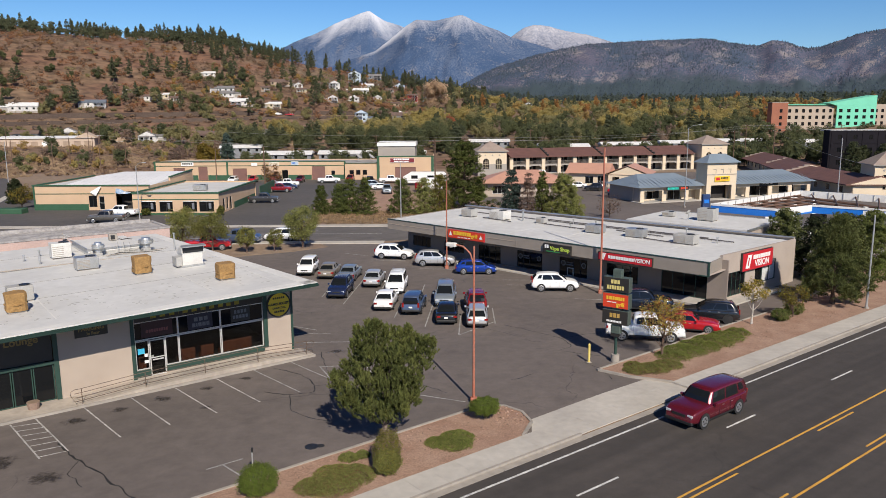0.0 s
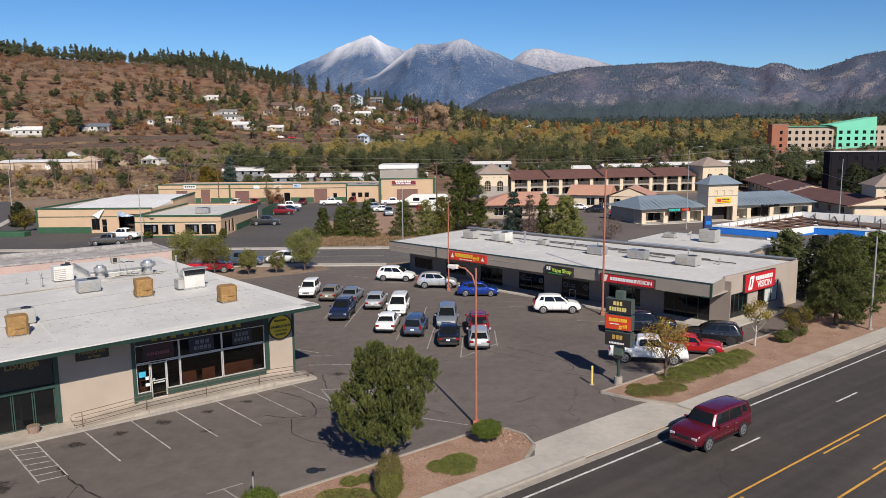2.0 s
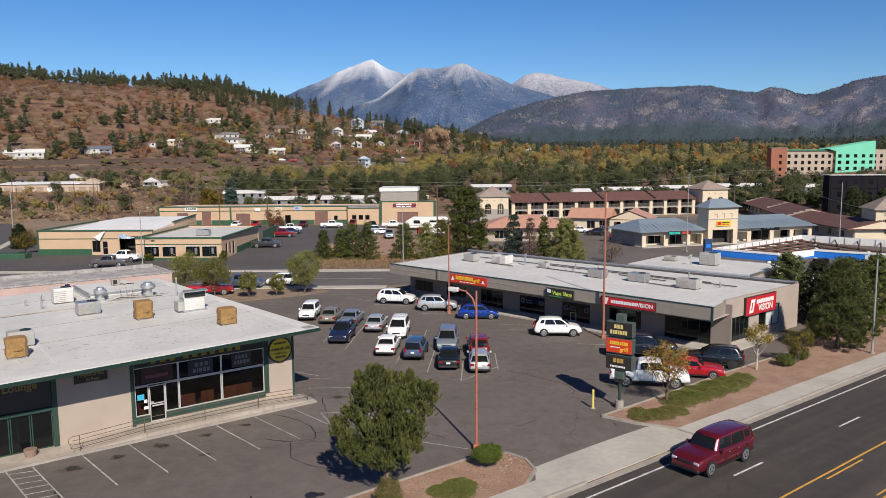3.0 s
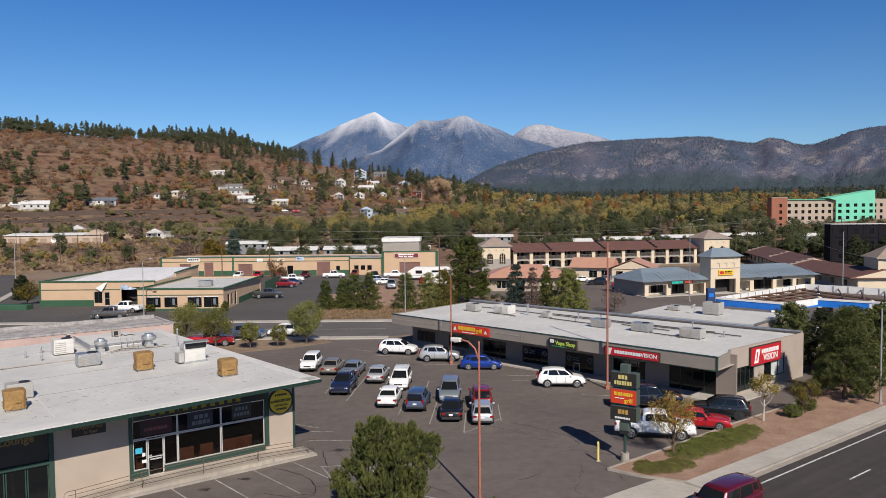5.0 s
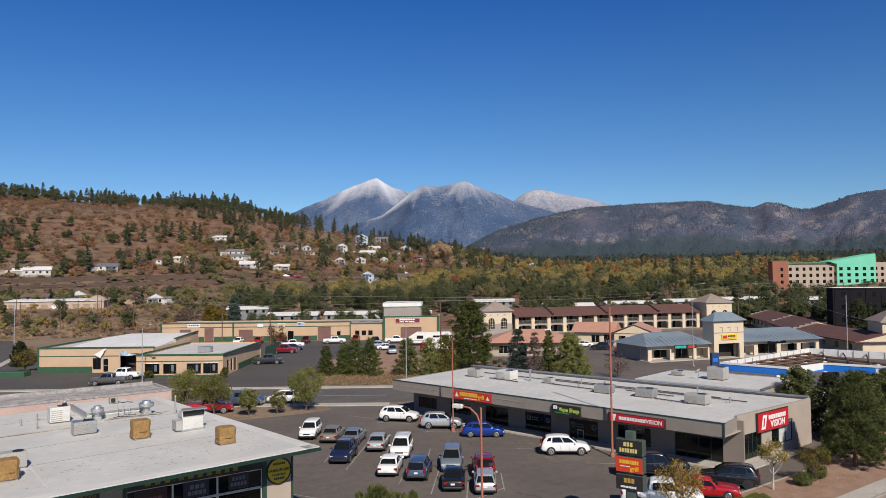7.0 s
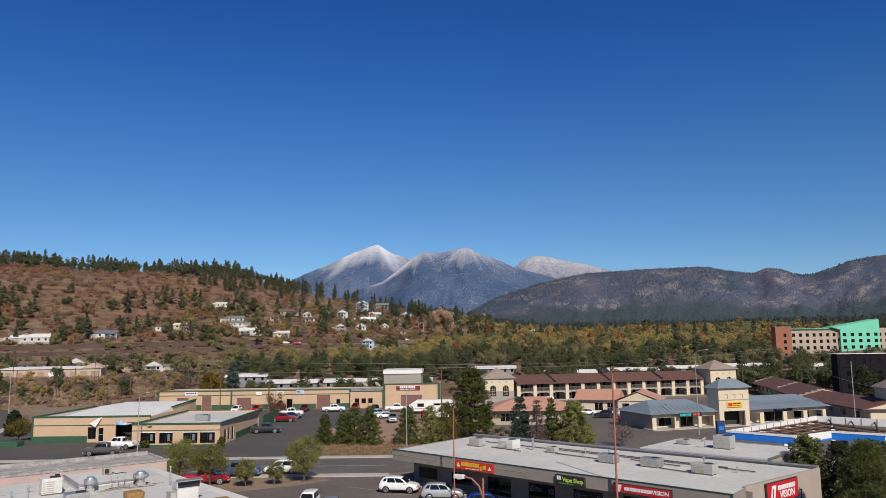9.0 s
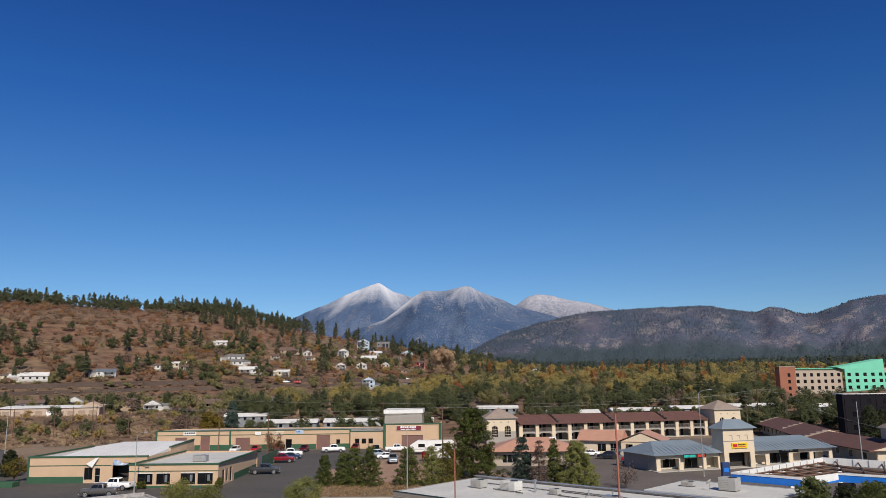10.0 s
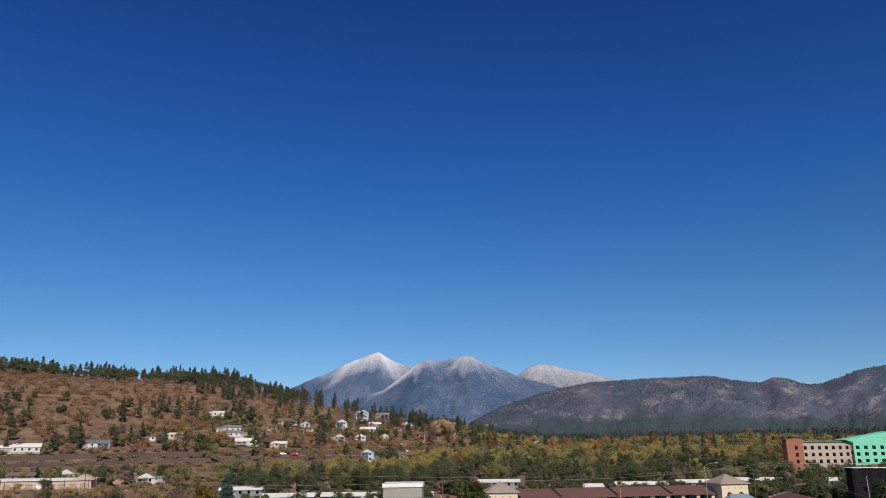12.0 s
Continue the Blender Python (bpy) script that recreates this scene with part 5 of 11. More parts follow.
def box_sign(m, w, h, face, label, d=0.22, rim=None):
    e = thing("shop_sign", m, label, "sign", "signs on the shop fascia")
    part("cabinet", B().bev(-w / 2, -d, -h / 2, w / 2, 0, h / 2, 0.02), rim or M_SIGN_BLACK, e)
    part("face", B().box(-w / 2 + 0.05, -d - 0.012, -h / 2 + 0.05, w / 2 - 0.05, -d - 0.001, h / 2 - 0.05), face, e)
    return e


e = box_sign(SM @ pose(13.35, -0.03, 3.67), 5.5, 0.95, M_SIGN_ORANGE, "orange-red restaurant sign with yellow lettering", rim=M_SIGN_RED)
bars([0.3, 0.1, 0.36, 0.28, 0.12, 0.28, 0.26, 0.28, 0.28], -1.85, -0.06, 0.42, 0.05, -0.233, M_YELLOW_L, e)
letters("grill", 0.62, M_YELLOW_L, e, pose(1.35, -0.245, 0.02))
bars([0.4, 0.35, 0.5, 0.4], -1.2, -0.33, 0.09, 0.10, -0.233, M_WHITE_L, e)
for x, hh in ((-2.3, 0.34), (2.3, 0.22)):
    part("emblem", B().add([(x - 0.26, -0.24, -0.2), (x + 0.26, -0.24, -0.2), (x, -0.24, hh), (x - 0.26, -0.234, -0.2), (x + 0.26, -0.234, -0.2), (x, -0.234, hh)], [(0, 1, 2), (5, 4, 3), (0, 3, 4, 1), (1, 4, 5, 2), (2, 5, 3, 0)]), M_WHITE_L, e)
e = box_sign(SM @ pose(25.9, -0.03, 3.60), 3.4, 0.98, M_SIGN_BLACK, "black vape shop sign with green and yellow lettering")
letters("Vape Shop", 0.56, M_LIME_L, e, pose(0.36, -0.245, 0.05))
bars([0.22, 0.22], -1.5, 0.02, 0.36, 0.05, -0.233, M_WHITE_L, e)
bars([1.7], -1.3, -0.34, 0.10, 0.1, -0.233, mat("green_swoosh", (0.05, 0.30, 0.10), rough=0.5), e)
e = box_sign(SM @ pose(33.65, -0.03, 3.62), 5.8, 0.84, M_SIGN_RED, "long red optician's sign with white lettering")
bars([0.24] * 10, -1.75, -0.14, 0.30, 0.04, -0.233, M_WHITE_L, e)
letters("VISION", 0.52, M_WHITE_L, e, pose(1.85, -0.245, 0.0))
part("emblem", B().add([(-2.6, -0.24, -0.32), (-2.2, -0.24, -0.32), (-2.0, -0.24, 0.32), (-2.45, -0.24, 0.32)], [(0, 1, 2, 3)]), M_WHITE_L, e)
e = box_sign(on(C0, C1) @ pose(5.95, -0.03, 3.36), 5.7, 1.78, M_SIGN_RED, "large red optician's sign with white lettering on the side wall")
bars([0.27] * 10, -0.95, 0.12, 0.40, 0.055, -0.233, M_WHITE_L, e)
letters("VISION", 0.86, M_WHITE_L, e, pose(0.75, -0.245, -0.34))
part("emblem", B().add([(-2.3, -0.24, -0.65), (-1.55, -0.24, -0.65), (-1.2, -0.24, 0.62), (-1.95, -0.24, 0.62)], [(0, 1, 2, 3)]), M_WHITE_L, e)
part("emblem", B().add([(-1.95, -0.246, -0.4), (-1.75, -0.246, -0.4), (-1.6, -0.246, 0.35), (-1.8, -0.246, 0.35)], [(0, 1, 2, 3)]), M_SIGN_RED, e)

# roof units of the shops
for x, y, w, d, h, mt, lb in ((5.6, 9.0, 1.7, 1.3, 1.0, M_UNIT, "grey rooftop cooling unit with louvres"), (10.2, 9.6, 2.3, 1.5, 1.15, M_UNIT_W, "beige rooftop cooling unit with louvres"), (16.2, 10.2, 1.2, 0.8, 0.7, M_UNIT, "small grey rooftop unit"), (25.0, 8.2, 1.9, 1.2, 0.95, M_ALU, "galvanised rooftop cooling unit with louvres"), (29.8, 8.6, 2.0, 1.2, 0.95, M_ALU, "galvanised rooftop cooling unit with louvres"), (35.6, 8.2, 2.2, 1.3, 1.0, M_UNIT, "grey rooftop cooling unit with a side fan")):
    roof_unit(x, y, FT - 0.06, w, d, h, mt, lb, m=SM)
for x, y, h in ((13.2, 10.4, 1.3), (8.6, 13.6, 0.7), (19.5, 12.0, 0.5), (22.0, 13.0, 0.4), (33.5, 12.5, 0.8), (37.8, 10.5, 0.5), (20.8, 9.5, 0.35)):
    e = thing("roof_pipe", SM @ pose(x, y, FT - 0.06), "galvanised vent pipe on the shop roof", "pipe", "roof vent pipes")
    part("pipe", B().tube((0, 0, 0), (0, 0, h), 0.12 if h > 1 else 0.07, n=8), M_ALU, e)
    part("cap", B().tube((0, 0, h), (0, 0, h + 0.12), 0.2 if h > 1 else 0.11, n=10), M_ALU, e)
M_CONDUIT = mat("dark_conduit", (0.11, 0.10, 0.10), rough=0.6)
cd = thing("roof_conduit", SM, "thin dark conduits running along the shop roof", "pipe")
for y, x0, x1 in ((12.3, 4.0, 39.0), (13.0, 14.0, 36.0), (10.9, 26.0, 32.0), (8.9, 8.0, 13.0), (8.0, 31.0, 35.0), (9.6, 17.0, 24.0)):
    part("conduit", B().path([(x0, y, FT + 0.04), (x1, y - 0.6, FT + 0.06)], 0.06), M_CONDUIT, cd)

# low annex behind the shops
an = thing("annex_building", on((14.5, 98.0), (37.0, 77.5)), "low white-roofed annex behind the shop row", "building")
part("wall", B().box(10.6, 0.4, 0, 25.4, 0.6, 4.2).box(25.2, 0.6, 0, 25.4, 11.0, 4.2).box(10.6, 0.6, 0, 10.8, 11.0, 4.2).box(10.8, 10.8, 0, 25.2, 11.0, 4.2), M_STUCCO2, an)
part("roof", B().box(10.6, 0.4, 4.21, 25.4, 11.0, 4.38), M_ROOF, an, "white flat roof")
part("edge_trim", B().box(10.55, 11.004, 4.22, 25.45, 11.1, 4.46).box(25.404, 0.4, 4.22, 25.5, 11.0, 4.46), M_ALU, an)
roof_unit(18.75, 5.4, 4.38, 2.0, 1.6, 1.5, M_UNIT, "grey boxy rooftop cooling unit", m=on((14.5, 98.0), (37.0, 77.5)))
roof_unit(13.5, 6.0, 4.38, 1.5, 1.0, 0.6, M_UNIT, "low grey rooftop unit", m=on((14.5, 98.0), (37.0, 77.5)))
ds = thing("satellite_dish", on((14.5, 98.0), (37.0, 77.5)) @ pose(16.9, 4.2, 4.38), "white satellite dish on a short mast", "satellite dish")
part("mast", B().tube((0, 0, 0), (0, 0, 0.8), 0.04), M_ALU, ds)
part("dish", B().tube((0, 0, 0.9), (-0.12, 0.02, 1.0), 0.10, 0.36, 16), M_UNIT, ds)

# ---- workshop with green trim ----
def hip(bm, x0, y0, x1, y1, z, rise, over=0.4, ridge=None):
    """A hipped roof over a rectangle; ridge along its longer side."""
    a, b, c, d = x0 - over, y0 - over, x1 + over, y1 + over
    if (c - a) >= (d - b):
        k = min((d - b) / 2, (c - a) / 2) if ridge is None else ridge
        p, q = (a + k, (b + d) / 2, z + rise), (c - k, (b + d) / 2, z + rise)
        f = [(0, 1, 5, 4), (1, 2, 5), (2, 3, 4, 5), (3, 0, 4), (3, 2, 1, 0)]
    else:
        k = (c - a) / 2 if ridge is None else ridge
        p, q = ((a + c) / 2, b + k, z + rise), ((a + c) / 2, d - k, z + rise)
        f = [(0, 1, 4), (1, 2, 5, 4), (2, 3, 5), (3, 0, 4, 5), (3, 2, 1, 0)]
    return bm.add([(a, b, z), (c, b, z), (c, d, z), (a, d, z), p, q], f)


WS = on((-54.8, 131.2), (-39.5, 131.0))
ws = thing("workshop_building", WS, "peach stucco workshop with green bands and white roof", "building")
fw = [(1.5, 4.1, 0.55, 2.5), (4.75, 7.1, 0.55, 2.5), (8.9, 11.4, 0.55, 2.5), (11.8, 14.4, 0.55, 2.5)]
part("front_wall", wall_box(B(), 15.3, 0, 3.75, 0.25, fw), M_PEACH, ws)
for a, b, c, d in fw:
    w = window(ws, a, b, c, d, 0.06, 2, 1, frame=M_BLACK, glass=M_GLASS)
    part("awning_slat", B().box(a, -0.03, d - 0.14, b, 0.05, d - 0.02), M_WHITE, w)
    part("poster", B().box(b - 0.95, 0.07, c + 0.45, b - 0.5, 0.08, d - 0.4), M_DIMTEXT, w)
sw = wall_box(B(), 26.0, 0, 3.75, 0.25, [(2.2, 3.6, 0.4, 2.6), (4.6, 5.8, 0.4, 2.6), (6.8, 8.2, 0.1, 2.6)])
rt = pose(15.3, 0.25, 0, 0, 0, 91)
o = part("side_wall", sw, M_PEACH, ws)
o.matrix_basis = rt
for a, b, c, d in ((2.2, 3.6, 0.4, 2.6), (4.6, 5.8, 0.4, 2.6), (6.8, 8.2, 0.1, 2.6)):
    o = window(ws, a, b, c, d, 0.06, 1, 1, frame=M_FRAME, glass=M_GLASS)
    o.matrix_basis = rt
o = part("base_band", B().box(9.5, -0.03, 0, 26, -0.003, 1.2), M_GREEN2, ws)
o.matrix_basis = rt
part("back_wall", B().box(0, 26.0, 0, 15.0, 26.25, 3.75), M_PEACH, ws)
part("side_wall", B().box(0, 0.25, 0, 0.25, 26.0, 3.75), M_PEACH, ws)
part("roof", B().box(0.26, 0.26, 3.35, 14.8, 25.9, 3.5), M_ROOF, ws, "white flat roof")
gt = B().box(-0.15, -0.15, 3.75, 15.5, 0.35, 3.98).box(-0.15, 0.36, 3.75, 0.3, 26.3, 3.98)
gt.box(15.06, 0.36, 3.75, 15.5, 26.3, 3.98)
part("coping", gt, M_GREEN2, ws, "green metal coping")
part("band", B().box(0, -0.05, 2.68, 15.3, -0.002, 2.80).box(0, -0.06, 0, 15.3, -0.002, 0.35), M_GREEN2, ws)
roof_unit(9.5, 8.0, 3.5, 2.4, 1.6, 1.1, M_ALU, "galvanised cooling unit on the workshop roof", m=WS)
WG = on((-76.2, 138.6), (-56.6, 138.3))
wg = thing("workshop_wing", WG, "long peach workshop wing with a green base band", "building")
part("front_wall", wall_box(B(), 21.6, 0, 4.5, 0.25, [(10.3, 11.8, 0.6, 2.7), (12.2, 13.2, 0.1, 2.6), (15.4, 19.0, 0.1, 3.5)]), M_PEACH, wg)
window(wg, 10.3, 11.8, 0.6, 2.7, 0.06, 2, 1, frame=M_BLACK)
window(wg, 12.2, 13.2, 0.1, 2.6, 0.06, 1, 2, frame=M_FRAME, name="door")
# dark sheet inside the bay in place of its shade
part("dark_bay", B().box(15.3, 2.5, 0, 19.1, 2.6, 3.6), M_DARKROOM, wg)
part("side_wall", B().box(0, 0.25, 0, 0.25, 24, 4.5), M_PEACH, wg)
part("side_wall", B().box(21.35, 0.26, 0, 21.6, 24, 4.5), M_PEACH, wg)
part("gable_wall", B().add([(21.3, 11.0, 4.5), (21.3, 24.0, 4.5), (21.3, 24.0, 5.75), (21.3, 11.0, 5.2), (21.55, 11.0, 4.5), (21.55, 24.0, 4.5), (21.55, 24.0, 5.75), (21.55, 11.0, 5.2)], [(0, 1, 2, 3), (7, 6, 5, 4), (0, 4, 5, 1), (1, 5, 6, 2), (2, 6, 7, 3), (3, 7, 4, 0)]), M_PEACH, wg)
part("gable_coping", B().add([(21.2, 10.9, 5.205), (21.2, 24.1, 5.755), (21.2, 24.1, 5.93), (21.2, 10.9, 5.38), (21.7, 10.9, 5.205), (21.7, 24.1, 5.755), (21.7, 24.1, 5.93), (21.7, 10.9, 5.38)], [(0, 1, 2, 3), (7, 6, 5, 4), (0, 4, 5, 1), (1, 5, 6, 2), (2, 6, 7, 3), (3, 7, 4, 0)]), M_GREEN2, wg, "green metal coping")
part("back_wall", B().box(0, 24, 0, 21.6, 24.25, 4.5), M_PEACH, wg)
part("roof", B().box(0.26, 0.26, 4.2, 21.34, 23.9, 4.35), M_ROOF, wg)
x0, x1 = 4.2, 21.2
M_WHITEMETAL = mat("white_roof_sheet", (0.80, 0.79, 0.77), (0.73, 0.72, 0.70), scale=0.3, fine=2.0, rough=0.5, vary=0.05)
sl_ = B().add([(x0, 3.0, 4.40), (x1, 3.0, 4.40), (x1, 14.5, 5.30), (x0 + 1.2, 14.5, 5.30), (x1, 23.0, 5.60), (x0 + 3.0, 23.0, 5.50), (x0, 3.0, 4.15), (x1, 3.0, 4.15), (x1, 23.0, 4.4), (x0 + 3.0, 23.0, 4.4)], [(0, 1, 2, 3), (3, 2, 4, 5), (6, 7, 1, 0), (1, 7, 8, 4, 2), (6, 0, 3, 5, 9), (5, 4, 8, 9), (9, 8, 7, 6)])
part("metal_roof", sl_, M_WHITEMETAL, wg, "low-pitched white metal roof")
for k in range(1, 10):
    part("roof_seam", B().add([(4.2 + 1.7 * k, 3.0, 4.41), (4.26 + 1.7 * k, 3.0, 4.41), (4.26 + 1.7 * k + 0.2, 14.5, 5.32), (4.2 + 1.7 * k + 0.2, 14.5, 5.32)], [(0, 1, 2, 3)]), M_ROOF, wg)
part("coping", B().box(-0.15, -0.15, 4.5, 21.75, 0.35, 4.72).box(-0.15, 0.36, 4.5, 0.3, 24.3, 4.72), M_GREEN2, wg)
part("band", B().box(0, -0.05, 3.0, 15.2, -0.002, 3.14).box(0, -0.06, 0, 10.2, -0.002, 1.15).box(-0.05, -0.07, 0, 0.3, -0.055, 4.5), M_GREEN2, wg)
fl = thing("banner_flag", WG @ pose(11.6, -0.5, 3.2), "white sail-shaped banner on the workshop wing", "banner")
part("cloth", B().add([(-0.8, 0, 0.2), (0.3, 0, -0.5), (1.4, 0.05, 1.3), (0.9, 0.05, 1.2), (-0.8, 0.03, 0.23), (0.3, 0.03, -0.47), (1.4, 0.08, 1.3)], [(0, 1, 2, 3), (4, 6, 5)]), M_WHITE, fl)
fl = thing("banner_flag", WG @ pose(16.2, -0.5, 3.1), "blue and white flag sagging over the bay door", "banner")
part("cloth", B().add([(-0.6, 0, 0.1), (0.2, -0.1, 0.0), (0.3, 0, 0.9), (-0.5, 0, 1.0), (1.6, 0, 0.0), (2.4, 0, 0.25), (1.2, 0, 0.45)], [(0, 1, 2, 3), (1, 4, 6, 2), (4, 5, 6)]), mat("blue_flag_cloth", (0.10, 0.25, 0.45), (0.6, 0.62, 0.65), scale=1.5, rough=0.8), fl)
pb = thing("raised_planter", pose(-79, 134.5, 0), "green-walled raised planter by the street corner", "planter")
part("wall", B().bev(-3.5, -1.2, 0, 3.2, 1.2, 0.9, 0.1), M_GREEN2, pb)
gf = thing("fence", pose(-38.6, 157.2, 0, 0, 0, 92), "green solid fence beside the workshop", "fence")
for k in range(8):
    part("panel", B().box(k * 2.0, -0.05, 0, k * 2.0 + 1.96, 0.05, 2.6), M_GREEN2, gf)

# ---- workshop row ----
SR = on((-79.0, 205.0), (-2.4, 205.0))
sr = thing("workshop_row", SR, "long peach row of garage workshops with green trim", "building")
openings = [(5.3, 8.4, 0, 3.3), (12.1, 14.6, 0, 3.6), (21.5, 25.4, 0, 3.1), (35.0, 36.6, 0, 2.6), (43.2, 46.8, 0, 3.6), (48.5, 49.5, 1.2, 2.4)]
part("front_wall", wall_box(B(), 52.4, 0, 4.85, 0.3, openings), M_PEACH, sr)
M_ROLL = mat("brown_roller_door", (0.20, 0.10, 0.08), (0.16, 0.085, 0.07), scale=0.5, fine=8, rough=0.6)
for a, b, c, d in openings:
    if d - c > 2.9:
        w = part("roller_door", B().box(a, 0.12, c, b, 0.18, d), M_ROLL, sr)
    else:
        window(sr, a, b, c, d, 0.1, 1, 1, frame=M_BLACK)
mid = part("front_wall", wall_box(B(), 8.6, 0, 4.4, 0.3, [(1.2, 2.4, 1.3, 2.6), (3.0, 4.2, 1.3, 2.6), (4.8, 6.0, 1.3, 2.6)]), M_PEACH, sr)
mid.matrix_basis = pose(52.42, -1.2, 0)
for a in (1.2, 3.0, 4.8):
    o = window(sr, a, a + 1.2, 1.3, 2.6, 0.08, 1, 1, frame=M_BROWNROOF)
    o.matrix_basis = pose(52.42, -1.2, 0)
rb = part("front_wall", wall_box(B(), 15.5, 0, 6.1, 0.3, [(4.9, 10.6, 0, 3.3), (12.6, 14.0, 0.9, 2.1)]), M_PEACH, sr)
rb.matrix_basis = pose(61.1, -0.6, 0)
o = part("roller_door", B().box(4.9, 0.15, 0, 10.6, 0.2, 3.3), M_ROLL, sr)
o.matrix_basis = pose(61.1, -0.6, 0)
part("side_wall", B().box(0, 0.32, 0, 0.3, 14, 4.85), M_PEACH, sr)
part("side_wall", B().box(76.3, 0, 0, 76.6, 14, 6.1), M_PEACH, sr)
part("back_wall", B().box(0.3, 13.7, 0, 76.3, 14, 4.8), M_PEACH, sr)
part("roof", B().box(0.3, 0.31, 4.45, 61.0, 13.7, 4.6).box(61.3, -0.2, 5.5, 76.3, 13.7, 5.65), M_GREYROOF, sr)
tr = B().box(-0.1, -0.1, 4.85, 52.4, 0.4, 5.08).box(52.42, -1.35, 4.4, 61.0, -0.8, 4.56).box(61.0, -0.75, 6.1, 76.7, -0.2, 6.35)
part("coping", tr, M_GREEN2, sr)
bd = B().box(0, -0.06, 3.75, 52.3, -0.003, 3.92)
for x in (0, 19.8, 52.0):
    bd.box(x, -0.09, 0, x + 0.5, -0.062, 4.85)
for x in (61.1, 75.9):
    bd.box(x, -0.68, 0, x + 0.7, -0.602, 6.1)
part("band", bd, M_GREEN2, sr)
for a, b in ((0, 5.2), (8.5, 12.0), (14.7, 21.4), (25.5, 34.9), (36.7, 43.1), (46.9, 52.4)):
    part("base_band", B().box(a, -0.05, 0, b, -0.004, 1.3), M_GREEN2, sr)
for x, z, w, h, face, nb in ((9.2, 4.35, 3.4, 0.95, M_WHITE, 5), (27.5, 4.2, 1.6, 0.8, M_WHITE, 0), (38.6, 4.45, 2.0, 1.0, mat("pale_blue_sign", (0.45, 0.55, 0.65), rough=0.5), 3), (33.0, 4.3, 2.6, 0.9, M_CREAM, 0)):
    e = box_sign(SR @ pose(x, -0.1, z), w, h, face, "small workshop sign on the peach wall", 0.12, M_WHITE)
    if nb:
        bars([w * 0.12] * nb, -w * 0.4, -0.1, 0.4, w * 0.05, -0.135, M_SIGN_BLACK if nb == 5 else M_BLUE, e)
e = box_sign(SR @ pose(68.0, -0.7, 5.15), 6.6, 1.2, mat("maroon_sign_face", (0.20, 0.02, 0.03), (0.17, 0.018, 0.028), rough=0.5), "maroon workshop sign with white lettering", 0.14, M_WHITE)
bars([0.45, 0.45, 0.45, 0.45, 0.2, 0.5, 0.5, 0.5], -2.3, 0.05, 0.42, 0.1, -0.155, M_WHITE_L, e)
bars([1.2, 0.9, 1.4], -2.2, -0.4, 0.22, 0.25, -0.155, M_WHITE_L, e)
for x in (55.5, 59.0):
    ds = thing("satellite_dish", SR @ pose(x, 4.0, 4.6), "large grey satellite dish on the flat roof", "satellite dish", "roof dishes")
    part("mast", B().tube((0, 0, 0), (0, 0, 1.0), 0.08), M_ALU, ds)
    part("dish", B().tube((0, 0, 1.1), (0.30, -0.10, 1.5), 0.25, 1.0, 16), M_UNIT, ds)
ug = thing("flat_building", on((-19.2, 224), (-8.4, 224)), "taller grey building with a white roof behind the workshops", "building")
part("wall", B().box(0, 0, 0, 11, 14, 8.2), M_CREAM_D, ug)
part("roof", B().box(-0.3, -0.3, 8.2, 11.3, 14.3, 9.3), M_WHITE, ug)

# ---- motel ----
MA, MB_ = (20.2, 219.5), (78.9, 236.6)
MM = on(MA, MB_)
ML = math.hypot(MB_[0] - MA[0], MB_[1] - MA[1])
mo = thing("motel_building", MM, "two-storey cream motel with galleries and a brown roof", "building")
NB = 12
# gallery wall colour is darkened to paint in the galleries' shadow
M_GALLERY_SHADE = mat("shaded_gallery_stucco", (0.22, 0.185, 0.15), (0.19, 0.16, 0.13), scale=0.4, fine=6, rough=0.9, vary=0.1)
M_RAIL = mat("brown_railing_paint", (0.17, 0.145, 0.12), (0.14, 0.12, 0.10), scale=0.8, fine=8, rough=0.7, vary=0.1)
part("back_wall", wall_box(B(), ML, 0, 5.2, 0.3, [], 3.0), M_GALLERY_SHADE, mo)
part("far_wall", B().box(0, 12.0, 0, ML, 12.3, 5.2), M_CREAM_D, mo)
part("gallery_floor", B().box(0, 0.15, 2.55, ML, 3.0, 2.75), M_CREAM_D, mo)
part("ground_slab", B().box(0, -0.8, 0, ML, 3.0, 0.12), M_CONC, mo)
bwid = ML / NB
for i in range(NB + 1):
    part("pillar", B().bev(i * bwid - 0.55, -0.1, 0, i * bwid + 0.55, 0.5, 5.0, 0.04), M_CREAM, mo)
for i in range(NB):
    x0, x1 = i * bwid + 0.56, (i + 1) * bwid - 0.56
    rl = B().box(x0, 0.1, 2.75, x1, 0.2, 2.85).box(x0, 0.1, 3.7, x1, 0.2, 3.78)
    for q in range(14):
        xq = x0 + (x1 - x0) * (q + 0.5) / 14
        rl.box(xq - 0.05, 0.13, 2.85, xq + 0.05, 0.17, 3.7)
    part("railing", rl, M_RAIL, mo)
    for z in (0.15, 2.8):
        window(mo, x0 + 0.2, x0 + 2.0, z + 0.7, z + 2.0, 2.9, 1, 1, frame=M_FRAME)
        part("room_door", B().box(x0 + 2.4, 2.93, z, x0 + 3.3, 2.98, z + 2.05), M_DARKWALL, mo)
    ar = B().box(x0, 0.05, 2.05, x0 + 0.5, 0.2, 2.55).box(x1 - 0.5, 0.05, 2.05, x1, 0.2, 2.55).box(x0 + 0.5, 0.05, 2.3, x1 - 0.5, 0.2, 2.55)
    part("arch", ar, M_CREAM_D, mo)
rf = B()
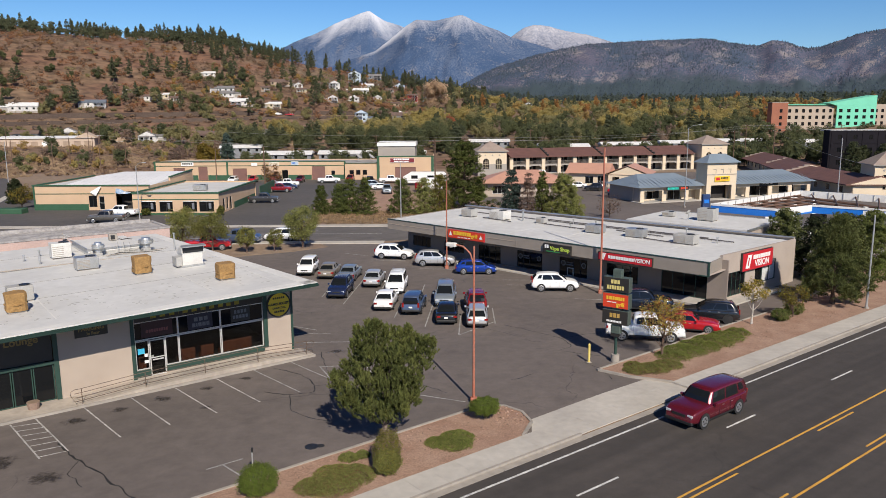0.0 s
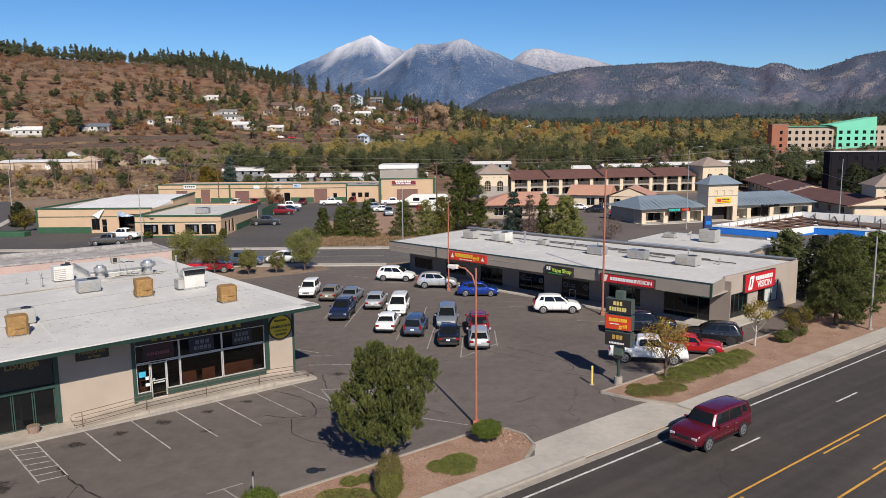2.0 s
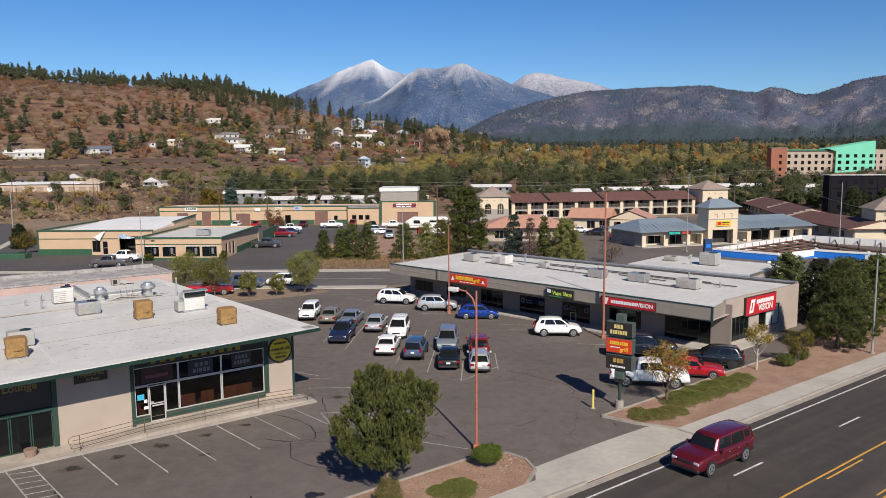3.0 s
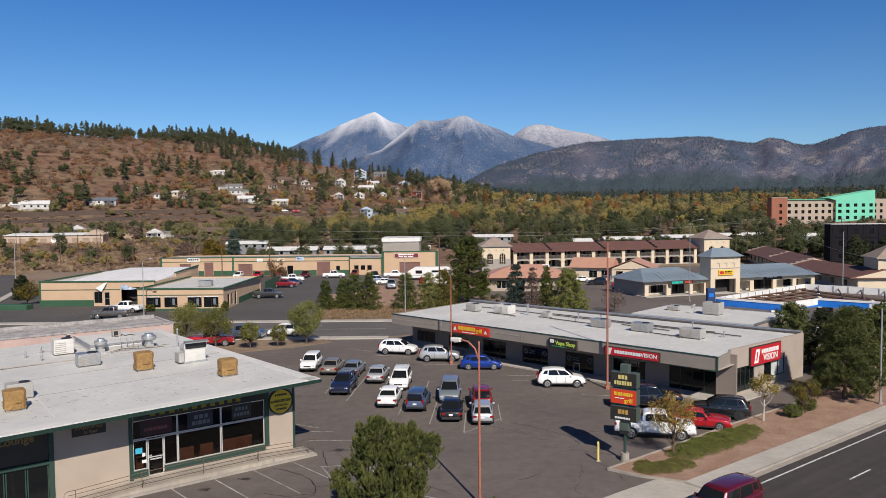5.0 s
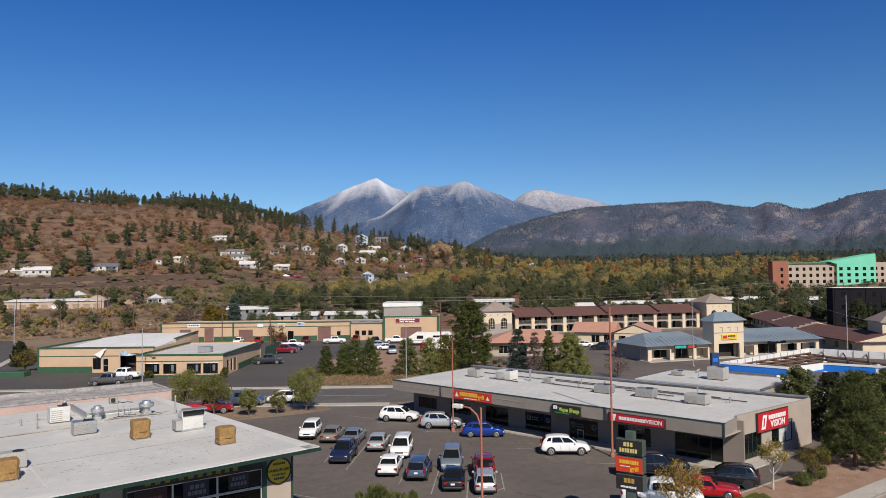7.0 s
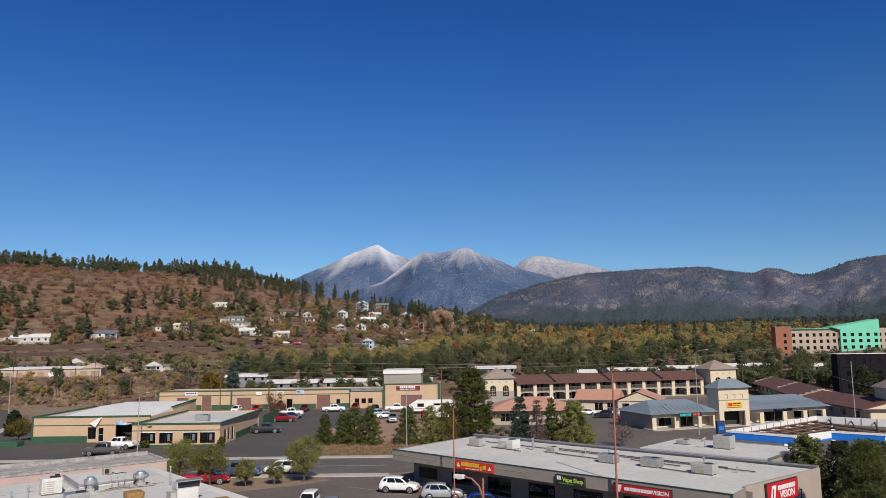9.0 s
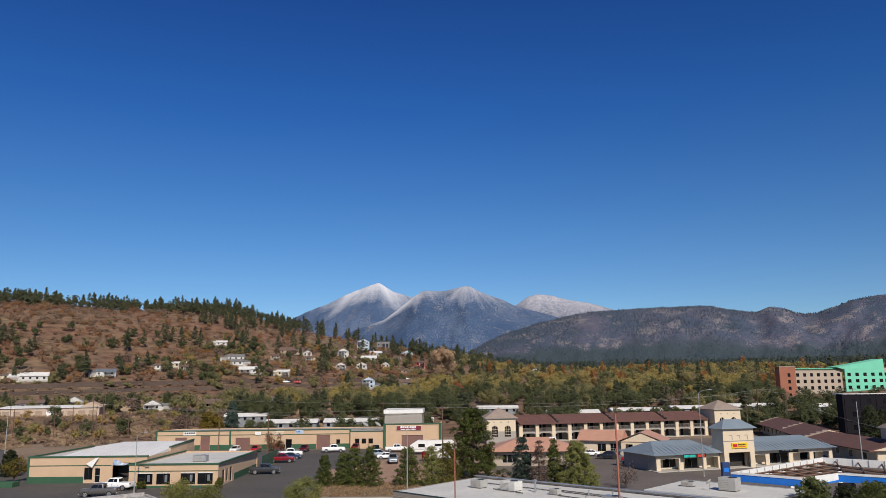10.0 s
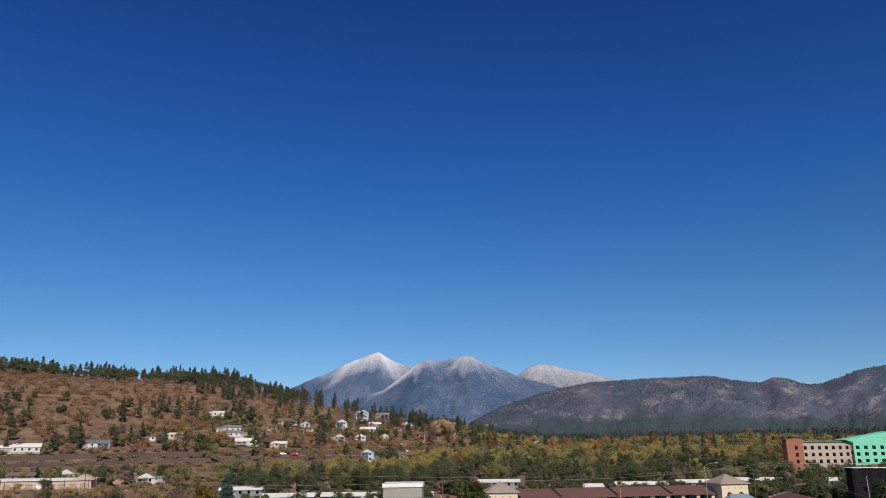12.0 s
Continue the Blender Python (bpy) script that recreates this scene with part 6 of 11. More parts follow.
rf.add([(-0.5, -0.7, 5.0), (ML + 0.5, -0.7, 5.0), (ML + 0.5, 5.8, 7.3), (-0.5, 5.8, 7.3), (ML + 0.5, 12.8, 5.0), (-0.5, 12.8, 5.0), (-0.5, -0.7, 4.8), (ML + 0.5, -0.7, 4.8)], [(0, 1, 2, 3), (3, 2, 4, 5), (6, 7, 1, 0), (5, 4, 7, 6), (6, 0, 3, 5), (7, 4, 2, 1)])
part("roof", rf, M_BROWNROOF, mo, "dark brown shingle roof")
for x in (11.2, 29.0, 46.8):
    st = B()
    for k in range(4):
        st.box(x, -0.4 + 1.55 * k, 5.15 + 0.54 * k, x + 0.5, 1.2 + 1.55 * k, 5.75 + 0.54 * k)
    part("parapet_step", st, M_SIGN_BLACK, mo)


def motel_tower(m, s, h, label, stone=True, door=False):
    e = thing("motel_tower", m, label, "tower", "cream corner towers")
    part("wall", B().box(-s / 2, 0, 0, s / 2, s, h), M_CREAM, e)
    if stone:
        part("stone_base", B().box(-s / 2 - 0.06, -0.06, 0, s / 2 + 0.06, s + 0.06, h * 0.48), M_CREAM_D, e)
    r = B()
    hip(r, -s / 2, 0, s / 2, s, h, 2.7, 0.55)
    part("roof", r, M_TANROOF, e)
    part("eave", B().box(-s / 2 - 0.55, -0.55, h - 0.18, s / 2 + 0.55, s + 0.55, h - 0.004), M_CREAM_D, e)
    for x in (-s * 0.22, s * 0.22):
        w = B()
        a0 = [(x - 0.85, -0.1, h * 0.28), (x + 0.85, -0.1, h * 0.28)] + [(x + 0.85 * math.cos(t), -0.1, h * 0.58 + 0.85 * math.sin(t)) for t in np.linspace(0, math.pi, 9)]
        n9 = len(a0)
        w.add(a0 + [(p[0], 0.0, p[2]) for p in a0], [tuple(range(n9))] + [(i, i + n9, (i + 1) % n9 + n9, (i + 1) % n9) for i in range(n9)])
        g = part("arched_window", w, M_GLASS, e)
        mu = B()
        for q in (-0.28, 0.28):
            mu.box(x + q - 0.04, -0.14, h * 0.28, x + q + 0.04, -0.105, h * 0.58 + 0.7)
        for z in (0.36, 0.46, 0.56):
            mu.box(x - 0.82, -0.138, h * z - 0.04, x + 0.82, -0.107, h * z + 0.04)
        part("glazing_bar", mu, M_CREAM, g)
    for x in (-s * 0.25, 0, s * 0.25):
        part("vent_hole", B().tube((x, -0.03, h * 0.83), (x, -0.002, h * 0.83), 0.22, n=8), M_CREAM_D, e)
    return e


motel_tower(pose(14.2, 213.5, 0, 0, 0, 5), 8.2, 7.1, "cream motel corner tower with arched windows")
motel_tower(pose(85.3, 235.5, 0, 0, 0, 14), 9.0, 7.9, "cream motel corner tower with arched windows")
for (a, b, z0, zr) in (((97.5, 243), (91.6, 214), 3.1, 5.0), ((90.8, 211.5), (84.6, 186), 3.1, 5.0), ((82.4, 180.5), (81.6, 150.5), 3.1, 4.7)):
    wg = thing("motel_wing", on(a, b), "single-storey cream motel wing with a dark brown shingle roof", "building", "brown-roofed wings")
    ln = math.hypot(b[0] - a[0], b[1] - a[1])
    part("wall", B().box(0, 1.2, 0, ln, 12.0, z0 - 0.1), M_CREAM, wg)
    part("roof", B().add([(-0.6, -0.6, z0 - 0.1), (ln + 0.9, -0.6, z0 - 0.1), (ln + 0.9, 6.2, zr), (-0.6, 6.2, zr), (ln + 0.9, 13, z0 - 0.1), (-0.6, 13, z0 - 0.1), (-0.6, -0.6, z0 - 0.3), (ln + 0.9, -0.6, z0 - 0.3), (ln + 0.9, 13, z0 - 0.3), (-0.6, 13, z0 - 0.3)], [(0, 1, 2, 3), (3, 2, 4, 5), (6, 7, 1, 0), (5, 4, 8, 9), (6, 0, 3, 5, 9), (7, 8, 4, 2, 1), (9, 8, 7, 6)]), M_BROWNROOF, wg, "dark brown shingle roof")
    part("gable", B().prism([(ln, 1.3), (ln + 0.15, 1.3), (ln + 0.15, 11.9), (ln, 11.9)], 0, z0 - 0.31), M_CREAM, wg)
    part("gable_face", B().add([(ln + 0.93, 0.2, z0 - 0.1), (ln + 0.93, 12.2, z0 - 0.1), (ln + 0.93, 6.2, zr - 0.25), (ln + 0.905, 0.2, z0 - 0.1), (ln + 0.905, 12.2, z0 - 0.1), (ln + 0.905, 6.2, zr - 0.25)], [(0, 1, 2), (5, 4, 3), (0, 3, 4, 1), (1, 4, 5, 2), (2, 5, 3, 0)]), M_CREAM, wg)
    for q in range(5):
        window(wg, 2 + ln * 0.19 * q, 3.6 + ln * 0.19 * q, 0.9, 2.3, 1.14, 1, 1, frame=M_FRAME)
    for q in range(4):
        part("ridge_step", B().box(-0.5, 0.6 + 1.4 * q, z0 + 0.15 + 0.38 * q, 0.0, 2.0 + 1.4 * q, z0 + 0.75 + 0.38 * q), M_TANROOF, wg)
motel_tower(pose(90.5, 150, 0, 0, 0, -8), 7.0, 6.9, "cream tower beside the filling station", False)

# ---- small salmon-roofed buildings ----
sa = thing("office_building", on((31.0, 183.5), (48.5, 176.5)), "cream motel office with a salmon metal roof", "building")
part("wall", wall_box(B(), 18.8, 0, 3.2, 0.3, [(4.0, 6.0, 0.6, 2.4), (7.0, 8.6, 0.1, 2.5), (11.2, 12.6, 0.3, 2.6), (13.4, 17.8, 0.6, 2.6)]).box(0, 0.3, 0, 0.3, 9, 3.2).box(18.5, 0.3, 0, 18.8, 9, 3.2).box(0.3, 8.7, 0, 18.5, 9, 3.2), M_CREAM, sa)
for a, b, c, d, k in ((4.0, 6.0, 0.6, 2.4, 2), (7.0, 8.6, 0.1, 2.5, 2), (11.2, 12.6, 0.3, 2.6, 1), (13.4, 17.8, 0.6, 2.6, 4)):
    window(sa, a, b, c, d, 0.08, k, 1, frame=M_FRAME)
part("roof", B().add([(-0.8, -0.9, 3.1), (9.8, -0.9, 3.1), (9.8, 4.5, 5.3), (-0.8, 4.5, 5.3), (9.8, 9.9, 3.1), (-0.8, 9.9, 3.1)], [(0, 1, 2, 3), (3, 2, 4, 5), (0, 3, 5), (1, 4, 2), (5, 4, 1, 0)]), M_SALMON, sa, "salmon metal roof")
part("roof", B().add([(9.0, -2.4, 3.1), (14.4, -2.4, 5.2), (19.8, -2.4, 3.1), (9.0, 9.9, 3.1), (14.4, 9.9, 5.2), (19.8, 9.9, 3.1)], [(0, 1, 4, 3), (1, 2, 5, 4), (3, 4, 5), (0, 3, 5, 2)]), M_SALMON, sa)
part("gable", B().add([(9.6, -2.2, 3.0), (19.2, -2.2, 3.0), (14.4, -2.2, 4.95)], [(0, 1, 2)]), M_CREAM, sa)
part("porch_wall", wall_box(B(), 9.0, 0, 3.05, 0.25, [(1.0, 2.6, 0.2, 2.5), (4.0, 8.4, 0.9, 2.5)]), M_CREAM, sa).matrix_basis = pose(9.9, -2.2, 0)
fc = thing("pool_fence", on((37.0, 178.2), (44.5, 166)), "pale metal fence beside the office", "fence")
for k in range(18):
    part("picket", B().box(k * 0.75, -0.03, 0, k * 0.75 + 0.08, 0.03, 1.6), M_FRAME, fc)
part("rail", B().box(0, -0.04, 1.5, 13.2, 0.04, 1.58).box(0, -0.04, 0.2, 13.2, 0.04, 0.28), M_FRAME, fc)
sb = thing("diner_building", on((8.6, 158.5), (26.6, 158.0)), "low building with a broad salmon metal roof behind the pines", "building")
part("wall", wall_box(B(), 18, 0, 2.9, 0.3, [(2.0, 5.0, 0.6, 2.3), (6.0, 8.0, 0.1, 2.4)]).box(0, 0.3, 0, 0.3, 12, 2.9).box(17.7, 0.3, 0, 18, 12, 2.9).box(0.3, 11.7, 0, 17.7, 12, 2.9), M_STUCCO, sb)
window(sb, 2.0, 5.0, 0.6, 2.3, 0.08, 3, 1, frame=M_FRAME)
window(sb, 6.0, 8.0, 0.1, 2.4, 0.08, 2, 1, frame=M_FRAME)
r = B()
hip(r, 0, 0, 18, 12, 2.9, 2.4, 1.2)
part("roof", r, M_SALMON, sb, "salmon metal roof")
sm3 = B()
for k in range(-1, 20):
    sm3.box(k * 1.0 - 0.02, -1.15, 2.95, k * 1.0 + 0.02, -1.05, 3.02)
part("seam", sm3, M_SALMON, sb)

# ---- shops with a blue-grey metal roof ----
BA, BB = (38.6, 145.2), (78.2, 158.8)
BM = on(BA, BB)
ba = thing("battery_shop_building", BM, "cream shops with an arcade and blue-grey metal roof", "building")
part("back_wall", wall_box(B(), 42.0, 0, 3.0, 0.3, [(3, 6, 0.4, 2.4), (8, 11, 0.1, 2.5), (22.5, 25, 0.5, 2.3), (28, 34, 0.1, 2.5), (36, 40, 0.5, 2.3)], 2.4), M_CREAM, ba)
for a, b, c, d in ((3, 6, 0.4, 2.4), (8, 11, 0.1, 2.5), (22.5, 25, 0.5, 2.3), (28, 34, 0.1, 2.5), (36, 40, 0.5, 2.3)):
    window(ba, a, b, c, d, 2.46, 2, 1, frame=M_FRAME)
ar = wall_box(B(), 14.3, 0, 3.0, 0.35, [(0.9, 5.0, 0, 2.25), (6.0, 10.4, 0, 2.25), (11.2, 13.9, 0, 2.25)])
part("arcade", ar, M_CREAM, ba)
ar2 = part("arcade", wall_box(B(), 21.5, 0, 3.0, 0.35, [(0.8, 4.6, 0, 2.25), (5.6, 10.4, 0, 2.4), (11.4, 15.6, 0, 2.25), (16.6, 20.6, 0, 2.25)]), M_CREAM, ba)
ar2.matrix_basis = pose(20.6, 0, 0)
part("side_wall", B().box(0, 0.36, 0, 0.3, 11, 3.0), M_CREAM_D, ba)
part("rear_wall", B().box(0, 11, 0, 42, 11.3, 3.0), M_CREAM_D, ba)
part("paving", B().box(-0.5, -1.2, 0, 42.5, 2.4, 0.13), M_CONC, ba)
r = B()
hip(r, 0, 0, 14.2, 11, 3.0, 2.2, 0.9, 3.5)
part("roof", r, M_BLUEROOF, ba, "blue-grey standing-seam metal roof")
r = B()
hip(r, 21.7, 0, 42, 11, 3.0, 2.2, 0.9, 3.5)
part("roof", r, M_BLUEROOF, ba, "blue-grey standing-seam metal roof")
sp = B()
for k in list(range(0, 13)) + list(range(20, 43)):
    sp = B().add([(k - 0.03, -0.88, 3.03), (k + 0.03, -0.88, 3.03), (k + 0.03, 3.2, 4.45), (k - 0.03, 3.2, 4.45), (k, 1.2, 3.85)], [(0, 1, 4), (1, 2, 4), (2, 3, 4), (3, 0, 4)])
    part("roof_seam", sp, M_BLUEROOF, ba)
tw = part("tower", wall_box(B(), 7.2, 0, 7.5, 0.4, [(1.1, 6.1, 0, 3.0)]).box(0, 0.4, 0, 0.4, 3.4, 7.5).box(6.8, 0.4, 0, 7.2, 3.4, 7.5).box(0.4, 3.0, 0, 6.8, 3.4, 7.5), M_CREAM, ba)
tw.matrix_basis = pose(14.4, -1.3, 0)
r = B()
hip(r, 14.4, -1.3, 21.6, 2.1, 7.5, 1.7, 0.6)
part("tower_roof", r, M_BLUEROOF, ba)
part("string_course", B().box(14.36, -1.37, 5.1, 21.64, -1.302, 5.24), M_CREAM_D, ba)
nt = B()
for x in (16.2, 18.0, 19.8):
    nt.box(x - 0.35, -1.36, 6.15, x + 0.35, -1.302, 6.27).box(x + 0.23, -1.36, 5.4, x + 0.35, -1.302, 6.15)
part("relief", nt, M_CREAM_D, ba)
# near-black backing gives the tower's arch its shade by colour
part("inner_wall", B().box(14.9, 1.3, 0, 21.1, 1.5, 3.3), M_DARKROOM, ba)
e = box_sign(BM @ pose(18.0, -1.35, 4.3), 3.6, 1.05, M_SIGN_YELLOW, "yellow shop sign with red lettering on the tower", 0.15, M_SIGN_YELLOW)
bars([1.0], -1.6, -0.3, 0.6, 0.1, -0.165, M_SIGN_RED, e)
bars([0.3] * 5, -0.4, 0.0, 0.3, 0.06, -0.165, M_SIGN_BLACK, e)
bars([1.7], -0.4, -0.3, 0.12, 0.06, -0.165, M_SIGN_RED, e)
e = thing("shop_sign", BM @ pose(7.9, -1.0, 2.68), "teal and orange channel letters on a black strip", "sign")
part("board", B().box(-2.6, 0, -0.36, 2.6, 0.05, 0.40), M_SIGN_BLACK, e)
part("bracket", B().box(-2.3, 0.052, 0.1, -2.1, 0.95, 0.2).box(2.1, 0.052, 0.1, 2.3, 0.95, 0.2), M_POLE, e)
bars([0.3, 0.24, 0.2, 0.2, 0.24, 0.2, 0.12, 0.24, 0.22], -2.4, -0.2, 0.45, 0.07, -0.004, M_TEAL, e)
bars([0.28, 0.30, 0.26, 0.12, 0.26], 0.65, -0.2, 0.45, 0.08, -0.004, M_SIGN_ORANGE, e)
e = thing("shop_sign", BM @ pose(31.0, -0.06, 2.55), "dark shop sign board over the arcade", "sign")
part("board", B().box(-2.4, 0, -0.2, 2.4, 0.05, 0.75), M_SIGN_BLACK, e)
bars([0.5, 0.9, 0.7], -1.6, 0.15, 0.3, 0.2, -0.004, M_WHITE_L, e)

# ---- filling station canopy under repair ----
gs = thing("filling_station_canopy", label="blue and white filling station canopy stripped to its beams", category="canopy")
Z0, Z1 = 4.60, 5.42
CA, CB, CC, CD, CE, CF = (34.8, 96.2), (40.6, 90.2), (46.9, 94.2), (62.0, 82.0), (54.1, 112.6), (74.0, 94.0)
edges = [(CA, CB), (CB, CC), (CC, CD), (CA, CE), (CE, CF), (CD, CF)]
for k, (a, b) in enumerate(edges):
    m = on(a, b)
    ln = math.hypot(b[0] - a[0], b[1] - a[1])
    if k in (0, 2):
        part("fascia", B().box(0, -0.08, Z0, ln, 0.08, Z1), M_BLUEBAND, gs, "bright blue fascia").matrix_basis = m
        part("fascia_cap", B().box(0, -0.14, Z1, ln, 0.16, Z1 + 0.24), M_WHITE, gs, "white cap strip").matrix_basis = m
    elif k == 1:
        part("fascia", B().box(0, -0.08, Z0, ln, 0.08, Z1 + 0.2), M_WHITE, gs, "white fascia").matrix_basis = m
        part("stripe", B().add([(0.2, -0.1, Z0), (ln, -0.1, Z0), (ln, -0.1, Z0 + 0.25), (0.2, -0.1, Z0 + 0.02), (0.2, -0.085, Z0), (ln, -0.085, Z0)], [(0, 1, 2, 3), (0, 4, 5, 1)]), M_BLUEBAND, gs).matrix_basis = m
    else:
        part("fascia", B().box(0, -0.08, Z0, ln, 0.08, Z1 + 0.2), M_WHITE, gs, "white fascia seen from inside").matrix_basis = m
        for q in range(int(ln / 2)):
            part("stud", B().box(q * 2.0, -0.16, Z0, q * 2.0 + 0.08, -0.082, Z1 + 0.15), M_UNIT, gs).matrix_basis = m
M_STEEL = mat("rusty_brown_steel", (0.12, 0.065, 0.045), (0.17, 0.10, 0.07), scale=0.8, fine=8, rough=0.8, vary=0.2)


def between(a, b, t, z):
    return Vector((a[0] + (b[0] - a[0]) * t, a[1] + (b[1] - a[1]) * t, z))


for t in np.linspace(0.08, 0.92, 7):
    q = between(CB, CC, t / 0.36, 4.95) if t < 0.36 else between(CC, CD, (t - 0.36) / 0.64, 4.95)
    part("beam", B().path([between(CA, CE, t, 4.95), q], 0.16, 4), M_STEEL, gs)
for t in np.linspace(0.06, 0.94, 9):
    part("purlin", B().path([between(CC, CD, t, 5.15), between(CE, CF, t, 5.15)], 0.11, 4), M_STEEL, gs)
for t in np.linspace(0.1, 0.9, 5):
    part("purlin", B().path([between(CA, CB, t, 5.12), between(CE, CC, t, 5.12)], 0.11, 4), M_STEEL, gs)
for x, y in ((42, 96), (48, 101), (56, 98), (63, 92), (53, 106), (68, 91)):
    part("column", B().box(x - 0.25, y - 0.25, 0, x + 0.25, y + 0.25, 4.9), M_WHITE, gs)
m = on(CC, CD)
bars([0.7, 0.65, 0.65, 0.65, 0.5, 0.65, 0.65], 5.8, 4.72, 0.6, 0.1, -0.085, M_WHITE_L, gs).matrix_basis = m
pg = thing("price_sign", pose(36.2, 102.2, 0, 0, 0, 10), "tall narrow dark blue price sign", "sign")
part("panel", B().bev(-0.55, -0.25, 0.3, 0.55, 0.25, 6.2, 0.05), mat("dark_blue_panel", (0.02, 0.04, 0.12), (0.03, 0.06, 0.16), rough=0.4), pg)
part("badge", B().box(-0.35, -0.265, 5.0, 0.35, -0.252, 5.5), M_BLUEBAND, pg)
flat("station_forecourt", [(38, 106.8), (40, 84), (66, 76), (100, 101.2), (100, 106.8)], 0.02, M_CONC_D, "stained concrete forecourt of the filling station", "forecourt")
kb = thing("menu_pylon", pose(51.0, 100.4, 0), "dark covered sign on a short pillar", "sign")
part("head", B().bev(-1.0, -0.4, 2.0, 1.0, 0.4, 3.6, 0.1), M_DARKWALL, kb)
part("pillar", B().box(-0.6, -0.3, 0, 0.6, 0.3, 2.0), M_DARKWALL, kb)

# ---- four-storey building under construction ----
HM = on((180.4, 417.1), (256, 446))
ho = thing("hotel_building", HM, "four-storey beige and mint hotel with a brick end tower", "building")
HZ = 5.5


def storeys(name, x0, x1, z1, material, y=0.0, cols=5, rows=4, zb=HZ):
    h = [(x0 + (x1 - x0) * (c + 0.28) / cols, x0 + (x1 - x0) * (c + 0.72) / cols, zb + 1.5 + 3.6 * r, zb + 3.4 + 3.6 * r) for c in range(cols) for r in range(rows) if zb + 3.4 + 3.6 * r < z1 - 0.5]
    w = B()
    wall_box(w, x1 - x0, zb - 6, z1, 0.4, [(a - x0, b - x0, c, d) for a, b, c, d in h])
    o = part(name, w, material, ho)
    o.matrix_basis = pose(x0, y, 0)
    for a, b, c, d in h:
        window(ho, a, b, c, d, y + 0.1, 2, 1, frame=M_DARKWALL, fw=0.10)
    part("roof", B().box(x0, y + 0.42, z1 - 1.0, x1, y + 16, z1 - 0.6), M_GREYROOF, ho)


HT = [(5.6, 7.6, HZ + 1.5 + 3.6 * r, HZ + 3.4 + 3.6 * r) for r in range(4)]
bt = part("brick_tower", wall_box(B(), 11.4, HZ - 6, 23.2, 0.4, HT).box(0, 0.4, HZ - 6, 0.4, 3.2, 23.2).box(11.0, 0.4, HZ - 6, 11.4, 3.2, 23.2), M_BRICK, ho, "red brick end tower")
bt.matrix_basis = pose(0, -1.2, 0)
part("parapet_cap", B().box(-0.15, -1.35, 23.204, 11.5, 2.1, 23.5), M_CREAM_D, ho)
for a, b, c, d in HT:
    window(ho, a, b, c, d, -1.1, 2, 1, frame=M_DARKWALL, fw=0.10)
storeys("front_wall", 11.5, 46.7, 21.6, M_BEIGE, 0.0, 7)
part("cornice", B().box(11.6, -0.5, 21.6, 46.6, 0.5, 22.1), M_GREEN2, ho, "dark green cornice")
part("roof_sheathing", B().box(11.6, 0.52, 21.7, 46.6, 6.0, 22.4), M_MINT, ho, "mint green sheathing behind the cornice")
storeys("front_wall", 46.8, 77.5, 21.6, M_MINT, -2.0, 5)
part("gable_wall", B().add([(46.8, -2.02, 21.6), (77.5, -2.02, 21.6), (77.5, -2.02, 27.6), (41.0, -2.02, 22.9), (46.8, 6, 21.6), (77.5, 6, 21.6), (77.5, 6, 27.6), (41.0, 6, 22.9)], [(0, 1, 2, 3), (7, 6, 5, 4), (3, 2, 6, 7), (1, 5, 6, 2), (0, 3, 7, 4), (0, 4, 5, 1)]), M_MINT, ho, "slanted mint green upper wall")
storeys("front_wall", 77.6, 108.0, 22.5, M_BEIGE, 0.0, 6)
dk = thing("apartment_building", on((116.4, 226.6), (154.4, 221.6)), "dark charcoal three-storey building", "building")
hs = [(2.4 + 4.4 * c, 3.5 + 4.4 * c, 1.8 + 3.8 * r, 3.2 + 3.8 * r) for c in range(8) for r in range(3)]
part("front_wall", wall_box(B(), 36, 0, 12.1, 0.4, hs), M_DARKWALL, dk)
part("side_wall", B().box(0, 0.4, 0, 0.4, 5, 12.1), M_DARKWALL, dk)
part("side_wall", B().box(35.6, 0.4, 0, 36, 5, 12.1), M_DARKWALL, dk)
for z in (0.9, 4.3, 8.2, 11.7):
    part("course", B().box(-0.1, -0.12, z, 36.1, -0.004, z + 0.3), M_DARKWALL, dk)
for k in range(9):
    part("pier", B().box(0.5 + 4.4 * k, -0.16, 0, 1.1 + 4.4 * k, -0.124, 11.6), M_DARKWALL, dk)
for a, b, c, d in hs:
    window(dk, a, b, c, d, 0.1, 2, 1, frame=M_DARKWALL)
part("roof", B().box(0.4, 0.4, 11.9, 35.6, 9, 12.2), M_WHITE, dk)

# ---- tan storage building on the left ----
M_STORAGE = mat("pinkish_tan_wall", (0.50, 0.385, 0.295), (0.44, 0.34, 0.26), scale=0.3, fine=3, rough=0.85, vary=0.06)
M_ROLL_T = mat("tan_roller_door", (0.34, 0.25, 0.18), (0.30, 0.22, 0.16), rough=0.7)
tl = thing("storage_building", on((-197, 331), (-157, 340)), "tan storage units with a white metal roof", "building")
hs = [(1.5 + 4.4 * k, 4.4 + 4.4 * k, 3.6, 6.6) for k in range(9)]
part("wall", wall_box(B(), 41, 1.0, 8.2, 0.3, hs).box(0, 0.3, 1, 0.3, 12, 8.2).box(40.7, 0.3, 1, 41, 12, 8.2), M_STORAGE, tl)
for k, (a, b, c, d) in enumerate(hs):
    part("roller_door", B().box(a, 0.12, c, b, 0.2, d), M_WHITE if k == 4 else M_ROLL_T, tl)
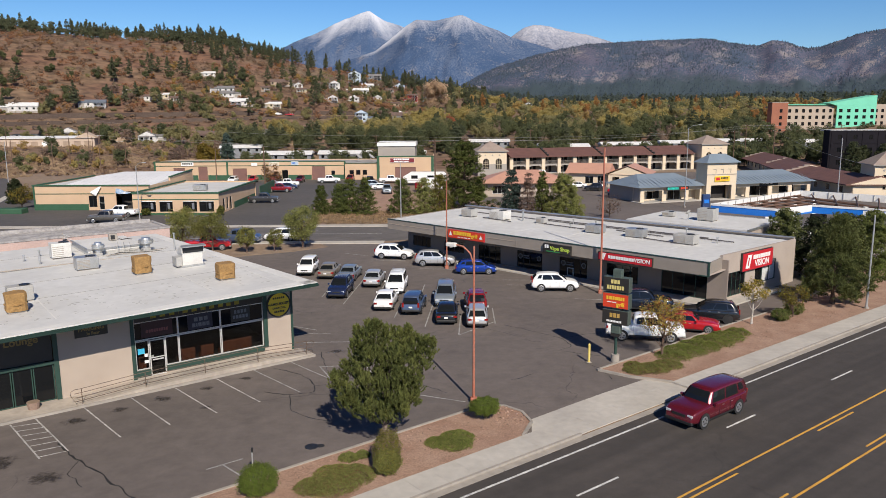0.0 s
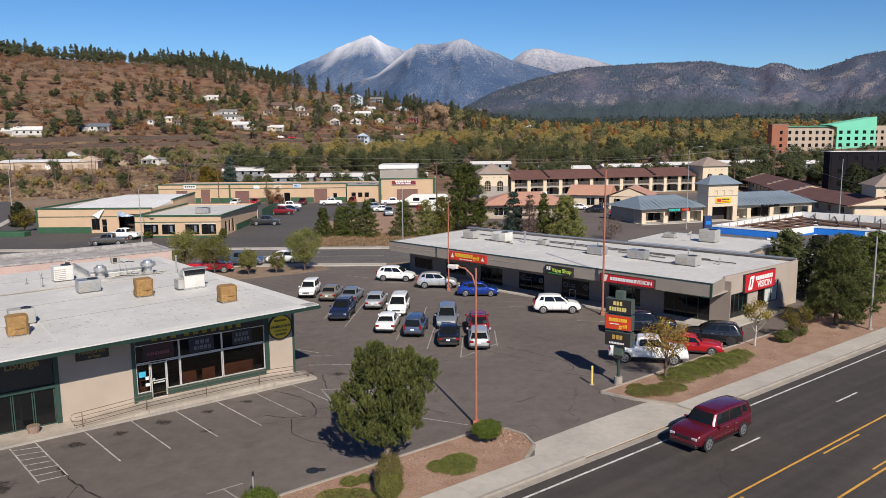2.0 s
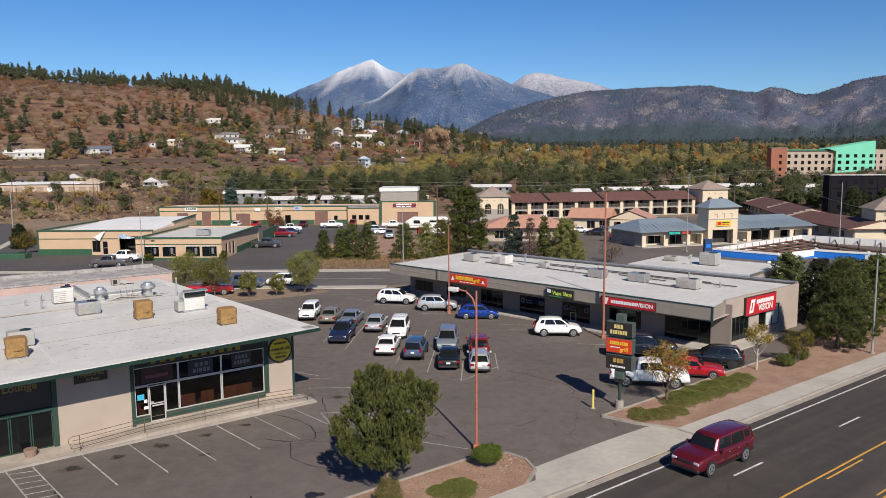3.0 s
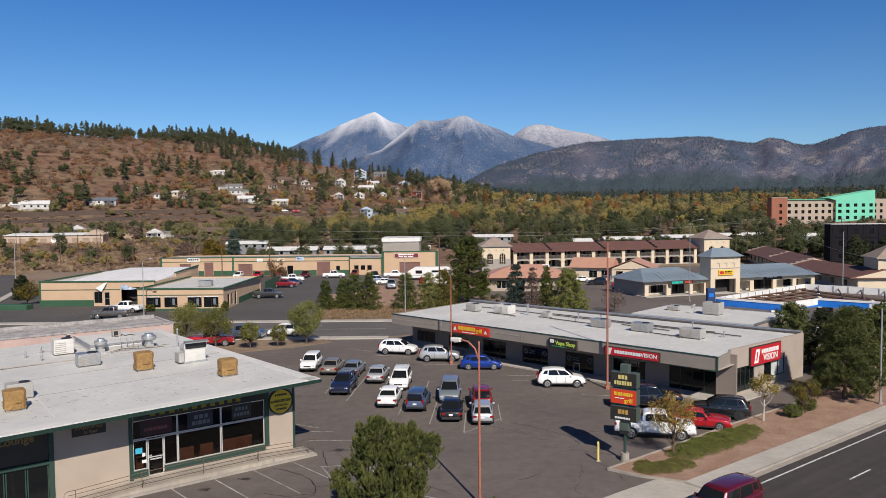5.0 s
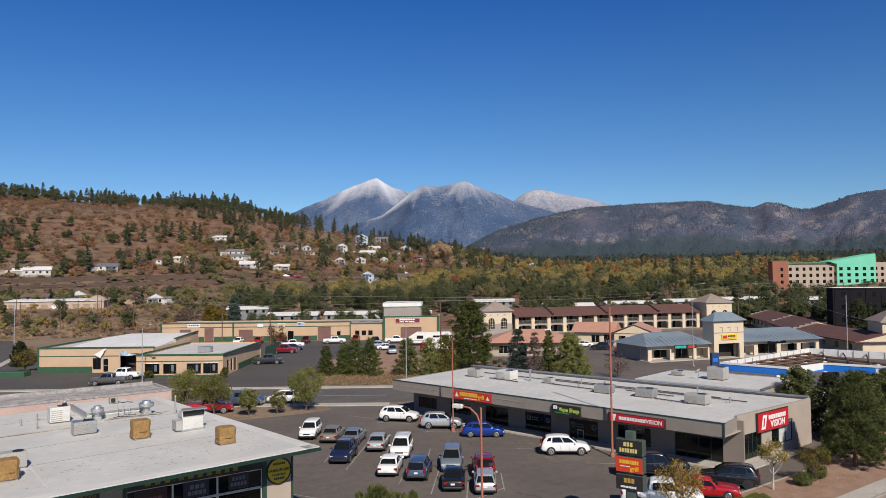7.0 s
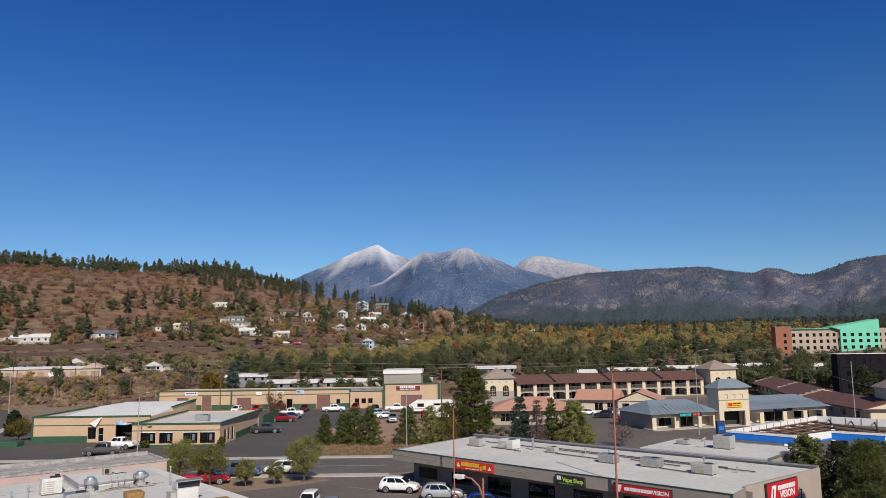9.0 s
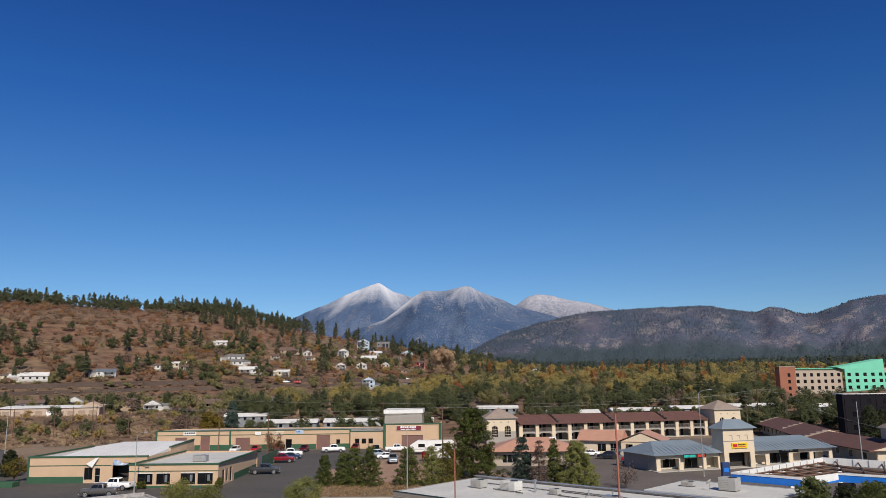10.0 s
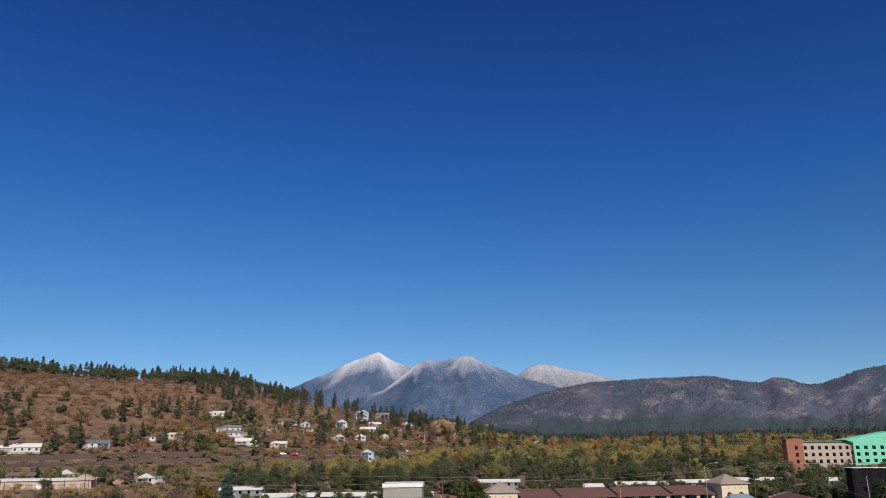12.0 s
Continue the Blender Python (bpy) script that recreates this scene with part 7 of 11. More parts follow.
part("roof", B().add([(-0.5, -0.6, 8.2), (41.5, -0.6, 8.2), (41.5, 12.5, 8.9), (-0.5, 12.5, 8.9), (-0.5, -0.6, 8.0), (41.5, -0.6, 8.0)], [(0, 1, 2, 3), (4, 5, 1, 0)]), M_WHITE, tl)
part("gable", B().add([(33, -0.7, 8.2), (42, -0.7, 8.2), (37.5, -0.7, 10.4), (37.5, 8, 10.4), (33, 8, 8.2), (42, 8, 8.2)], [(0, 1, 2), (0, 2, 3, 4), (1, 5, 3, 2)]), M_STORAGE, tl)

# ---- houses on the slope and in the valley ----
H_WALLS = [mat("white_house_siding", (0.62, 0.60, 0.57), rnd=0.08, rough=0.8), mat("pale_blue_siding", (0.46, 0.54, 0.62), rough=0.8), mat("cream_house_siding", (0.62, 0.52, 0.36), rough=0.8), mat("grey_house_siding", (0.24, 0.25, 0.26), rough=0.8), mat("barn_red_siding", (0.34, 0.045, 0.035), rough=0.8), mat("tan_house_siding", (0.40, 0.29, 0.20), rough=0.8)]
H_ROOFS = [mat("grey_shingle", (0.20, 0.19, 0.185), (0.15, 0.145, 0.14), rough=0.9), mat("brown_shingle", (0.15, 0.10, 0.08), (0.12, 0.08, 0.065), rough=0.9), mat("white_metal_sheet", (0.68, 0.67, 0.65), (0.6, 0.59, 0.57), rough=0.6), mat("slate_blue_shingle", (0.13, 0.15, 0.18), (0.10, 0.12, 0.15), rough=0.9)]
NAMES = ["white", "pale blue", "cream", "dark grey", "barn-red", "tan"]
RN = ["grey shingle", "brown shingle", "white metal", "slate-blue"]


def gable_roof(w, d, z, rise, over, side_on):
    """A closed gable roof with a thin edge; its ridge runs along x when side_on."""
    a, b = w / 2 + over, d / 2 + over
    if side_on:
        v = [(-a, -b, z), (a, -b, z), (a, 0, z + rise), (-a, 0, z + rise), (a, b, z), (-a, b, z)]
        f = [(0, 1, 2, 3), (3, 2, 4, 5), (0, 3, 5), (1, 4, 2), (5, 4, 1, 0)]
    else:
        v = [(-a, -b, z), (0, -b, z + rise), (a, -b, z), (-a, b, z), (0, b, z + rise), (a, b, z)]
        f = [(0, 1, 4, 3), (1, 2, 5, 4), (0, 3, 5, 2), (3, 4, 5), (0, 2, 1)]
    return B().add(v, f)


def house(x, y, w, wall, roof, turn=0.0, high=1, gable=False):
    """A small timber house: walls with windows, roof, a lower wing, a porch or deck, a chimney."""
    w *= 0.76
    r_ = random.Random(int(x * 7 + y))
    z = float(ground_z(x, y)) - 0.8
    e = thing("house", pose(x, y, z, 0, 0, turn), "small %s house with a %s roof" % (NAMES[wall], RN[roof]), "house", "houses on the slope")
    d, h = w * 0.62, 2.7 * high + 1.0
    nw = max(2, int(w / 3.4))
    hs = [(w * (k + 0.3) / nw, w * (k + 0.3) / nw + 1.1, 2.0 + 2.7 * r, 3.2 + 2.7 * r) for k in range(nw) for r in range(high)]
    part("wall", wall_box(B(), w, 0, h, 0.2, hs).box(0, 0.2, 0, 0.2, d, h).box(w - 0.2, 0.2, 0, w, d, h).box(0.2, d - 0.2, 0, w - 0.2, d, h), H_WALLS[wall], e).matrix_basis = pose(-w / 2, -d / 2, 0)
    part("footing", B().box(-w / 2 - 0.05, -d / 2 - 0.06, 0, w / 2 + 0.05, -d / 2 - 0.004, 1.1), M_CONC_D, e)
    for a, b, c, f in hs:
        part("window", B().box(a - w / 2, -d / 2 + 0.08, c, b - w / 2, -d / 2 + 0.12, f), M_GLASS, e)
    rise = d * (0.46 if gable else 0.27)
    part("roof", gable_roof(w, d, h, rise, 0.5, not gable), H_ROOFS[roof], e)
    if gable:
        part("gable", B().add([(-w / 2, -d / 2 - 0.52, h), (w / 2, -d / 2 - 0.52, h), (0, -d / 2 - 0.52, h + rise * 0.88), (-w / 2, -d / 2 - 0.505, h), (w / 2, -d / 2 - 0.505, h), (0, -d / 2 - 0.505, h + rise * 0.88)], [(0, 1, 2), (5, 4, 3)]), H_WALLS[wall], e)
    s_ = r_.choice((-1, 1))
    if w > 7 and r_.random() < 0.75:
        ww, wd, wh = w * r_.uniform(0.35, 0.55), d * 0.8, min(h, 3.4)
        wing = part("wing", B().box(-ww / 2, -wd / 2, 0, ww / 2, wd / 2, wh), H_WALLS[wall], e)
        wing.matrix_basis = pose(s_ * (w / 2 + ww / 2), d * 0.12, 0)
        part("wing_roof", gable_roof(ww, wd, wh, wd * 0.25, 0.35, True), H_ROOFS[roof], wing)
        part("garage_door", B().box(-ww * 0.32, -wd / 2 - 0.05, 0.9, ww * 0.32, -wd / 2 - 0.004, 2.9), M_CREAM_D, wing)
    if high > 1 or r_.random() < 0.5:
        zz = h - 2.4 if high > 1 else 1.0
        x0, x1 = (-w * 0.45, w * 0.1) if s_ > 0 else (-w * 0.1, w * 0.45)
        dk_ = part("deck", B().box(x0, -d / 2 - 2.0, zz, x1, -d / 2 - 0.065, zz + 0.18), M_WOODPOLE, e)
        for q in (x0 + 0.1, (x0 + x1) / 2, x1 - 0.1):
            part("post", B().box(q - 0.07, -d / 2 - 1.95, 0, q + 0.07, -d / 2 - 1.8, zz + 2.3), M_WHITE, dk_)
        part("railing", B().box(x0, -d / 2 - 1.96, zz + 0.95, x1, -d / 2 - 1.9, zz + 1.05), M_WHITE, dk_)
        part("porch_roof", B().add([(x0 - 0.2, -d / 2 - 2.3, zz + 2.3), (x1 + 0.2, -d / 2 - 2.3, zz + 2.3), (x1 + 0.2, -d / 2 - 0.56, zz + 2.6), (x0 - 0.2, -d / 2 - 0.56, zz + 2.6), (x0 - 0.2, -d / 2 - 2.3, zz + 2.15), (x1 + 0.2, -d / 2 - 2.3, zz + 2.15)], [(0, 1, 2, 3), (4, 5, 1, 0)]), H_ROOFS[roof], dk_)
    if r_.random() < 0.5:
        part("chimney", B().box(w * 0.18, d * 0.1, h - 0.2, w * 0.18 + 0.6, d * 0.1 + 0.6, h + rise + 0.7), M_BRICK, e)
    return e


house(-216, 474, 15, 0, 3, 20, 1, False)
house(-245, 445, 19, 0, 2, 24, 1, False)
house(-258, 442, 10, 2, 1, 24, 1, False)
house(-214, 518, 8, 0, 0, 20, 1, True)
house(-194, 509, 12, 0, 1, 15, 1, False)
house(-157, 554, 15, 0, 0, 15, 1, False)
house(-153, 538, 15, 0, 0, 10, 1, False)
house(-138, 518, 16, 0, 2, 12, 1, False)
house(-115, 522, 11, 2, 2, 10, 1, False)
house(-184, 606, 11, 0, 2, 15, 1, False)
house(-128, 605, 20, 5, 1, 10, 1, False)
house(-114, 605, 9, 0, 0, 10, 1, True)
house(-89, 630, 12, 0, 0, 10, 2, True)
house(-84, 732, 16, 1, 0, 8, 3, True)
house(-69, 786, 17, 3, 0, 5, 2, False)
house(-82, 570, 10, 0, 1, 8, 1, True)
house(-68, 584, 11, 0, 2, 8, 1, True)
house(-68, 638, 16, 0, 2, 8, 1, False)
house(-41, 737, 13, 1, 0, 5, 1, True)
house(-25, 643, 11, 4, 1, 5, 2, False)
house(-53, 495, 11, 1, 3, 5, 2, True)
house(-26, 490, 17, 3, 1, 4, 2, False)
house(-5, 480, 11, 0, 0, 0, 1, True)
house(18, 900, 14, 0, 0, 0, 2, False)
house(-37, 593, 9, 5, 1, 4, 1, False)
house(93, 820, 12, 0, 0, -4, 2, True)
house(-14, 660, 9, 1, 1, 0, 1, True)
house(-47, 682, 9, 0, 1, 6, 1, False)
house(-180, 512, 8, 5, 1, 15, 1, False)
house(-133, 574, 9, 5, 1, 10, 1, False)
house(-143, 366, 11, 0, 0, 15, 1, True)
house(-156, 368, 13, 5, 1, 18, 1, False)
house(-118, 382, 14, 5, 1, 15, 1, False)
house(-205, 372, 14, 3, 1, 20, 1, False)
house(-192, 388, 12, 0, 0, 20, 1, True)
house(-90, 400, 13, 0, 0, 10, 1, False)
house(-68, 690, 14, 0, 2, 8, 1, False)
house(15, 763, 12, 5, 1, 0, 1, False)
house(-99, 642, 10, 0, 0, 10, 1, True)
house(-108, 585, 10, 2, 1, 10, 1, False)
house(-52, 612, 9, 0, 0, 6, 1, True)
house(-186, 520, 10, 2, 2, 15, 1, False)
# long low homes seen between the trees behind the workshops and the motel
for x, y, w, t in ((-54, 262, 17, 2), (-34, 264, 18, 0), (-14, 262, 16, 0), (48, 300, 20, 4), (74, 306, 20, 4), (98, 310, 18, 4), (122, 312, 22, 2), (150, 300, 20, -4), (20, 330, 18, 0), (-80, 300, 16, 5)):
    z = float(ground_z(x, y))
    e = thing("mobile_home", pose(x, y, z, 0, 0, t), "long low mobile home with a white roof among trees", "house", "mobile homes")
    nk = int(w / 3)
    hs = [(w * (k + 0.3) / nk, w * (k + 0.3) / nk + 1.0, 2.7, 3.7) for k in range(nk)]
    part("wall", wall_box(B(), w, 0, 4.4, 0.2, hs).box(0, 0.2, 0, 0.2, 6, 4.4).box(w - 0.2, 0.2, 0, w, 6, 4.4), H_WALLS[3], e).matrix_basis = pose(-w / 2, -3, 0)
    for a, b, c, d in hs:
        part("window", B().box(a - w / 2, -2.92, c, b - w / 2, -2.88, d), M_GLASS, e)
    part("roof", B().add([(-w / 2 - 0.4, -3.5, 4.3), (w / 2 + 0.4, -3.5, 4.3), (w / 2 + 0.4, 0, 5.3), (-w / 2 - 0.4, 0, 5.3), (w / 2 + 0.4, 3.5, 4.3), (-w / 2 - 0.4, 3.5, 4.3), (-w / 2 - 0.4, -3.5, 4.0), (w / 2 + 0.4, -3.5, 4.0)], [(0, 1, 2, 3), (3, 2, 4, 5), (6, 7, 1, 0), (0, 3, 5), (1, 4, 2)]), H_ROOFS[2], e)

# ---- railway bank at the foot of the hill ----
M_BALLAST = mat("dark_ballast", (0.060, 0.040, 0.032), (0.085, 0.060, 0.046), scale=0.05, fine=1.5, rough=0.95, vary=0.25)
rl = thing("railway_bank", label="dark railway embankment with rails at the hill's foot", category="railway", kind="structure")
line_pts = [(-330, 360), (-239, 411), (-212, 429), (-178, 450), (-141, 470), (-97, 494), (-40, 520), (20, 545)]
for off, w, h, mt, nm in ((0, 4, 1.3, M_BALLAST, "embankment"), (15, 3, 2.2, M_BALLAST, "embankment")):
    g = B()
    prev = None
    for i, (x, y) in enumerate(line_pts):
        x2, y2 = line_pts[min(i + 1, len(line_pts) - 1)]
        x1, y1 = line_pts[max(i - 1, 0)]
        q = math.hypot(x2 - x1, y2 - y1)
        nx, ny = -(y2 - y1) / q, (x2 - x1) / q
        z = float(ground_z(x + nx * off, y + ny * off)) + h
        prof = [(x + nx * (off - w), y + ny * (off - w), z - h - 1.5), (x + nx * (off - w / 2), y + ny * (off - w / 2), z), (x + nx * (off + w / 2), y + ny * (off + w / 2), z), (x + nx * (off + w), y + ny * (off + w), z - h)]
        g.v += prof
        if i:
            o = 4 * i
            g.f += [(o - 4 + k, o + k, o + k + 1, o - 3 + k) for k in range(3)]
    part(nm, g, mt, rl)

# ---- vehicles ----
KINDS = {}
# length, width, belt height, roof height, profile (share of length from the rear, height), cabin ends (rear foot, rear top, front top, front foot)
KINDS["sedan"] = (4.75, 1.80, 0.93, 1.44, ((0, 0.62), (0.012, 0.88), (0.05, 0.97), (0.15, 1.0), (0.28, 1.37), (0.40, 1.44), (0.54, 1.43), (0.60, 1.38), (0.74, 0.99), (0.90, 0.86), (0.975, 0.72), (1, 0.50)), (0.15, 0.28, 0.60, 0.74))
KINDS["suv"] = (4.60, 1.84, 1.12, 1.74, ((0, 0.66), (0.012, 1.00), (0.03, 1.10), (0.09, 1.55), (0.16, 1.64), (0.40, 1.70), (0.56, 1.68), (0.62, 1.60), (0.745, 1.15), (0.88, 1.06), (0.95, 0.96), (0.985, 0.82), (1, 0.58)), (0.03, 0.115, 0.565, 0.745))
KINDS["boxy"] = (4.35, 1.78, 1.05, 1.72, ((0, 0.62), (0.012, 0.95), (0.02, 1.08), (0.05, 1.62), (0.10, 1.70), (0.40, 1.72), (0.58, 1.70), (0.64, 1.64), (0.75, 1.12), (0.90, 1.0), (0.98, 0.80), (1, 0.5)), (0.02, 0.05, 0.64, 0.75))
KINDS["hatch"] = (4.45, 1.76, 0.95, 1.50, ((0, 0.60), (0.012, 0.92), (0.03, 1.0), (0.14, 1.36), (0.25, 1.46), (0.42, 1.50), (0.55, 1.46), (0.62, 1.38), (0.80, 0.97), (0.92, 0.82), (0.98, 0.68), (1, 0.48)), (0.03, 0.14, 0.62, 0.80))
KINDS["van"] = (4.85, 1.90, 1.02, 1.74, ((0, 0.60), (0.012, 0.95), (0.02, 1.04), (0.06, 1.60), (0.12, 1.70), (0.40, 1.75), (0.56, 1.73), (0.64, 1.64), (0.82, 1.08), (0.92, 0.96), (0.98, 0.76), (1, 0.50)), (0.02, 0.06, 0.64, 0.82))
KINDS["coupe"] = (4.9, 1.90, 0.92, 1.40, ((0, 0.60), (0.012, 0.90), (0.04, 0.99), (0.12, 0.99), (0.30, 1.33), (0.42, 1.40), (0.50, 1.39), (0.56, 1.33), (0.68, 0.98), (0.90, 0.88), (0.98, 0.74), (1, 0.48)), (0.12, 0.30, 0.56, 0.68))
KINDS["fullsize"] = (5.5, 2.0, 1.16, 1.90, ((0, 0.68), (0.010, 1.06), (0.018, 1.20), (0.045, 1.78), (0.09, 1.86), (0.40, 1.90), (0.58, 1.88), (0.63, 1.82), (0.715, 1.26), (0.93, 1.14), (0.985, 0.96), (1, 0.58)), (0.018, 0.045, 0.63, 0.715))
KINDS["pickup"] = (5.85, 2.02, 1.28, 1.98, ((0, 0.78), (0.008, 1.26), (0.02, 1.31), (0.33, 1.31), (0.345, 1.35), (0.365, 1.86), (0.42, 1.96), (0.55, 1.98), (0.63, 1.92), (0.73, 1.34), (0.95, 1.24), (0.992, 1.04), (1, 0.66)), (0.345, 0.362, 0.63, 0.72))


def car(kind, m, body, label, category="car", rack=False, dark_roof=None, plate=True, name=None):
    L, W, belt, top, prof, (c0, c1, c2, c3) = KINDS[kind]
    e = thing(name or {"pickup": "pickup_truck", "van": "minivan"}.get(kind, "car"), m, label, category)
    hw = W / 2
    lift = {"pickup": 0.22, "suv": 0.10, "boxy": 0.10, "fullsize": 0.14}.get(kind, 0.0)
    deck = [p for p in prof if p[0] <= c0 + 1e-6 or p[0] >= c3 - 1e-6]
    dx, dz = [p[0] for p in deck], [p[1] for p in deck]
    st = list(prof)

    # lower body: rounded nose and tail, a shoulder line, a gently domed bonnet and boot
    v, f = [], []
    S = np.array([0.0, 0.004, 0.014, 0.035, 0.07, 0.13, 0.2, 0.3, 0.4, 0.5, 0.6, 0.68, 0.74, 0.80, 0.86, 0.91, 0.95, 0.975, 0.99, 0.997, 1.0])
    for q in S:
        end = abs(2 * q - 1)
        w = hw * (1 - 0.13 * end ** 7 - 0.09 * end ** 34)
        zt = float(np.interp(q, dx, dz))
        if c0 < q < c3:
            zt = max(zt, belt)
        zb = 0.21 + lift + 0.10 * end ** 10
        sh = max(min(belt - 0.06, zt - 0.09), zb + 0.12)
        x = (q - 0.5) * L
        half = [(0.80 * w, zb), (0.945 * w, zb + 0.05), (0.985 * w, zb + (sh - zb) * 0.30), (w, zb + (sh - zb) * 0.62), (0.985 * w, sh), (0.945 * w, sh + (zt - sh) * 0.62), (0.83 * w, zt - 0.012), (0.45 * w, zt + 0.018)]
        v += [(x, y, z) for y, z in half] + [(x, -y, z) for y, z in reversed(half)]
    n = 16
    for i in range(len(S) - 1):
        for j in range(n):
            a, b = i * n + j, i * n + (j + 1) % n
            f.append((a, b, b + n, a + n))
    f += [tuple(range(n - 1, -1, -1)), tuple(range((len(S) - 1) * n, len(S) * n))]
    part("body", B().add(v, f), body, e, smooth=True)

    # cabin: a tapered shell with a domed roof; t runs from tail to windscreen, h from belt to roof
    def cabin(t, h, out=0.0):
        lo, hi = (c0 + (c3 - c0) * t - 0.5) * L, (c1 + (c2 - c1) * t - 0.5) * L
        bow = 0.05 * math.sin(math.pi * h)
        x = lo + (hi - lo) * h + (bow * (2 * t - 1) * 1.2)
        y = hw * (0.915 - 0.19 * h ** 1.25) * (1 - 0.06 * abs(2 * t - 1) ** 3) + out
        z = belt - 0.03 + (top - 0.06 * (1.15 * t - 0.62) ** 2 * 4 - belt + 0.03) * h
        return x, y, z

    ts, hsv = np.linspace(0, 1, 9), (0.0, 0.35, 0.7, 0.9, 1.0)
    v, f = [], []
    for t in ts:
        half = [cabin(t, h) for h in hsv]
        x, y, z = half[-1]
        half += [(x, y * 0.93, z + 0.028), (x, y * 0.62, z + 0.050), (x, y * 0.25, z + 0.058)]
        v += half + [(a, -b, c) for a, b, c in reversed(half)]
    n = 16
    for i in range(len(ts) - 1):
        f += [(i * n + j, i * n + j + 1, (i + 1) * n + j + 1, (i + 1) * n + j) for j in range(n - 1)]
    f += [tuple(range(n - 1, -1, -1)), tuple(range(8 * n, 9 * n))]
    part("cabin", B().add(v, f), body, e, smooth=True)

    def pane(name, cells):
        """A curved sheet of glass over a grid of places."""
        r, c = len(cells), len(cells[0])
        g = B().add([p for row in cells for p in row], [(a * c + b, a * c + b + 1, (a + 1) * c + b + 1, (a + 1) * c + b) for a in range(r - 1) for b in range(c - 1)])
        return part(name, g, M_CARGLASS, e)

    three = kind in ("van", "suv", "boxy", "fullsize", "hatch")
    cuts = ((0.09, 0.24), (0.275, 0.60), (0.625, 0.93)) if three else ((0.08, 0.46), (0.49, 0.92))
    if kind in ("coupe", "pickup"):
        cuts = ((0.10, 0.42), (0.45, 0.92))
    for side in (1, -1):
        for a, b in cuts:
            rows = [[cabin(t, h, 0.010) for t in np.linspace(a + (0.03 * h if a < 0.2 else 0), b, 4)] for h in ((0.34, 0.6, 0.88) if three and a < 0.2 and kind != "van" else (0.16, 0.5, 0.88))]
            pane("side_window", [[(x, side * y, z) for x, y, z in r] for r in rows])
    for nm, t, k in (("windscreen", 1.0, 0.018), ("rear_window", 0.0, -0.018)):
        cells = []
        for h in (0.06, 0.5, 0.94):
            x, y, z = cabin(t, h)
            cells.append([(x + k + (0.05 if t else -0.03) * (1 - g * g), g * y * 0.90, z + 0.012) for g in (-1, -0.5, 0, 0.5, 1)])
        pane(nm, cells)
    mid = c0 + (c3 - c0) * 0.5
    # wheels
    R = 0.43 if kind in ("pickup", "fullsize") else (0.38 if kind in ("suv", "boxy") else 0.34)
    x0, x1 = -L * 0.30, L * 0.315
    for x in (x0, x1):
        for side in (1, -1):
            y = side * (hw - 0.012)
            t = part("wheel", B().tube((x, y - side * 0.20, R), (x, y + side * 0.025, R), R, n=18), M_TYRE, e)
            rim = B().tube((x, y + side * 0.026, R), (x, y + side * 0.034, R), R * 0.70, R * 0.66, n=14)
            part("rim", rim, M_RIM if body is not M_BLACKCAR else M_BLACK, t)
            for q in range(5):
                a = q * 1.2566 + 0.3
                part("spoke_gap", B().tube((x + R * 0.36 * math.cos(a), y + side * 0.030, R + R * 0.36 * math.sin(a)), (x + R * 0.36 * math.cos(a), y + side * 0.0365, R + R * 0.36 * math.sin(a)), R * 0.13, n=6), M_BLACK, t)
            archp = [(x + (R + 0.05) * math.cos(a), side * (hw * 1.0 + 0.004), R + (R + 0.05) * math.sin(a)) for a in np.linspace(-0.25, math.pi + 0.25, 11)]
            inn = [(x + (R - 0.01) * math.cos(a), side * (hw * 1.0 + 0.004), R + (R - 0.01) * math.sin(a)) for a in np.linspace(-0.25, math.pi + 0.25, 11)]
            part("wheel_arch", B().add(archp + inn, [(i, i + 1, i + 12, i + 11) for i in range(10)]), M_BLACK, e)
    # lamps, bumpers, grille, mirrors, plates
    zf, zr = st[-2][1] * 0.93, belt * 0.93
    for side in (1, -1):
        y = side * hw * 0.68
        part("headlamp", B().bev(L / 2 - 0.20, y - 0.19, zf - 0.13, L / 2 - 0.05, y + 0.16, zf + 0.02, 0.03), M_LAMPW, e)
        yy = side * hw * 0.76
        part("tail_lamp", B().bev(-L / 2 - 0.010, yy - (0.09 if kind in ("suv", "boxy", "van", "fullsize") else 0.23), zr - 0.19, -L / 2 + 0.12, yy + 0.08, zr + (0.20 if kind in ("suv", "boxy", "van", "fullsize") else -0.03), 0.02), M_LAMPR, e)
        xm = (c3 - 0.05 - 0.5) * L
        part("mirror", B().bev(xm - 0.1, side * (hw + 0.08) - 0.09, belt + 0.0, xm + 0.06, side * (hw + 0.08) + 0.09, belt + 0.15, 0.03), body, e)
    for side in (1, -1):
        part("sill", B().box(-L * 0.21, side * hw * 0.97 - 0.03, 0.22 + lift, L * 0.225, side * hw * 0.97 + 0.02, 0.31 + lift), M_BLACK, e)
        for s in (mid, mid - 0.19 if kind != "coupe" else mid - 0.16, mid + 0.19):
            part("door_seam", B().box((s - 0.5) * L - 0.008, side * (hw + 0.001) - 0.004, 0.36 + lift, (s - 0.5) * L + 0.008, side * (hw + 0.001) + 0.004, belt - 0.06), M_BLACK, e)
    part("grille", B().box(L / 2 - 0.09, -hw * 0.42, zf - 0.16, L / 2 - 0.015, hw * 0.42, zf - 0.02), M_BLACK, e)
    low = B().bev(L / 2 - 0.20, -hw * 0.86, 0.24 + lift, L / 2 + 0.02, hw * 0.86, 0.40 + lift, 0.04)
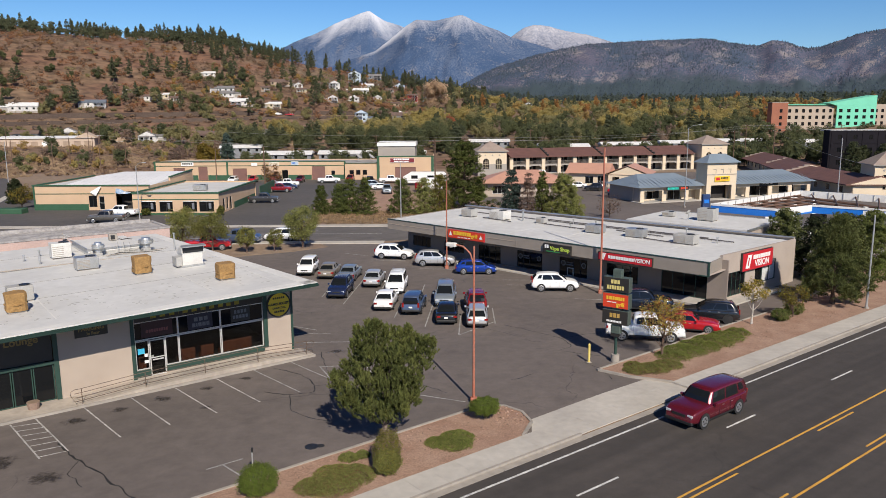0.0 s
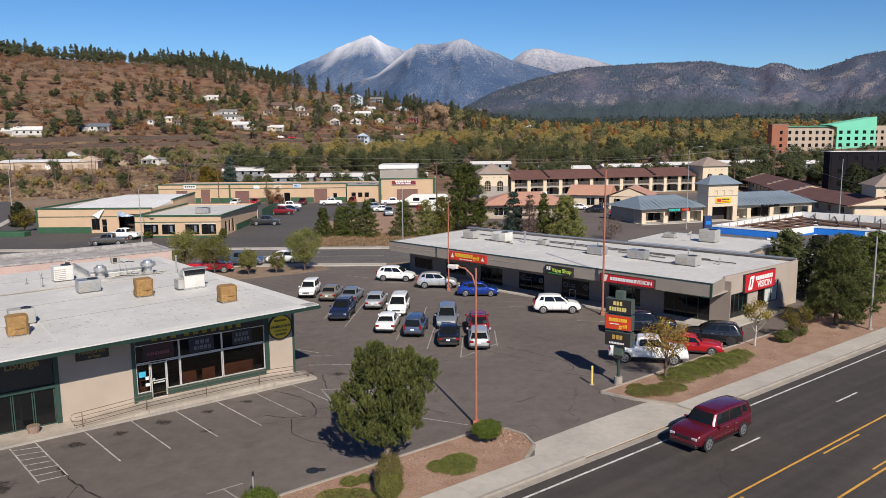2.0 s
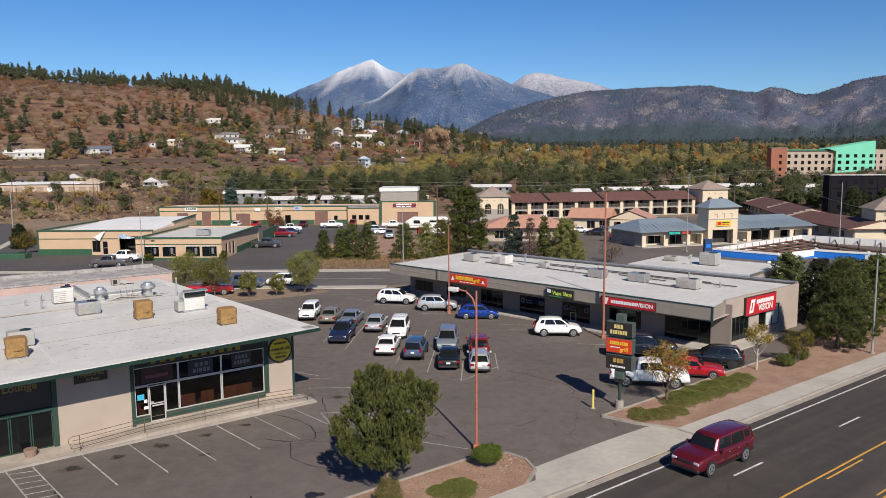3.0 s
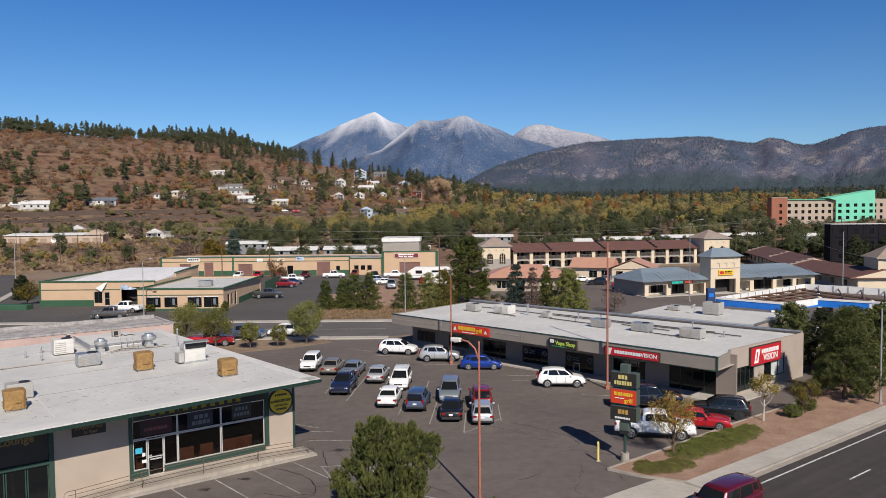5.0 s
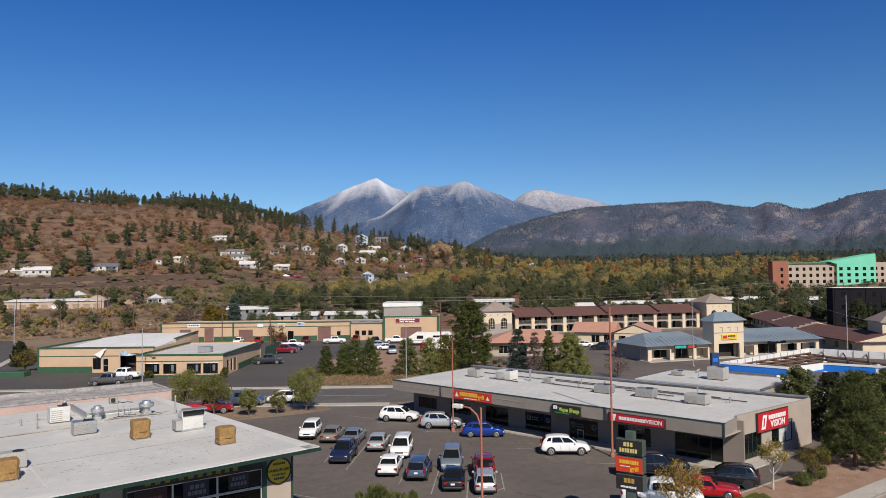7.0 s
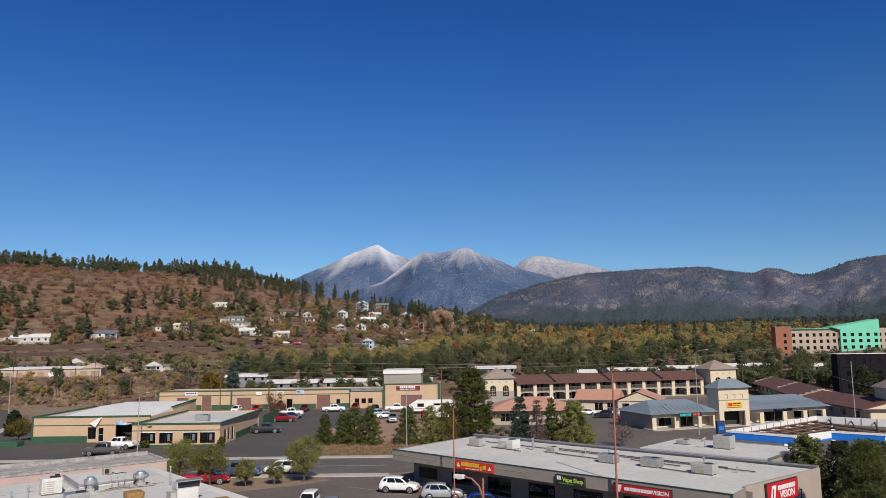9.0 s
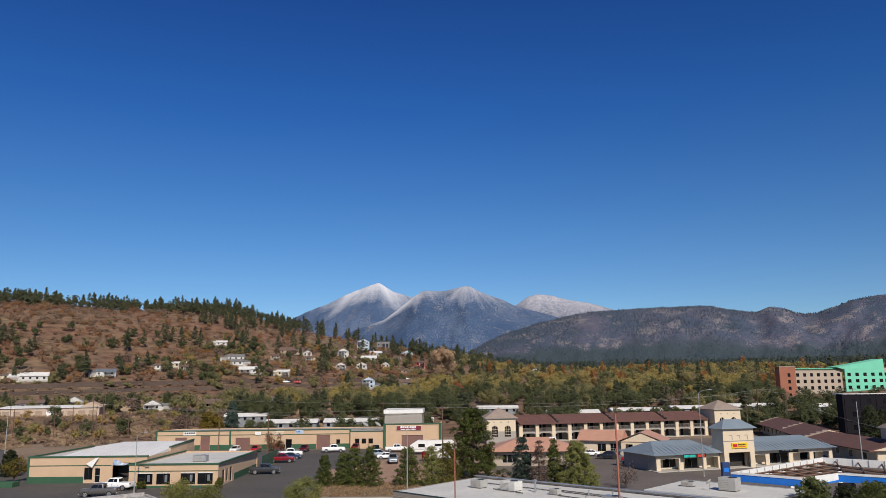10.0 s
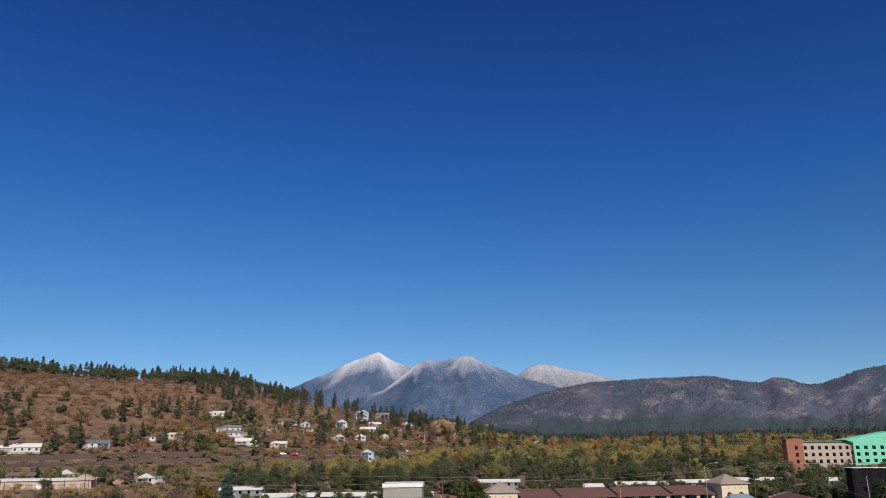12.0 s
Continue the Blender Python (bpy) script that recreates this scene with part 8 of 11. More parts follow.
    part("front_bumper", low, M_BLACK if kind != "pickup" else M_ALU, e)
    part("rear_bumper", B().bev(-L / 2 - 0.03, -hw * 0.86, 0.30 + lift, -L / 2 + 0.18, hw * 0.86, 0.46 + lift, 0.04), M_BLACK if kind not in ("pickup",) else M_ALU, e)
    for side in (1, -1):
        for q in (mid - 0.03, mid + 0.13):
            part("door_handle", B().box((q - 0.5) * L - 0.09, side * (hw - 0.004) - 0.012, belt - 0.17, (q - 0.5) * L + 0.09, side * (hw - 0.004) + 0.012, belt - 0.14), M_RIM, e)
    part("number_plate", B().box(-L / 2 - 0.035, -0.16, zr - 0.26, -L / 2 - 0.02, 0.16, zr - 0.12), M_WHITE, e)
    if kind == "pickup":
        part("bed_liner", B().box(-L / 2 + 0.14, -hw * 0.80, 1.205, (0.335 - 0.5) * L, hw * 0.80, 1.222), M_BLACK, e)
        for y0, y1 in ((-hw * 0.88, -hw * 0.80), (hw * 0.80, hw * 0.88)):
            part("bed_rail", B().box(-L / 2 + 0.06, y0, 1.19, (0.34 - 0.5) * L, y1, 1.30), body, e)
        part("tailgate", B().box(-L / 2 + 0.05, -hw * 0.80, 1.0, -L / 2 + 0.13, hw * 0.80, 1.30), body, e)
    if rack:
        for side in (1, -1):
            part("roof_rail", B().path([((c1 - 0.46) * L, side * hw * 0.62, top + 0.05), ((c2 - 0.52) * L, side * hw * 0.62, top + 0.05)], 0.02), M_ALU, e)
        for s in (0.25, 0.38, 0.5):
            part("cross_bar", B().box((s - 0.5) * L - 0.03, -hw * 0.62, top + 0.05, (s - 0.5) * L + 0.03, hw * 0.62, top + 0.08), M_ALU, e)
    if dark_roof:
        part("roof_panel", B().bev((c1 - 0.47) * L, -hw * 0.62, top - 0.03, (c2 - 0.53) * L, hw * 0.62, top + 0.022, 0.05), dark_roof, e)
    return e


C_WHITE = paint("white_car_paint", (0.86, 0.86, 0.85))
C_SILVER = paint("silver_car_paint", (0.60, 0.61, 0.62), 0.5, 0.3)
C_GREY = paint("grey_car_paint", (0.26, 0.27, 0.28), 0.5, 0.3)
C_CHARCOAL = paint("charcoal_car_paint", (0.055, 0.055, 0.058), 0.3, 0.3)
C_PEWTER = paint("pewter_car_paint", (0.13, 0.12, 0.11), 0.4, 0.3)
C_GOLD = paint("champagne_car_paint", (0.36, 0.32, 0.26), 0.5, 0.3)
C_NAVY = paint("navy_car_paint", (0.018, 0.028, 0.075), 0.3)
C_STEEL = paint("steel_blue_car_paint", (0.09, 0.125, 0.21), 0.45, 0.3)
C_BLUE = paint("bright_blue_car_paint", (0.012, 0.055, 0.34), 0.4)
C_SKY = paint("grey_blue_car_paint", (0.30, 0.345, 0.39), 0.5, 0.3)
C_RED = paint("red_car_paint", (0.40, 0.012, 0.018))
C_DRED = paint("dark_red_car_paint", (0.24, 0.010, 0.018), 0.2)
C_MAROON = paint("maroon_car_paint", (0.13, 0.010, 0.022), 0.3)
M_BLACKCAR = C_BLACK = paint("black_car_paint", (0.012, 0.013, 0.016))
C_DNAVY = paint("blue_black_car_paint", (0.012, 0.018, 0.032), 0.3)


def at_(x, y, h, z=0.012):
    return pose(x, y, z, 0, 0, h)


car("boxy", at_(-14.9, 80.8, -92), C_WHITE, "older white four-door SUV parked on asphalt")
car("sedan", at_(-12.3, 79.3, 86), C_GOLD, "champagne sedan parked on asphalt")
car("sedan", at_(-9.9, 78.0, 84), C_SKY, "grey-blue sedan parked on asphalt")
car("suv", at_(-9.9, 70.6, -95), C_NAVY, "dark navy wagon parked nose out", rack=True)
car("sedan", at_(-7.1, 75.3, 86), C_SILVER, "silver compact sedan parked on asphalt")
car("van", at_(-4.6, 72.5, -93), C_WHITE, "white minivan with a roof rack", rack=True)
car("sedan", at_(-5.2, 66.1, 86), C_WHITE, "white older sedan parked on asphalt")
car("boxy", at_(-2.6, 64.4, 84), C_STEEL, "steel-blue compact SUV with tall tail lamps")
car("van", at_(0.2, 67.6, -93), C_SKY, "grey-blue minivan parked nose out")
car("suv", at_(2.9, 65.0, 91), C_DRED, "dark red crossover with a roof rail", dark_roof=C_MAROON)
car("sedan", at_(0.3, 61.6, 88), C_BLACK, "black sedan parked on asphalt")
car("hatch", at_(2.8, 60.5, 88), C_SILVER, "silver hatchback parked on asphalt")
car("suv", at_(-5.9, 89.0, -12), C_WHITE, "white crossover parked by the shops", rack=False)
car("suv", at_(-0.9, 84.6, -4), C_SILVER, "silver crossover parked by the shops")
car("hatch", at_(3.6, 80.1, -3), C_BLUE, "bright blue sporty crossover parked by the shops")
car("suv", at_(11.0, 71.9, -3), C_WHITE, "white crossover parked in front of the vape shop")
car("pickup", at_(15.5, 55.4, -11), C_WHITE, "long white pickup truck behind a small tree", "pickup truck")
car("pickup", at_(17.2, 63.7, -9), C_DNAVY, "dark blue pickup truck parked by the optician", "pickup truck")
car("suv", at_(22.3, 60.5, 163), C_BLACK, "black SUV parked beside the red coupe")
car("coupe", at_(19.6, 57.8, -18), C_RED, "red muscle coupe parked beside the white pickup")
car("fullsize", at_(*uv(36.6, 22.75), 217.7), C_MAROON, "maroon full-size SUV driving along the road")
# behind the row of shops and across the back street
FAR = [
    ("pickup", -55.4, 121.9, 186, C_PEWTER, "pewter pickup truck parked by the workshop"),
    ("pickup", -56.0, 129.2, 172, C_WHITE, "white pickup truck parked by the workshop"),
    ("pickup", -36.0, 149.5, 4, C_CHARCOAL, "charcoal pickup truck parked beside the workshop"),
    ("pickup", -37.4, 170.5, 4, C_DRED, "dark red crew-cab pickup truck"),
    ("pickup", -38.3, 184, 4, C_WHITE, "white pickup truck in the workshop yard"),
    ("sedan", -37.0, 178, 4, C_NAVY, "dark blue sedan in the workshop yard"),
    ("suv", -55, 196, -92, C_WHITE, "white older car by the workshop doors"),
    ("suv", -50, 197, -92, C_RED, "red and white van by the workshop doors"),
    ("pickup", -44.5, 199, -92, C_DRED, "dark red truck inside the workshop doorway"),
    ("suv", -37.5, 197, -92, C_MAROON, "maroon car by the workshop doors"),
    ("pickup", -29.5, 194, 5, C_WHITE, "white utility truck in the yard"),
    ("suv", -24.6, 199, -92, C_DRED, "dark red SUV by the workshop doors"),
    ("pickup", -18.5, 190, -80, C_BLACK, "black pickup truck in the yard"),
    ("pickup", -13.5, 193, 5, C_WHITE, "white pickup truck by the trailer"),
    ("sedan", -14.5, 176, 5, C_WHITE, "white sedan in the yard"),
    ("van", -17.0, 181, 5, C_SKY, "grey-blue van in the yard"),
    ("pickup", -12.5, 167, -85, C_SKY, "pale blue pickup truck nose to the street"),
    ("pickup", -27.8, 100.5, -3, C_STEEL, "blue pickup truck with a cap behind the trees"),
    ("van", -22.5, 103.0, 176, C_WHITE, "white van on the back street"),
    ("pickup", -30.5, 95.5, 10, C_RED, "red truck behind the roadside trees"),
    ("sedan", 31.8, 177.0, 176, C_WHITE, "white sedan in the motel lot"),
    ("suv", 34.6, 170.0, 168, C_BLACK, "black SUV in the motel lot"),
    ("suv", 38.6, 164.0, 165, C_RED, "red SUV in the motel lot"),
    ("sedan", 37.6, 158.6, 170, C_NAVY, "dark sedan in the motel lot"),
    ("van", 27.0, 213, 176, C_WHITE, "white van by the motel"),
    ("suv", 65.5, 84.5, 42, C_WHITE, "white car behind the pine trees"),
]
for kind, x, y, h, c, lb in FAR:
    car(kind, at_(x, y, h), c, lb, "pickup truck" if kind == "pickup" else "car")

for kind, x, y, h, c, lb in (("pickup", -101, 501, 12, C_RED, "red pickup truck on the lane below the houses"), ("suv", -108, 500, 15, C_WHITE, "white car on the lane below the houses"), ("van", -32, 560, 10, C_WHITE, "white van in a yard below the hill")):
    car(kind, at_(x, y, h, float(ground_z(x, y)) + 0.1), c, lb, "pickup truck" if kind == "pickup" else "car")

# travel trailer in the yard
tv = thing("travel_trailer", at_(-4.5, 186, -4), "long white travel trailer with grey stripes", "trailer")
prof = [(-5.2, 0.7), (5.3, 0.7), (5.3, 2.9), (4.7, 3.3), (-3.4, 3.3), (-5.2, 2.2)]
b_ = B()
n6 = len(prof)
b_.add([(x, -1.2, z) for x, z in prof] + [(x, 1.2, z) for x, z in prof], [tuple(range(n6)), tuple(range(2 * n6 - 1, n6 - 1, -1))] + [(i, i + n6, (i + 1) % n6 + n6, (i + 1) % n6) for i in range(n6)])
part("body", b_, M_WHITE, tv)
for x0, x1, z0, z1 in ((-3.2, -1.6, 1.7, 2.5), (0.8, 2.4, 1.7, 2.5), (3.0, 4.4, 1.7, 2.4)):
    part("window", B().box(x0, -1.225, z0, x1, -1.202, z1), M_CARGLASS, tv)
part("stripe", B().box(-4.8, -1.215, 1.2, 5.2, -1.202, 1.38), M_UNIT, tv)
for x in (-0.6, 0.5):
    part("wheel", B().tube((x, -1.25, 0.36), (x, -0.9, 0.36), 0.36, n=14).tube((x, 0.9, 0.36), (x, 1.25, 0.36), 0.36, n=14), M_TYRE, tv)
tv = thing("box_trailer", at_(-2.0, 170, -6), "small white box truck beside the shrubs", "truck")
part("body", B().bev(-2.6, -1.1, 0.8, 2.2, 1.1, 3.1, 0.08), M_WHITE, tv)
part("cab", B().bev(-4.3, -1.0, 0.5, -2.62, 1.0, 2.1, 0.2), C_DRED, tv)
for x in (-3.4, 1.2):
    part("wheel", B().tube((x, -1.15, 0.4), (x, 1.15, 0.4), 0.4, n=14), M_TYRE, tv)

# ---- bay lines ----
M_WORN_LINE = mat("half_worn_white_paint", (0.50, 0.48, 0.45), (0.22, 0.21, 0.20), scale=2.4, fine=12, rough=0.85, vary=0.25)
bay = thing("bay_marking", label="worn white parking bay lines on the lot", category="road marking", kind="structure")


def line(a, b, w=0.09, material=None):
    m = on(a, b)
    part("bay_line", B().box(0, -w / 2, 0.002, math.hypot(b[0] - a[0], b[1] - a[1]), w / 2, 0.006, m), material or M_WHITE_LINE, bay)


for k, u in enumerate((8.8, 11.45, 14.15, 16.85, 19.5, 22.25)):
    line(uv(u, 46.3), uv(u + 0.55, 40.7), 0.085, M_FAINT_LINE if k > 3 else M_WORN_LINE)
line(uv(4.9, 46.3), uv(5.4, 40.5), 0.08, M_WORN_LINE)
line(uv(6.2, 46.3), uv(6.75, 40.6), 0.08, M_WORN_LINE)
for k in range(7):
    line(uv(4.95 + 0.07 * k, 45.9 - 0.86 * k), uv(6.25 + 0.07 * k, 45.55 - 0.82 * k), 0.075, M_WORN_LINE)
line(uv(11.6, 34.1), uv(13.5, 34.1), 0.09, M_FAINT_LINE)
line(uv(12.45, 34.1), uv(12.7, 32.4), 0.09, M_FAINT_LINE)
for a, b in (((-9.2, 66.6), (-8.4, 77.7)), ((-1.5, 59.0), (-0.9, 67.2)), ((1.2, 56.6), (1.5, 62.3)), ((-11.6, 69.6), (-11.4, 74.0)), ((-4.2, 61.9), (-3.8, 67.0)), ((1.2, 56.6), (4.4, 60.6)), ((4.3, 59.8), (4.4, 65.0)),
             ((-13.5, 60.0), (-10.2, 58.2)), ((-13.5, 57.4), (-9.0, 57.3)), ((-10.7, 54.9), (-6.9, 55.0)),):
    line(a, b, 0.10, M_FAINT_LINE)
for a, b in (((-8.5, 49.2), (-6.6, 45.0)), ((-8.6, 49.2), (-7.2, 49.4)), ((-5.5, 50.0), (-4.2, 46.0)),
             ((-1.8, 44.0), (1.3, 42.7)), ((-1.8, 44.0), (-2.4, 43.0)), ((-6.4, 65.2), (-6.2, 70.5)), ((-13.4, 78.5), (-12.9, 83.0)), ((-10.9, 78.5), (-10.5, 83.0)), ((-6.1, 73.0), (-5.8, 79.0)), ((-2.2, 69.0), (-1.9, 74.5)),
             ((6.5, 74.2), (10.6, 74.0)), ((6.2, 76.6), (9.0, 76.4)), ((-2.6, 82.6), (1.6, 82.2)), ((-8.6, 88.0), (-4.4, 87.4)), ((12.4, 68.2), (16.2, 67.6)), ((-12.4, 92.6), (-9.2, 90.6))):
    line(a, b, 0.10, M_FAINT_LINE)

# dark sealed cracks and oil spots
M_SEAL = mat("crack_sealer", (0.02, 0.019, 0.019), (0.03, 0.028, 0.027), scale=2, fine=20, rough=0.7)
M_OIL = mat("oil_stain", (0.032, 0.027, 0.025), (0.045, 0.038, 0.034), scale=3, fine=12, rough=0.75)
on_, ol_ = M_OIL.node_tree.nodes, M_OIL.node_tree.links
oc = on_.new("ShaderNodeTexCoord")
orad = on_.new("ShaderNodeVectorMath")
orad.operation = "MULTIPLY_ADD"
orad.inputs[1].default_value, orad.inputs[2].default_value = (2, 2, 0), (-1, -1, 0)
ol_.new(oc.outputs["Generated"], orad.inputs[0])
olen = on_.new("ShaderNodeVectorMath")
olen.operation = "LENGTH"
ol_.new(orad.outputs[0], olen.inputs[0])
onz = on_.new("ShaderNodeTexNoise")
onz.inputs["Scale"].default_value, onz.inputs["Detail"].default_value, onz.inputs["Roughness"].default_value = 1.9, 7, 0.7
ol_.new(oc.outputs["Object"], onz.inputs["Vector"])
omix = on_.new("ShaderNodeMath")
omix.operation = "MULTIPLY_ADD"
omix.inputs[1].default_value = -0.42
ol_.new(olen.outputs["Value"], omix.inputs[0])
ol_.new(onz.outputs[0], omix.inputs[2])
oal = on_.new("ShaderNodeMapRange")
oal.inputs[1].default_value, oal.inputs[2].default_value, oal.inputs[3].default_value, oal.inputs[4].default_value = 0.22, 0.48, 0.0, 0.85
ol_.new(omix.outputs[0], oal.inputs[0])
ol_.new(oal.outputs[0], on_["Principled BSDF"].inputs["Alpha"])
rng = random.Random(11)


def crack(pts, w):
    """An irregular dark crack line lying on the asphalt."""
    out = []
    for (a, b), (c, d) in zip(pts, pts[1:]):
        n = max(2, int(math.hypot(c - a, d - b) / 0.35))
        for i in range(n):
            t = i / n
            out.append((a + (c - a) * t + rng.uniform(-0.08, 0.08), b + (d - b) * t + rng.uniform(-0.08, 0.08)))
    out.append(pts[-1])
    g = B()
    v, f = [], []
    for i, (x, y) in enumerate(out):
        x2, y2 = out[min(i + 1, len(out) - 1)]
        x1, y1 = out[max(i - 1, 0)]
        dx, dy = x2 - x1, y2 - y1
        q = math.hypot(dx, dy) or 1
        ww = w * rng.uniform(0.3, 0.8) / 2
        v += [(x - dy / q * ww, y + dx / q * ww, 0.0035), (x + dy / q * ww, y - dx / q * ww, 0.0035)]
    f = [(2 * i, 2 * i + 1, 2 * i + 3, 2 * i + 2) for i in range(len(out) - 1)]
    g.add(v, f)
    return g


ck = thing("pavement_crack", label="dark sealed cracks across the asphalt lot", category="crack", kind="structure")
for pts, w in (([uv(6.5, 41.9), uv(6.9, 39.0), uv(7.5, 37.0), uv(7.5, 35.8), uv(7.8, 34.6), uv(8.1, 33.0)], 0.17), ([uv(6.9, 39.0), uv(6.2, 37.8), uv(6.4, 36.0)], 0.08), ([uv(20.8, 45.9), uv(21.6, 43.5), uv(21.5, 41.6), uv(20.8, 40.2), uv(19.4, 40.6), uv(18.3, 42.1)], 0.13), ([uv(19.3, 40.7), uv(18.2, 38.2), uv(18.6, 36.8), uv(19.2, 35.6)], 0.10), ([uv(21.2, 41.1), uv(22.1, 40.8), uv(23.1, 40.8)], 0.10), ([uv(26.8, 38.1), uv(26.9, 36.5), uv(27.2, 34.8)], 0.10)):
    part("crack", crack(pts, w), M_SEAL, ck)
for pts, w in (([(5.0, 59.5), (7.2, 57.6), (9.2, 55.5), (10.8, 56.6), (13.0, 57.0)], 0.12), ([(9.2, 55.5), (9.6, 53.6), (8.4, 52.6), (10.5, 51.6), (12.0, 51.0)], 0.12), ([(3.6, 58.4), (5.6, 56.4)], 0.08), ([(9.8, 50.0), (10.8, 48.4), (11.0, 46.5)], 0.09), ([(6.4, 53.2), (7.8, 52.9)], 0.08), ([(-9, 52.6), (-8, 48.5), (-5, 46.0)], 0.10), ([(4.5, 46.5), (6.0, 47.6)], 0.10), ([(7.5, 66), (9.5, 68.2), (12.0, 68.6)], 0.09), ([(-12.5, 64), (-10, 63.2)], 0.08)):
    part("crack", crack(pts, w), M_SEAL, ck)
st = thing("oil_stain", label="dark oil stains on the parking bays", category="stain", kind="structure")
for u, v, r in ((7.9, 44.6, 0.8), (10.4, 44.8, 0.6), (13.0, 44.9, 0.7), (15.7, 45.0, 0.5), (18.4, 45.2, 0.5), (5.2, 38.0, 1.0), (3.6, 41.3, 1.2), (14.6, 42.0, 0.5), (28, 43.5, 0.7), (31, 42.0, 0.6), (33, 45.2, 0.5), (26.0, 46.5, 0.8)):
    x, y = uv(u, v)
    r *= 1.35
    ring = [(x + r * rng.uniform(0.8, 1.0) * math.cos(a), y + 0.8 * r * rng.uniform(0.8, 1.0) * math.sin(a), 0.0028) for a in np.linspace(0, 6.1, 16)]
    part("stain", B().add(ring, [tuple(range(16))]), M_OIL, st)
dx, dy = uv(16.9, 33.2)
dn = thing("storm_drain", pose(dx, dy, 0.002), "round dark patched storm drain cover in the asphalt", "drain")
part("ring", B().tube((0, 0, 0), (0, 0, 0.012), 0.36, n=18), M_BLACK, dn)
part("patch", B().tube((0.45, 0.1, 0), (0.45, 0.1, 0.008), 0.22, n=12), M_SEAL, dn)


# ---- poles ----
def lot_lamp(x, y, h, label, ang, arm=True, r=0.085):
    e = thing("street_lamp", pose(x, y, 0), label, "street lamp", "rust-red lot lamps")
    part("base", B().bev(-0.2, -0.2, 0, 0.2, 0.2, 0.35, 0.05), M_RUST, e)
    part("pole", B().tube((0, 0, 0.3), (0, 0, h), r, r * 0.7, 10), M_RUST, e)
    if arm:
        a = radians(ang)
        c, s = math.cos(a), math.sin(a)
        part("arm", B().path([(0, 0, h - 1.1), (0.25 * c, 0.25 * s, h - 0.45), (0.7 * c, 0.7 * s, h - 0.08), (1.25 * c, 1.25 * s, h)], 0.055), M_RUST, e)
        hd = part("lamp_head", B().bev(-0.34, -0.15, -0.12, 0.34, 0.15, 0.10, 0.06), M_UNIT_W, e, "pale rounded lamp head")
        hd.matrix_basis = pose(1.5 * c, 1.5 * s, h, 0, 0, ang)
        lens = part("lens", B().tube((0, 0, -0.13), (0, 0, -0.20), 0.14, 0.10, 10), M_LAMPW, hd)
    return e


lot_lamp(1.8, 42.6, 9.55, "rust-red lamp post with a curved arm", 150)
lot_lamp(0.42, 82.6, 9.9, "tall rust-red post beside the parked cars", 0, False)
lot_lamp(15.2, 70.4, 14.0, "tall rust-red post beside the shops", 0, False, 0.11)
for x, y, h, lb in ((37.3, 63.8, 8.4, "plain grey steel pole beside the pavement"), (-51.0, 124.5, 9.0, "grey street light pole by the workshop"), (-6.8, 120.5, 9.5, "pale thin pole by the shrubs"), (45.0, 138, 14.5, "grey street light pole in the motel lot"), (-96.0, 165, 12, "grey utility pole by the street"), (68, 128, 13, "thin pole behind the filling station")):
    e = thing("light_pole", pose(x, y, 0), lb, "pole", "grey poles")
    part("pole", B().tube((0, 0, 0), (0, 0, h), 0.10, 0.06, 8), M_POLE, e)
    part("base", B().tube((0, 0, 0), (0, 0, 0.25), 0.2, 0.2, 8), M_CONC_D, e)
    if h < 9.3 and x < 0 or x == 45.0:
        part("arm", B().path([(0, 0, h), (0.6, -0.4, h + 0.5), (1.6, -1.0, h + 0.7)], 0.04), M_POLE, e)
        part("lamp_head", B().bev(1.5, -1.15, h + 0.62, 2.1, -0.9, h + 0.76, 0.03), M_POLE, e)


def utility_pole(x, y, h, arms=1):
    z = float(ground_z(x, y))
    e = thing("utility_pole", pose(x, y, z), "weathered brown wooden utility pole with crossarms", "utility pole", "wooden utility poles")
    part("pole", B().tube((0, 0, 0), (0, 0, h), 0.16, 0.11, 8), M_WOODPOLE, e)
    for k in range(arms):
        part("crossarm", B().box(-1.2, -0.06, h - 0.6 - k, 1.2, 0.06, h - 0.46 - k), M_WOODPOLE, e)
        for q in (-1.05, -0.4, 0.4, 1.05):
            part("insulator", B().tube((q, 0, h - 0.46 - k), (q, 0, h - 0.3 - k), 0.04), M_UNIT, e)
    return e


UP = [(-1.5, 150, 12.5, 1), (-62, 205, 11, 1), (-40, 168, 10.5, 0), (-105, 230, 12, 1), (-83, 240, 12, 0), (-120, 285, 12, 1), (99, 245.8, 14, 2), (106.8, 242.5, 12.2, 1), (140, 265, 13, 1), (60, 88, 9.0, 1), (93, 240, 12, 1), (-22, 250, 11, 1), (-150, 330, 12, 1), (35, 300, 11, 1), (-148, 258, 9.5, 0), (-132, 254, 9.0, 0), (-129, 260, 10.0, 0), (-119, 256, 10.5, 0), (-108, 256, 8.5, 0), (-176, 304, 10, 1), (-141, 300, 10, 0)]
for x, y, h, k in UP:
    utility_pole(x, y, h, k)
M_CABLE = mat("weathered_aluminium_cable", (0.32, 0.31, 0.29), rough=0.6)
wr = thing("power_line", label="thin grey power cables strung between poles", category="cable")


def cable(a, b, sag):
    a, b = Vector(a), Vector(b)
    pts = [a.lerp(b, t) - Vector((0, 0, sag * 4 * t * (1 - t))) for t in np.linspace(0, 1, 13)]
    part("cable", B().path(pts, 0.028, 4), M_CABLE, wr)


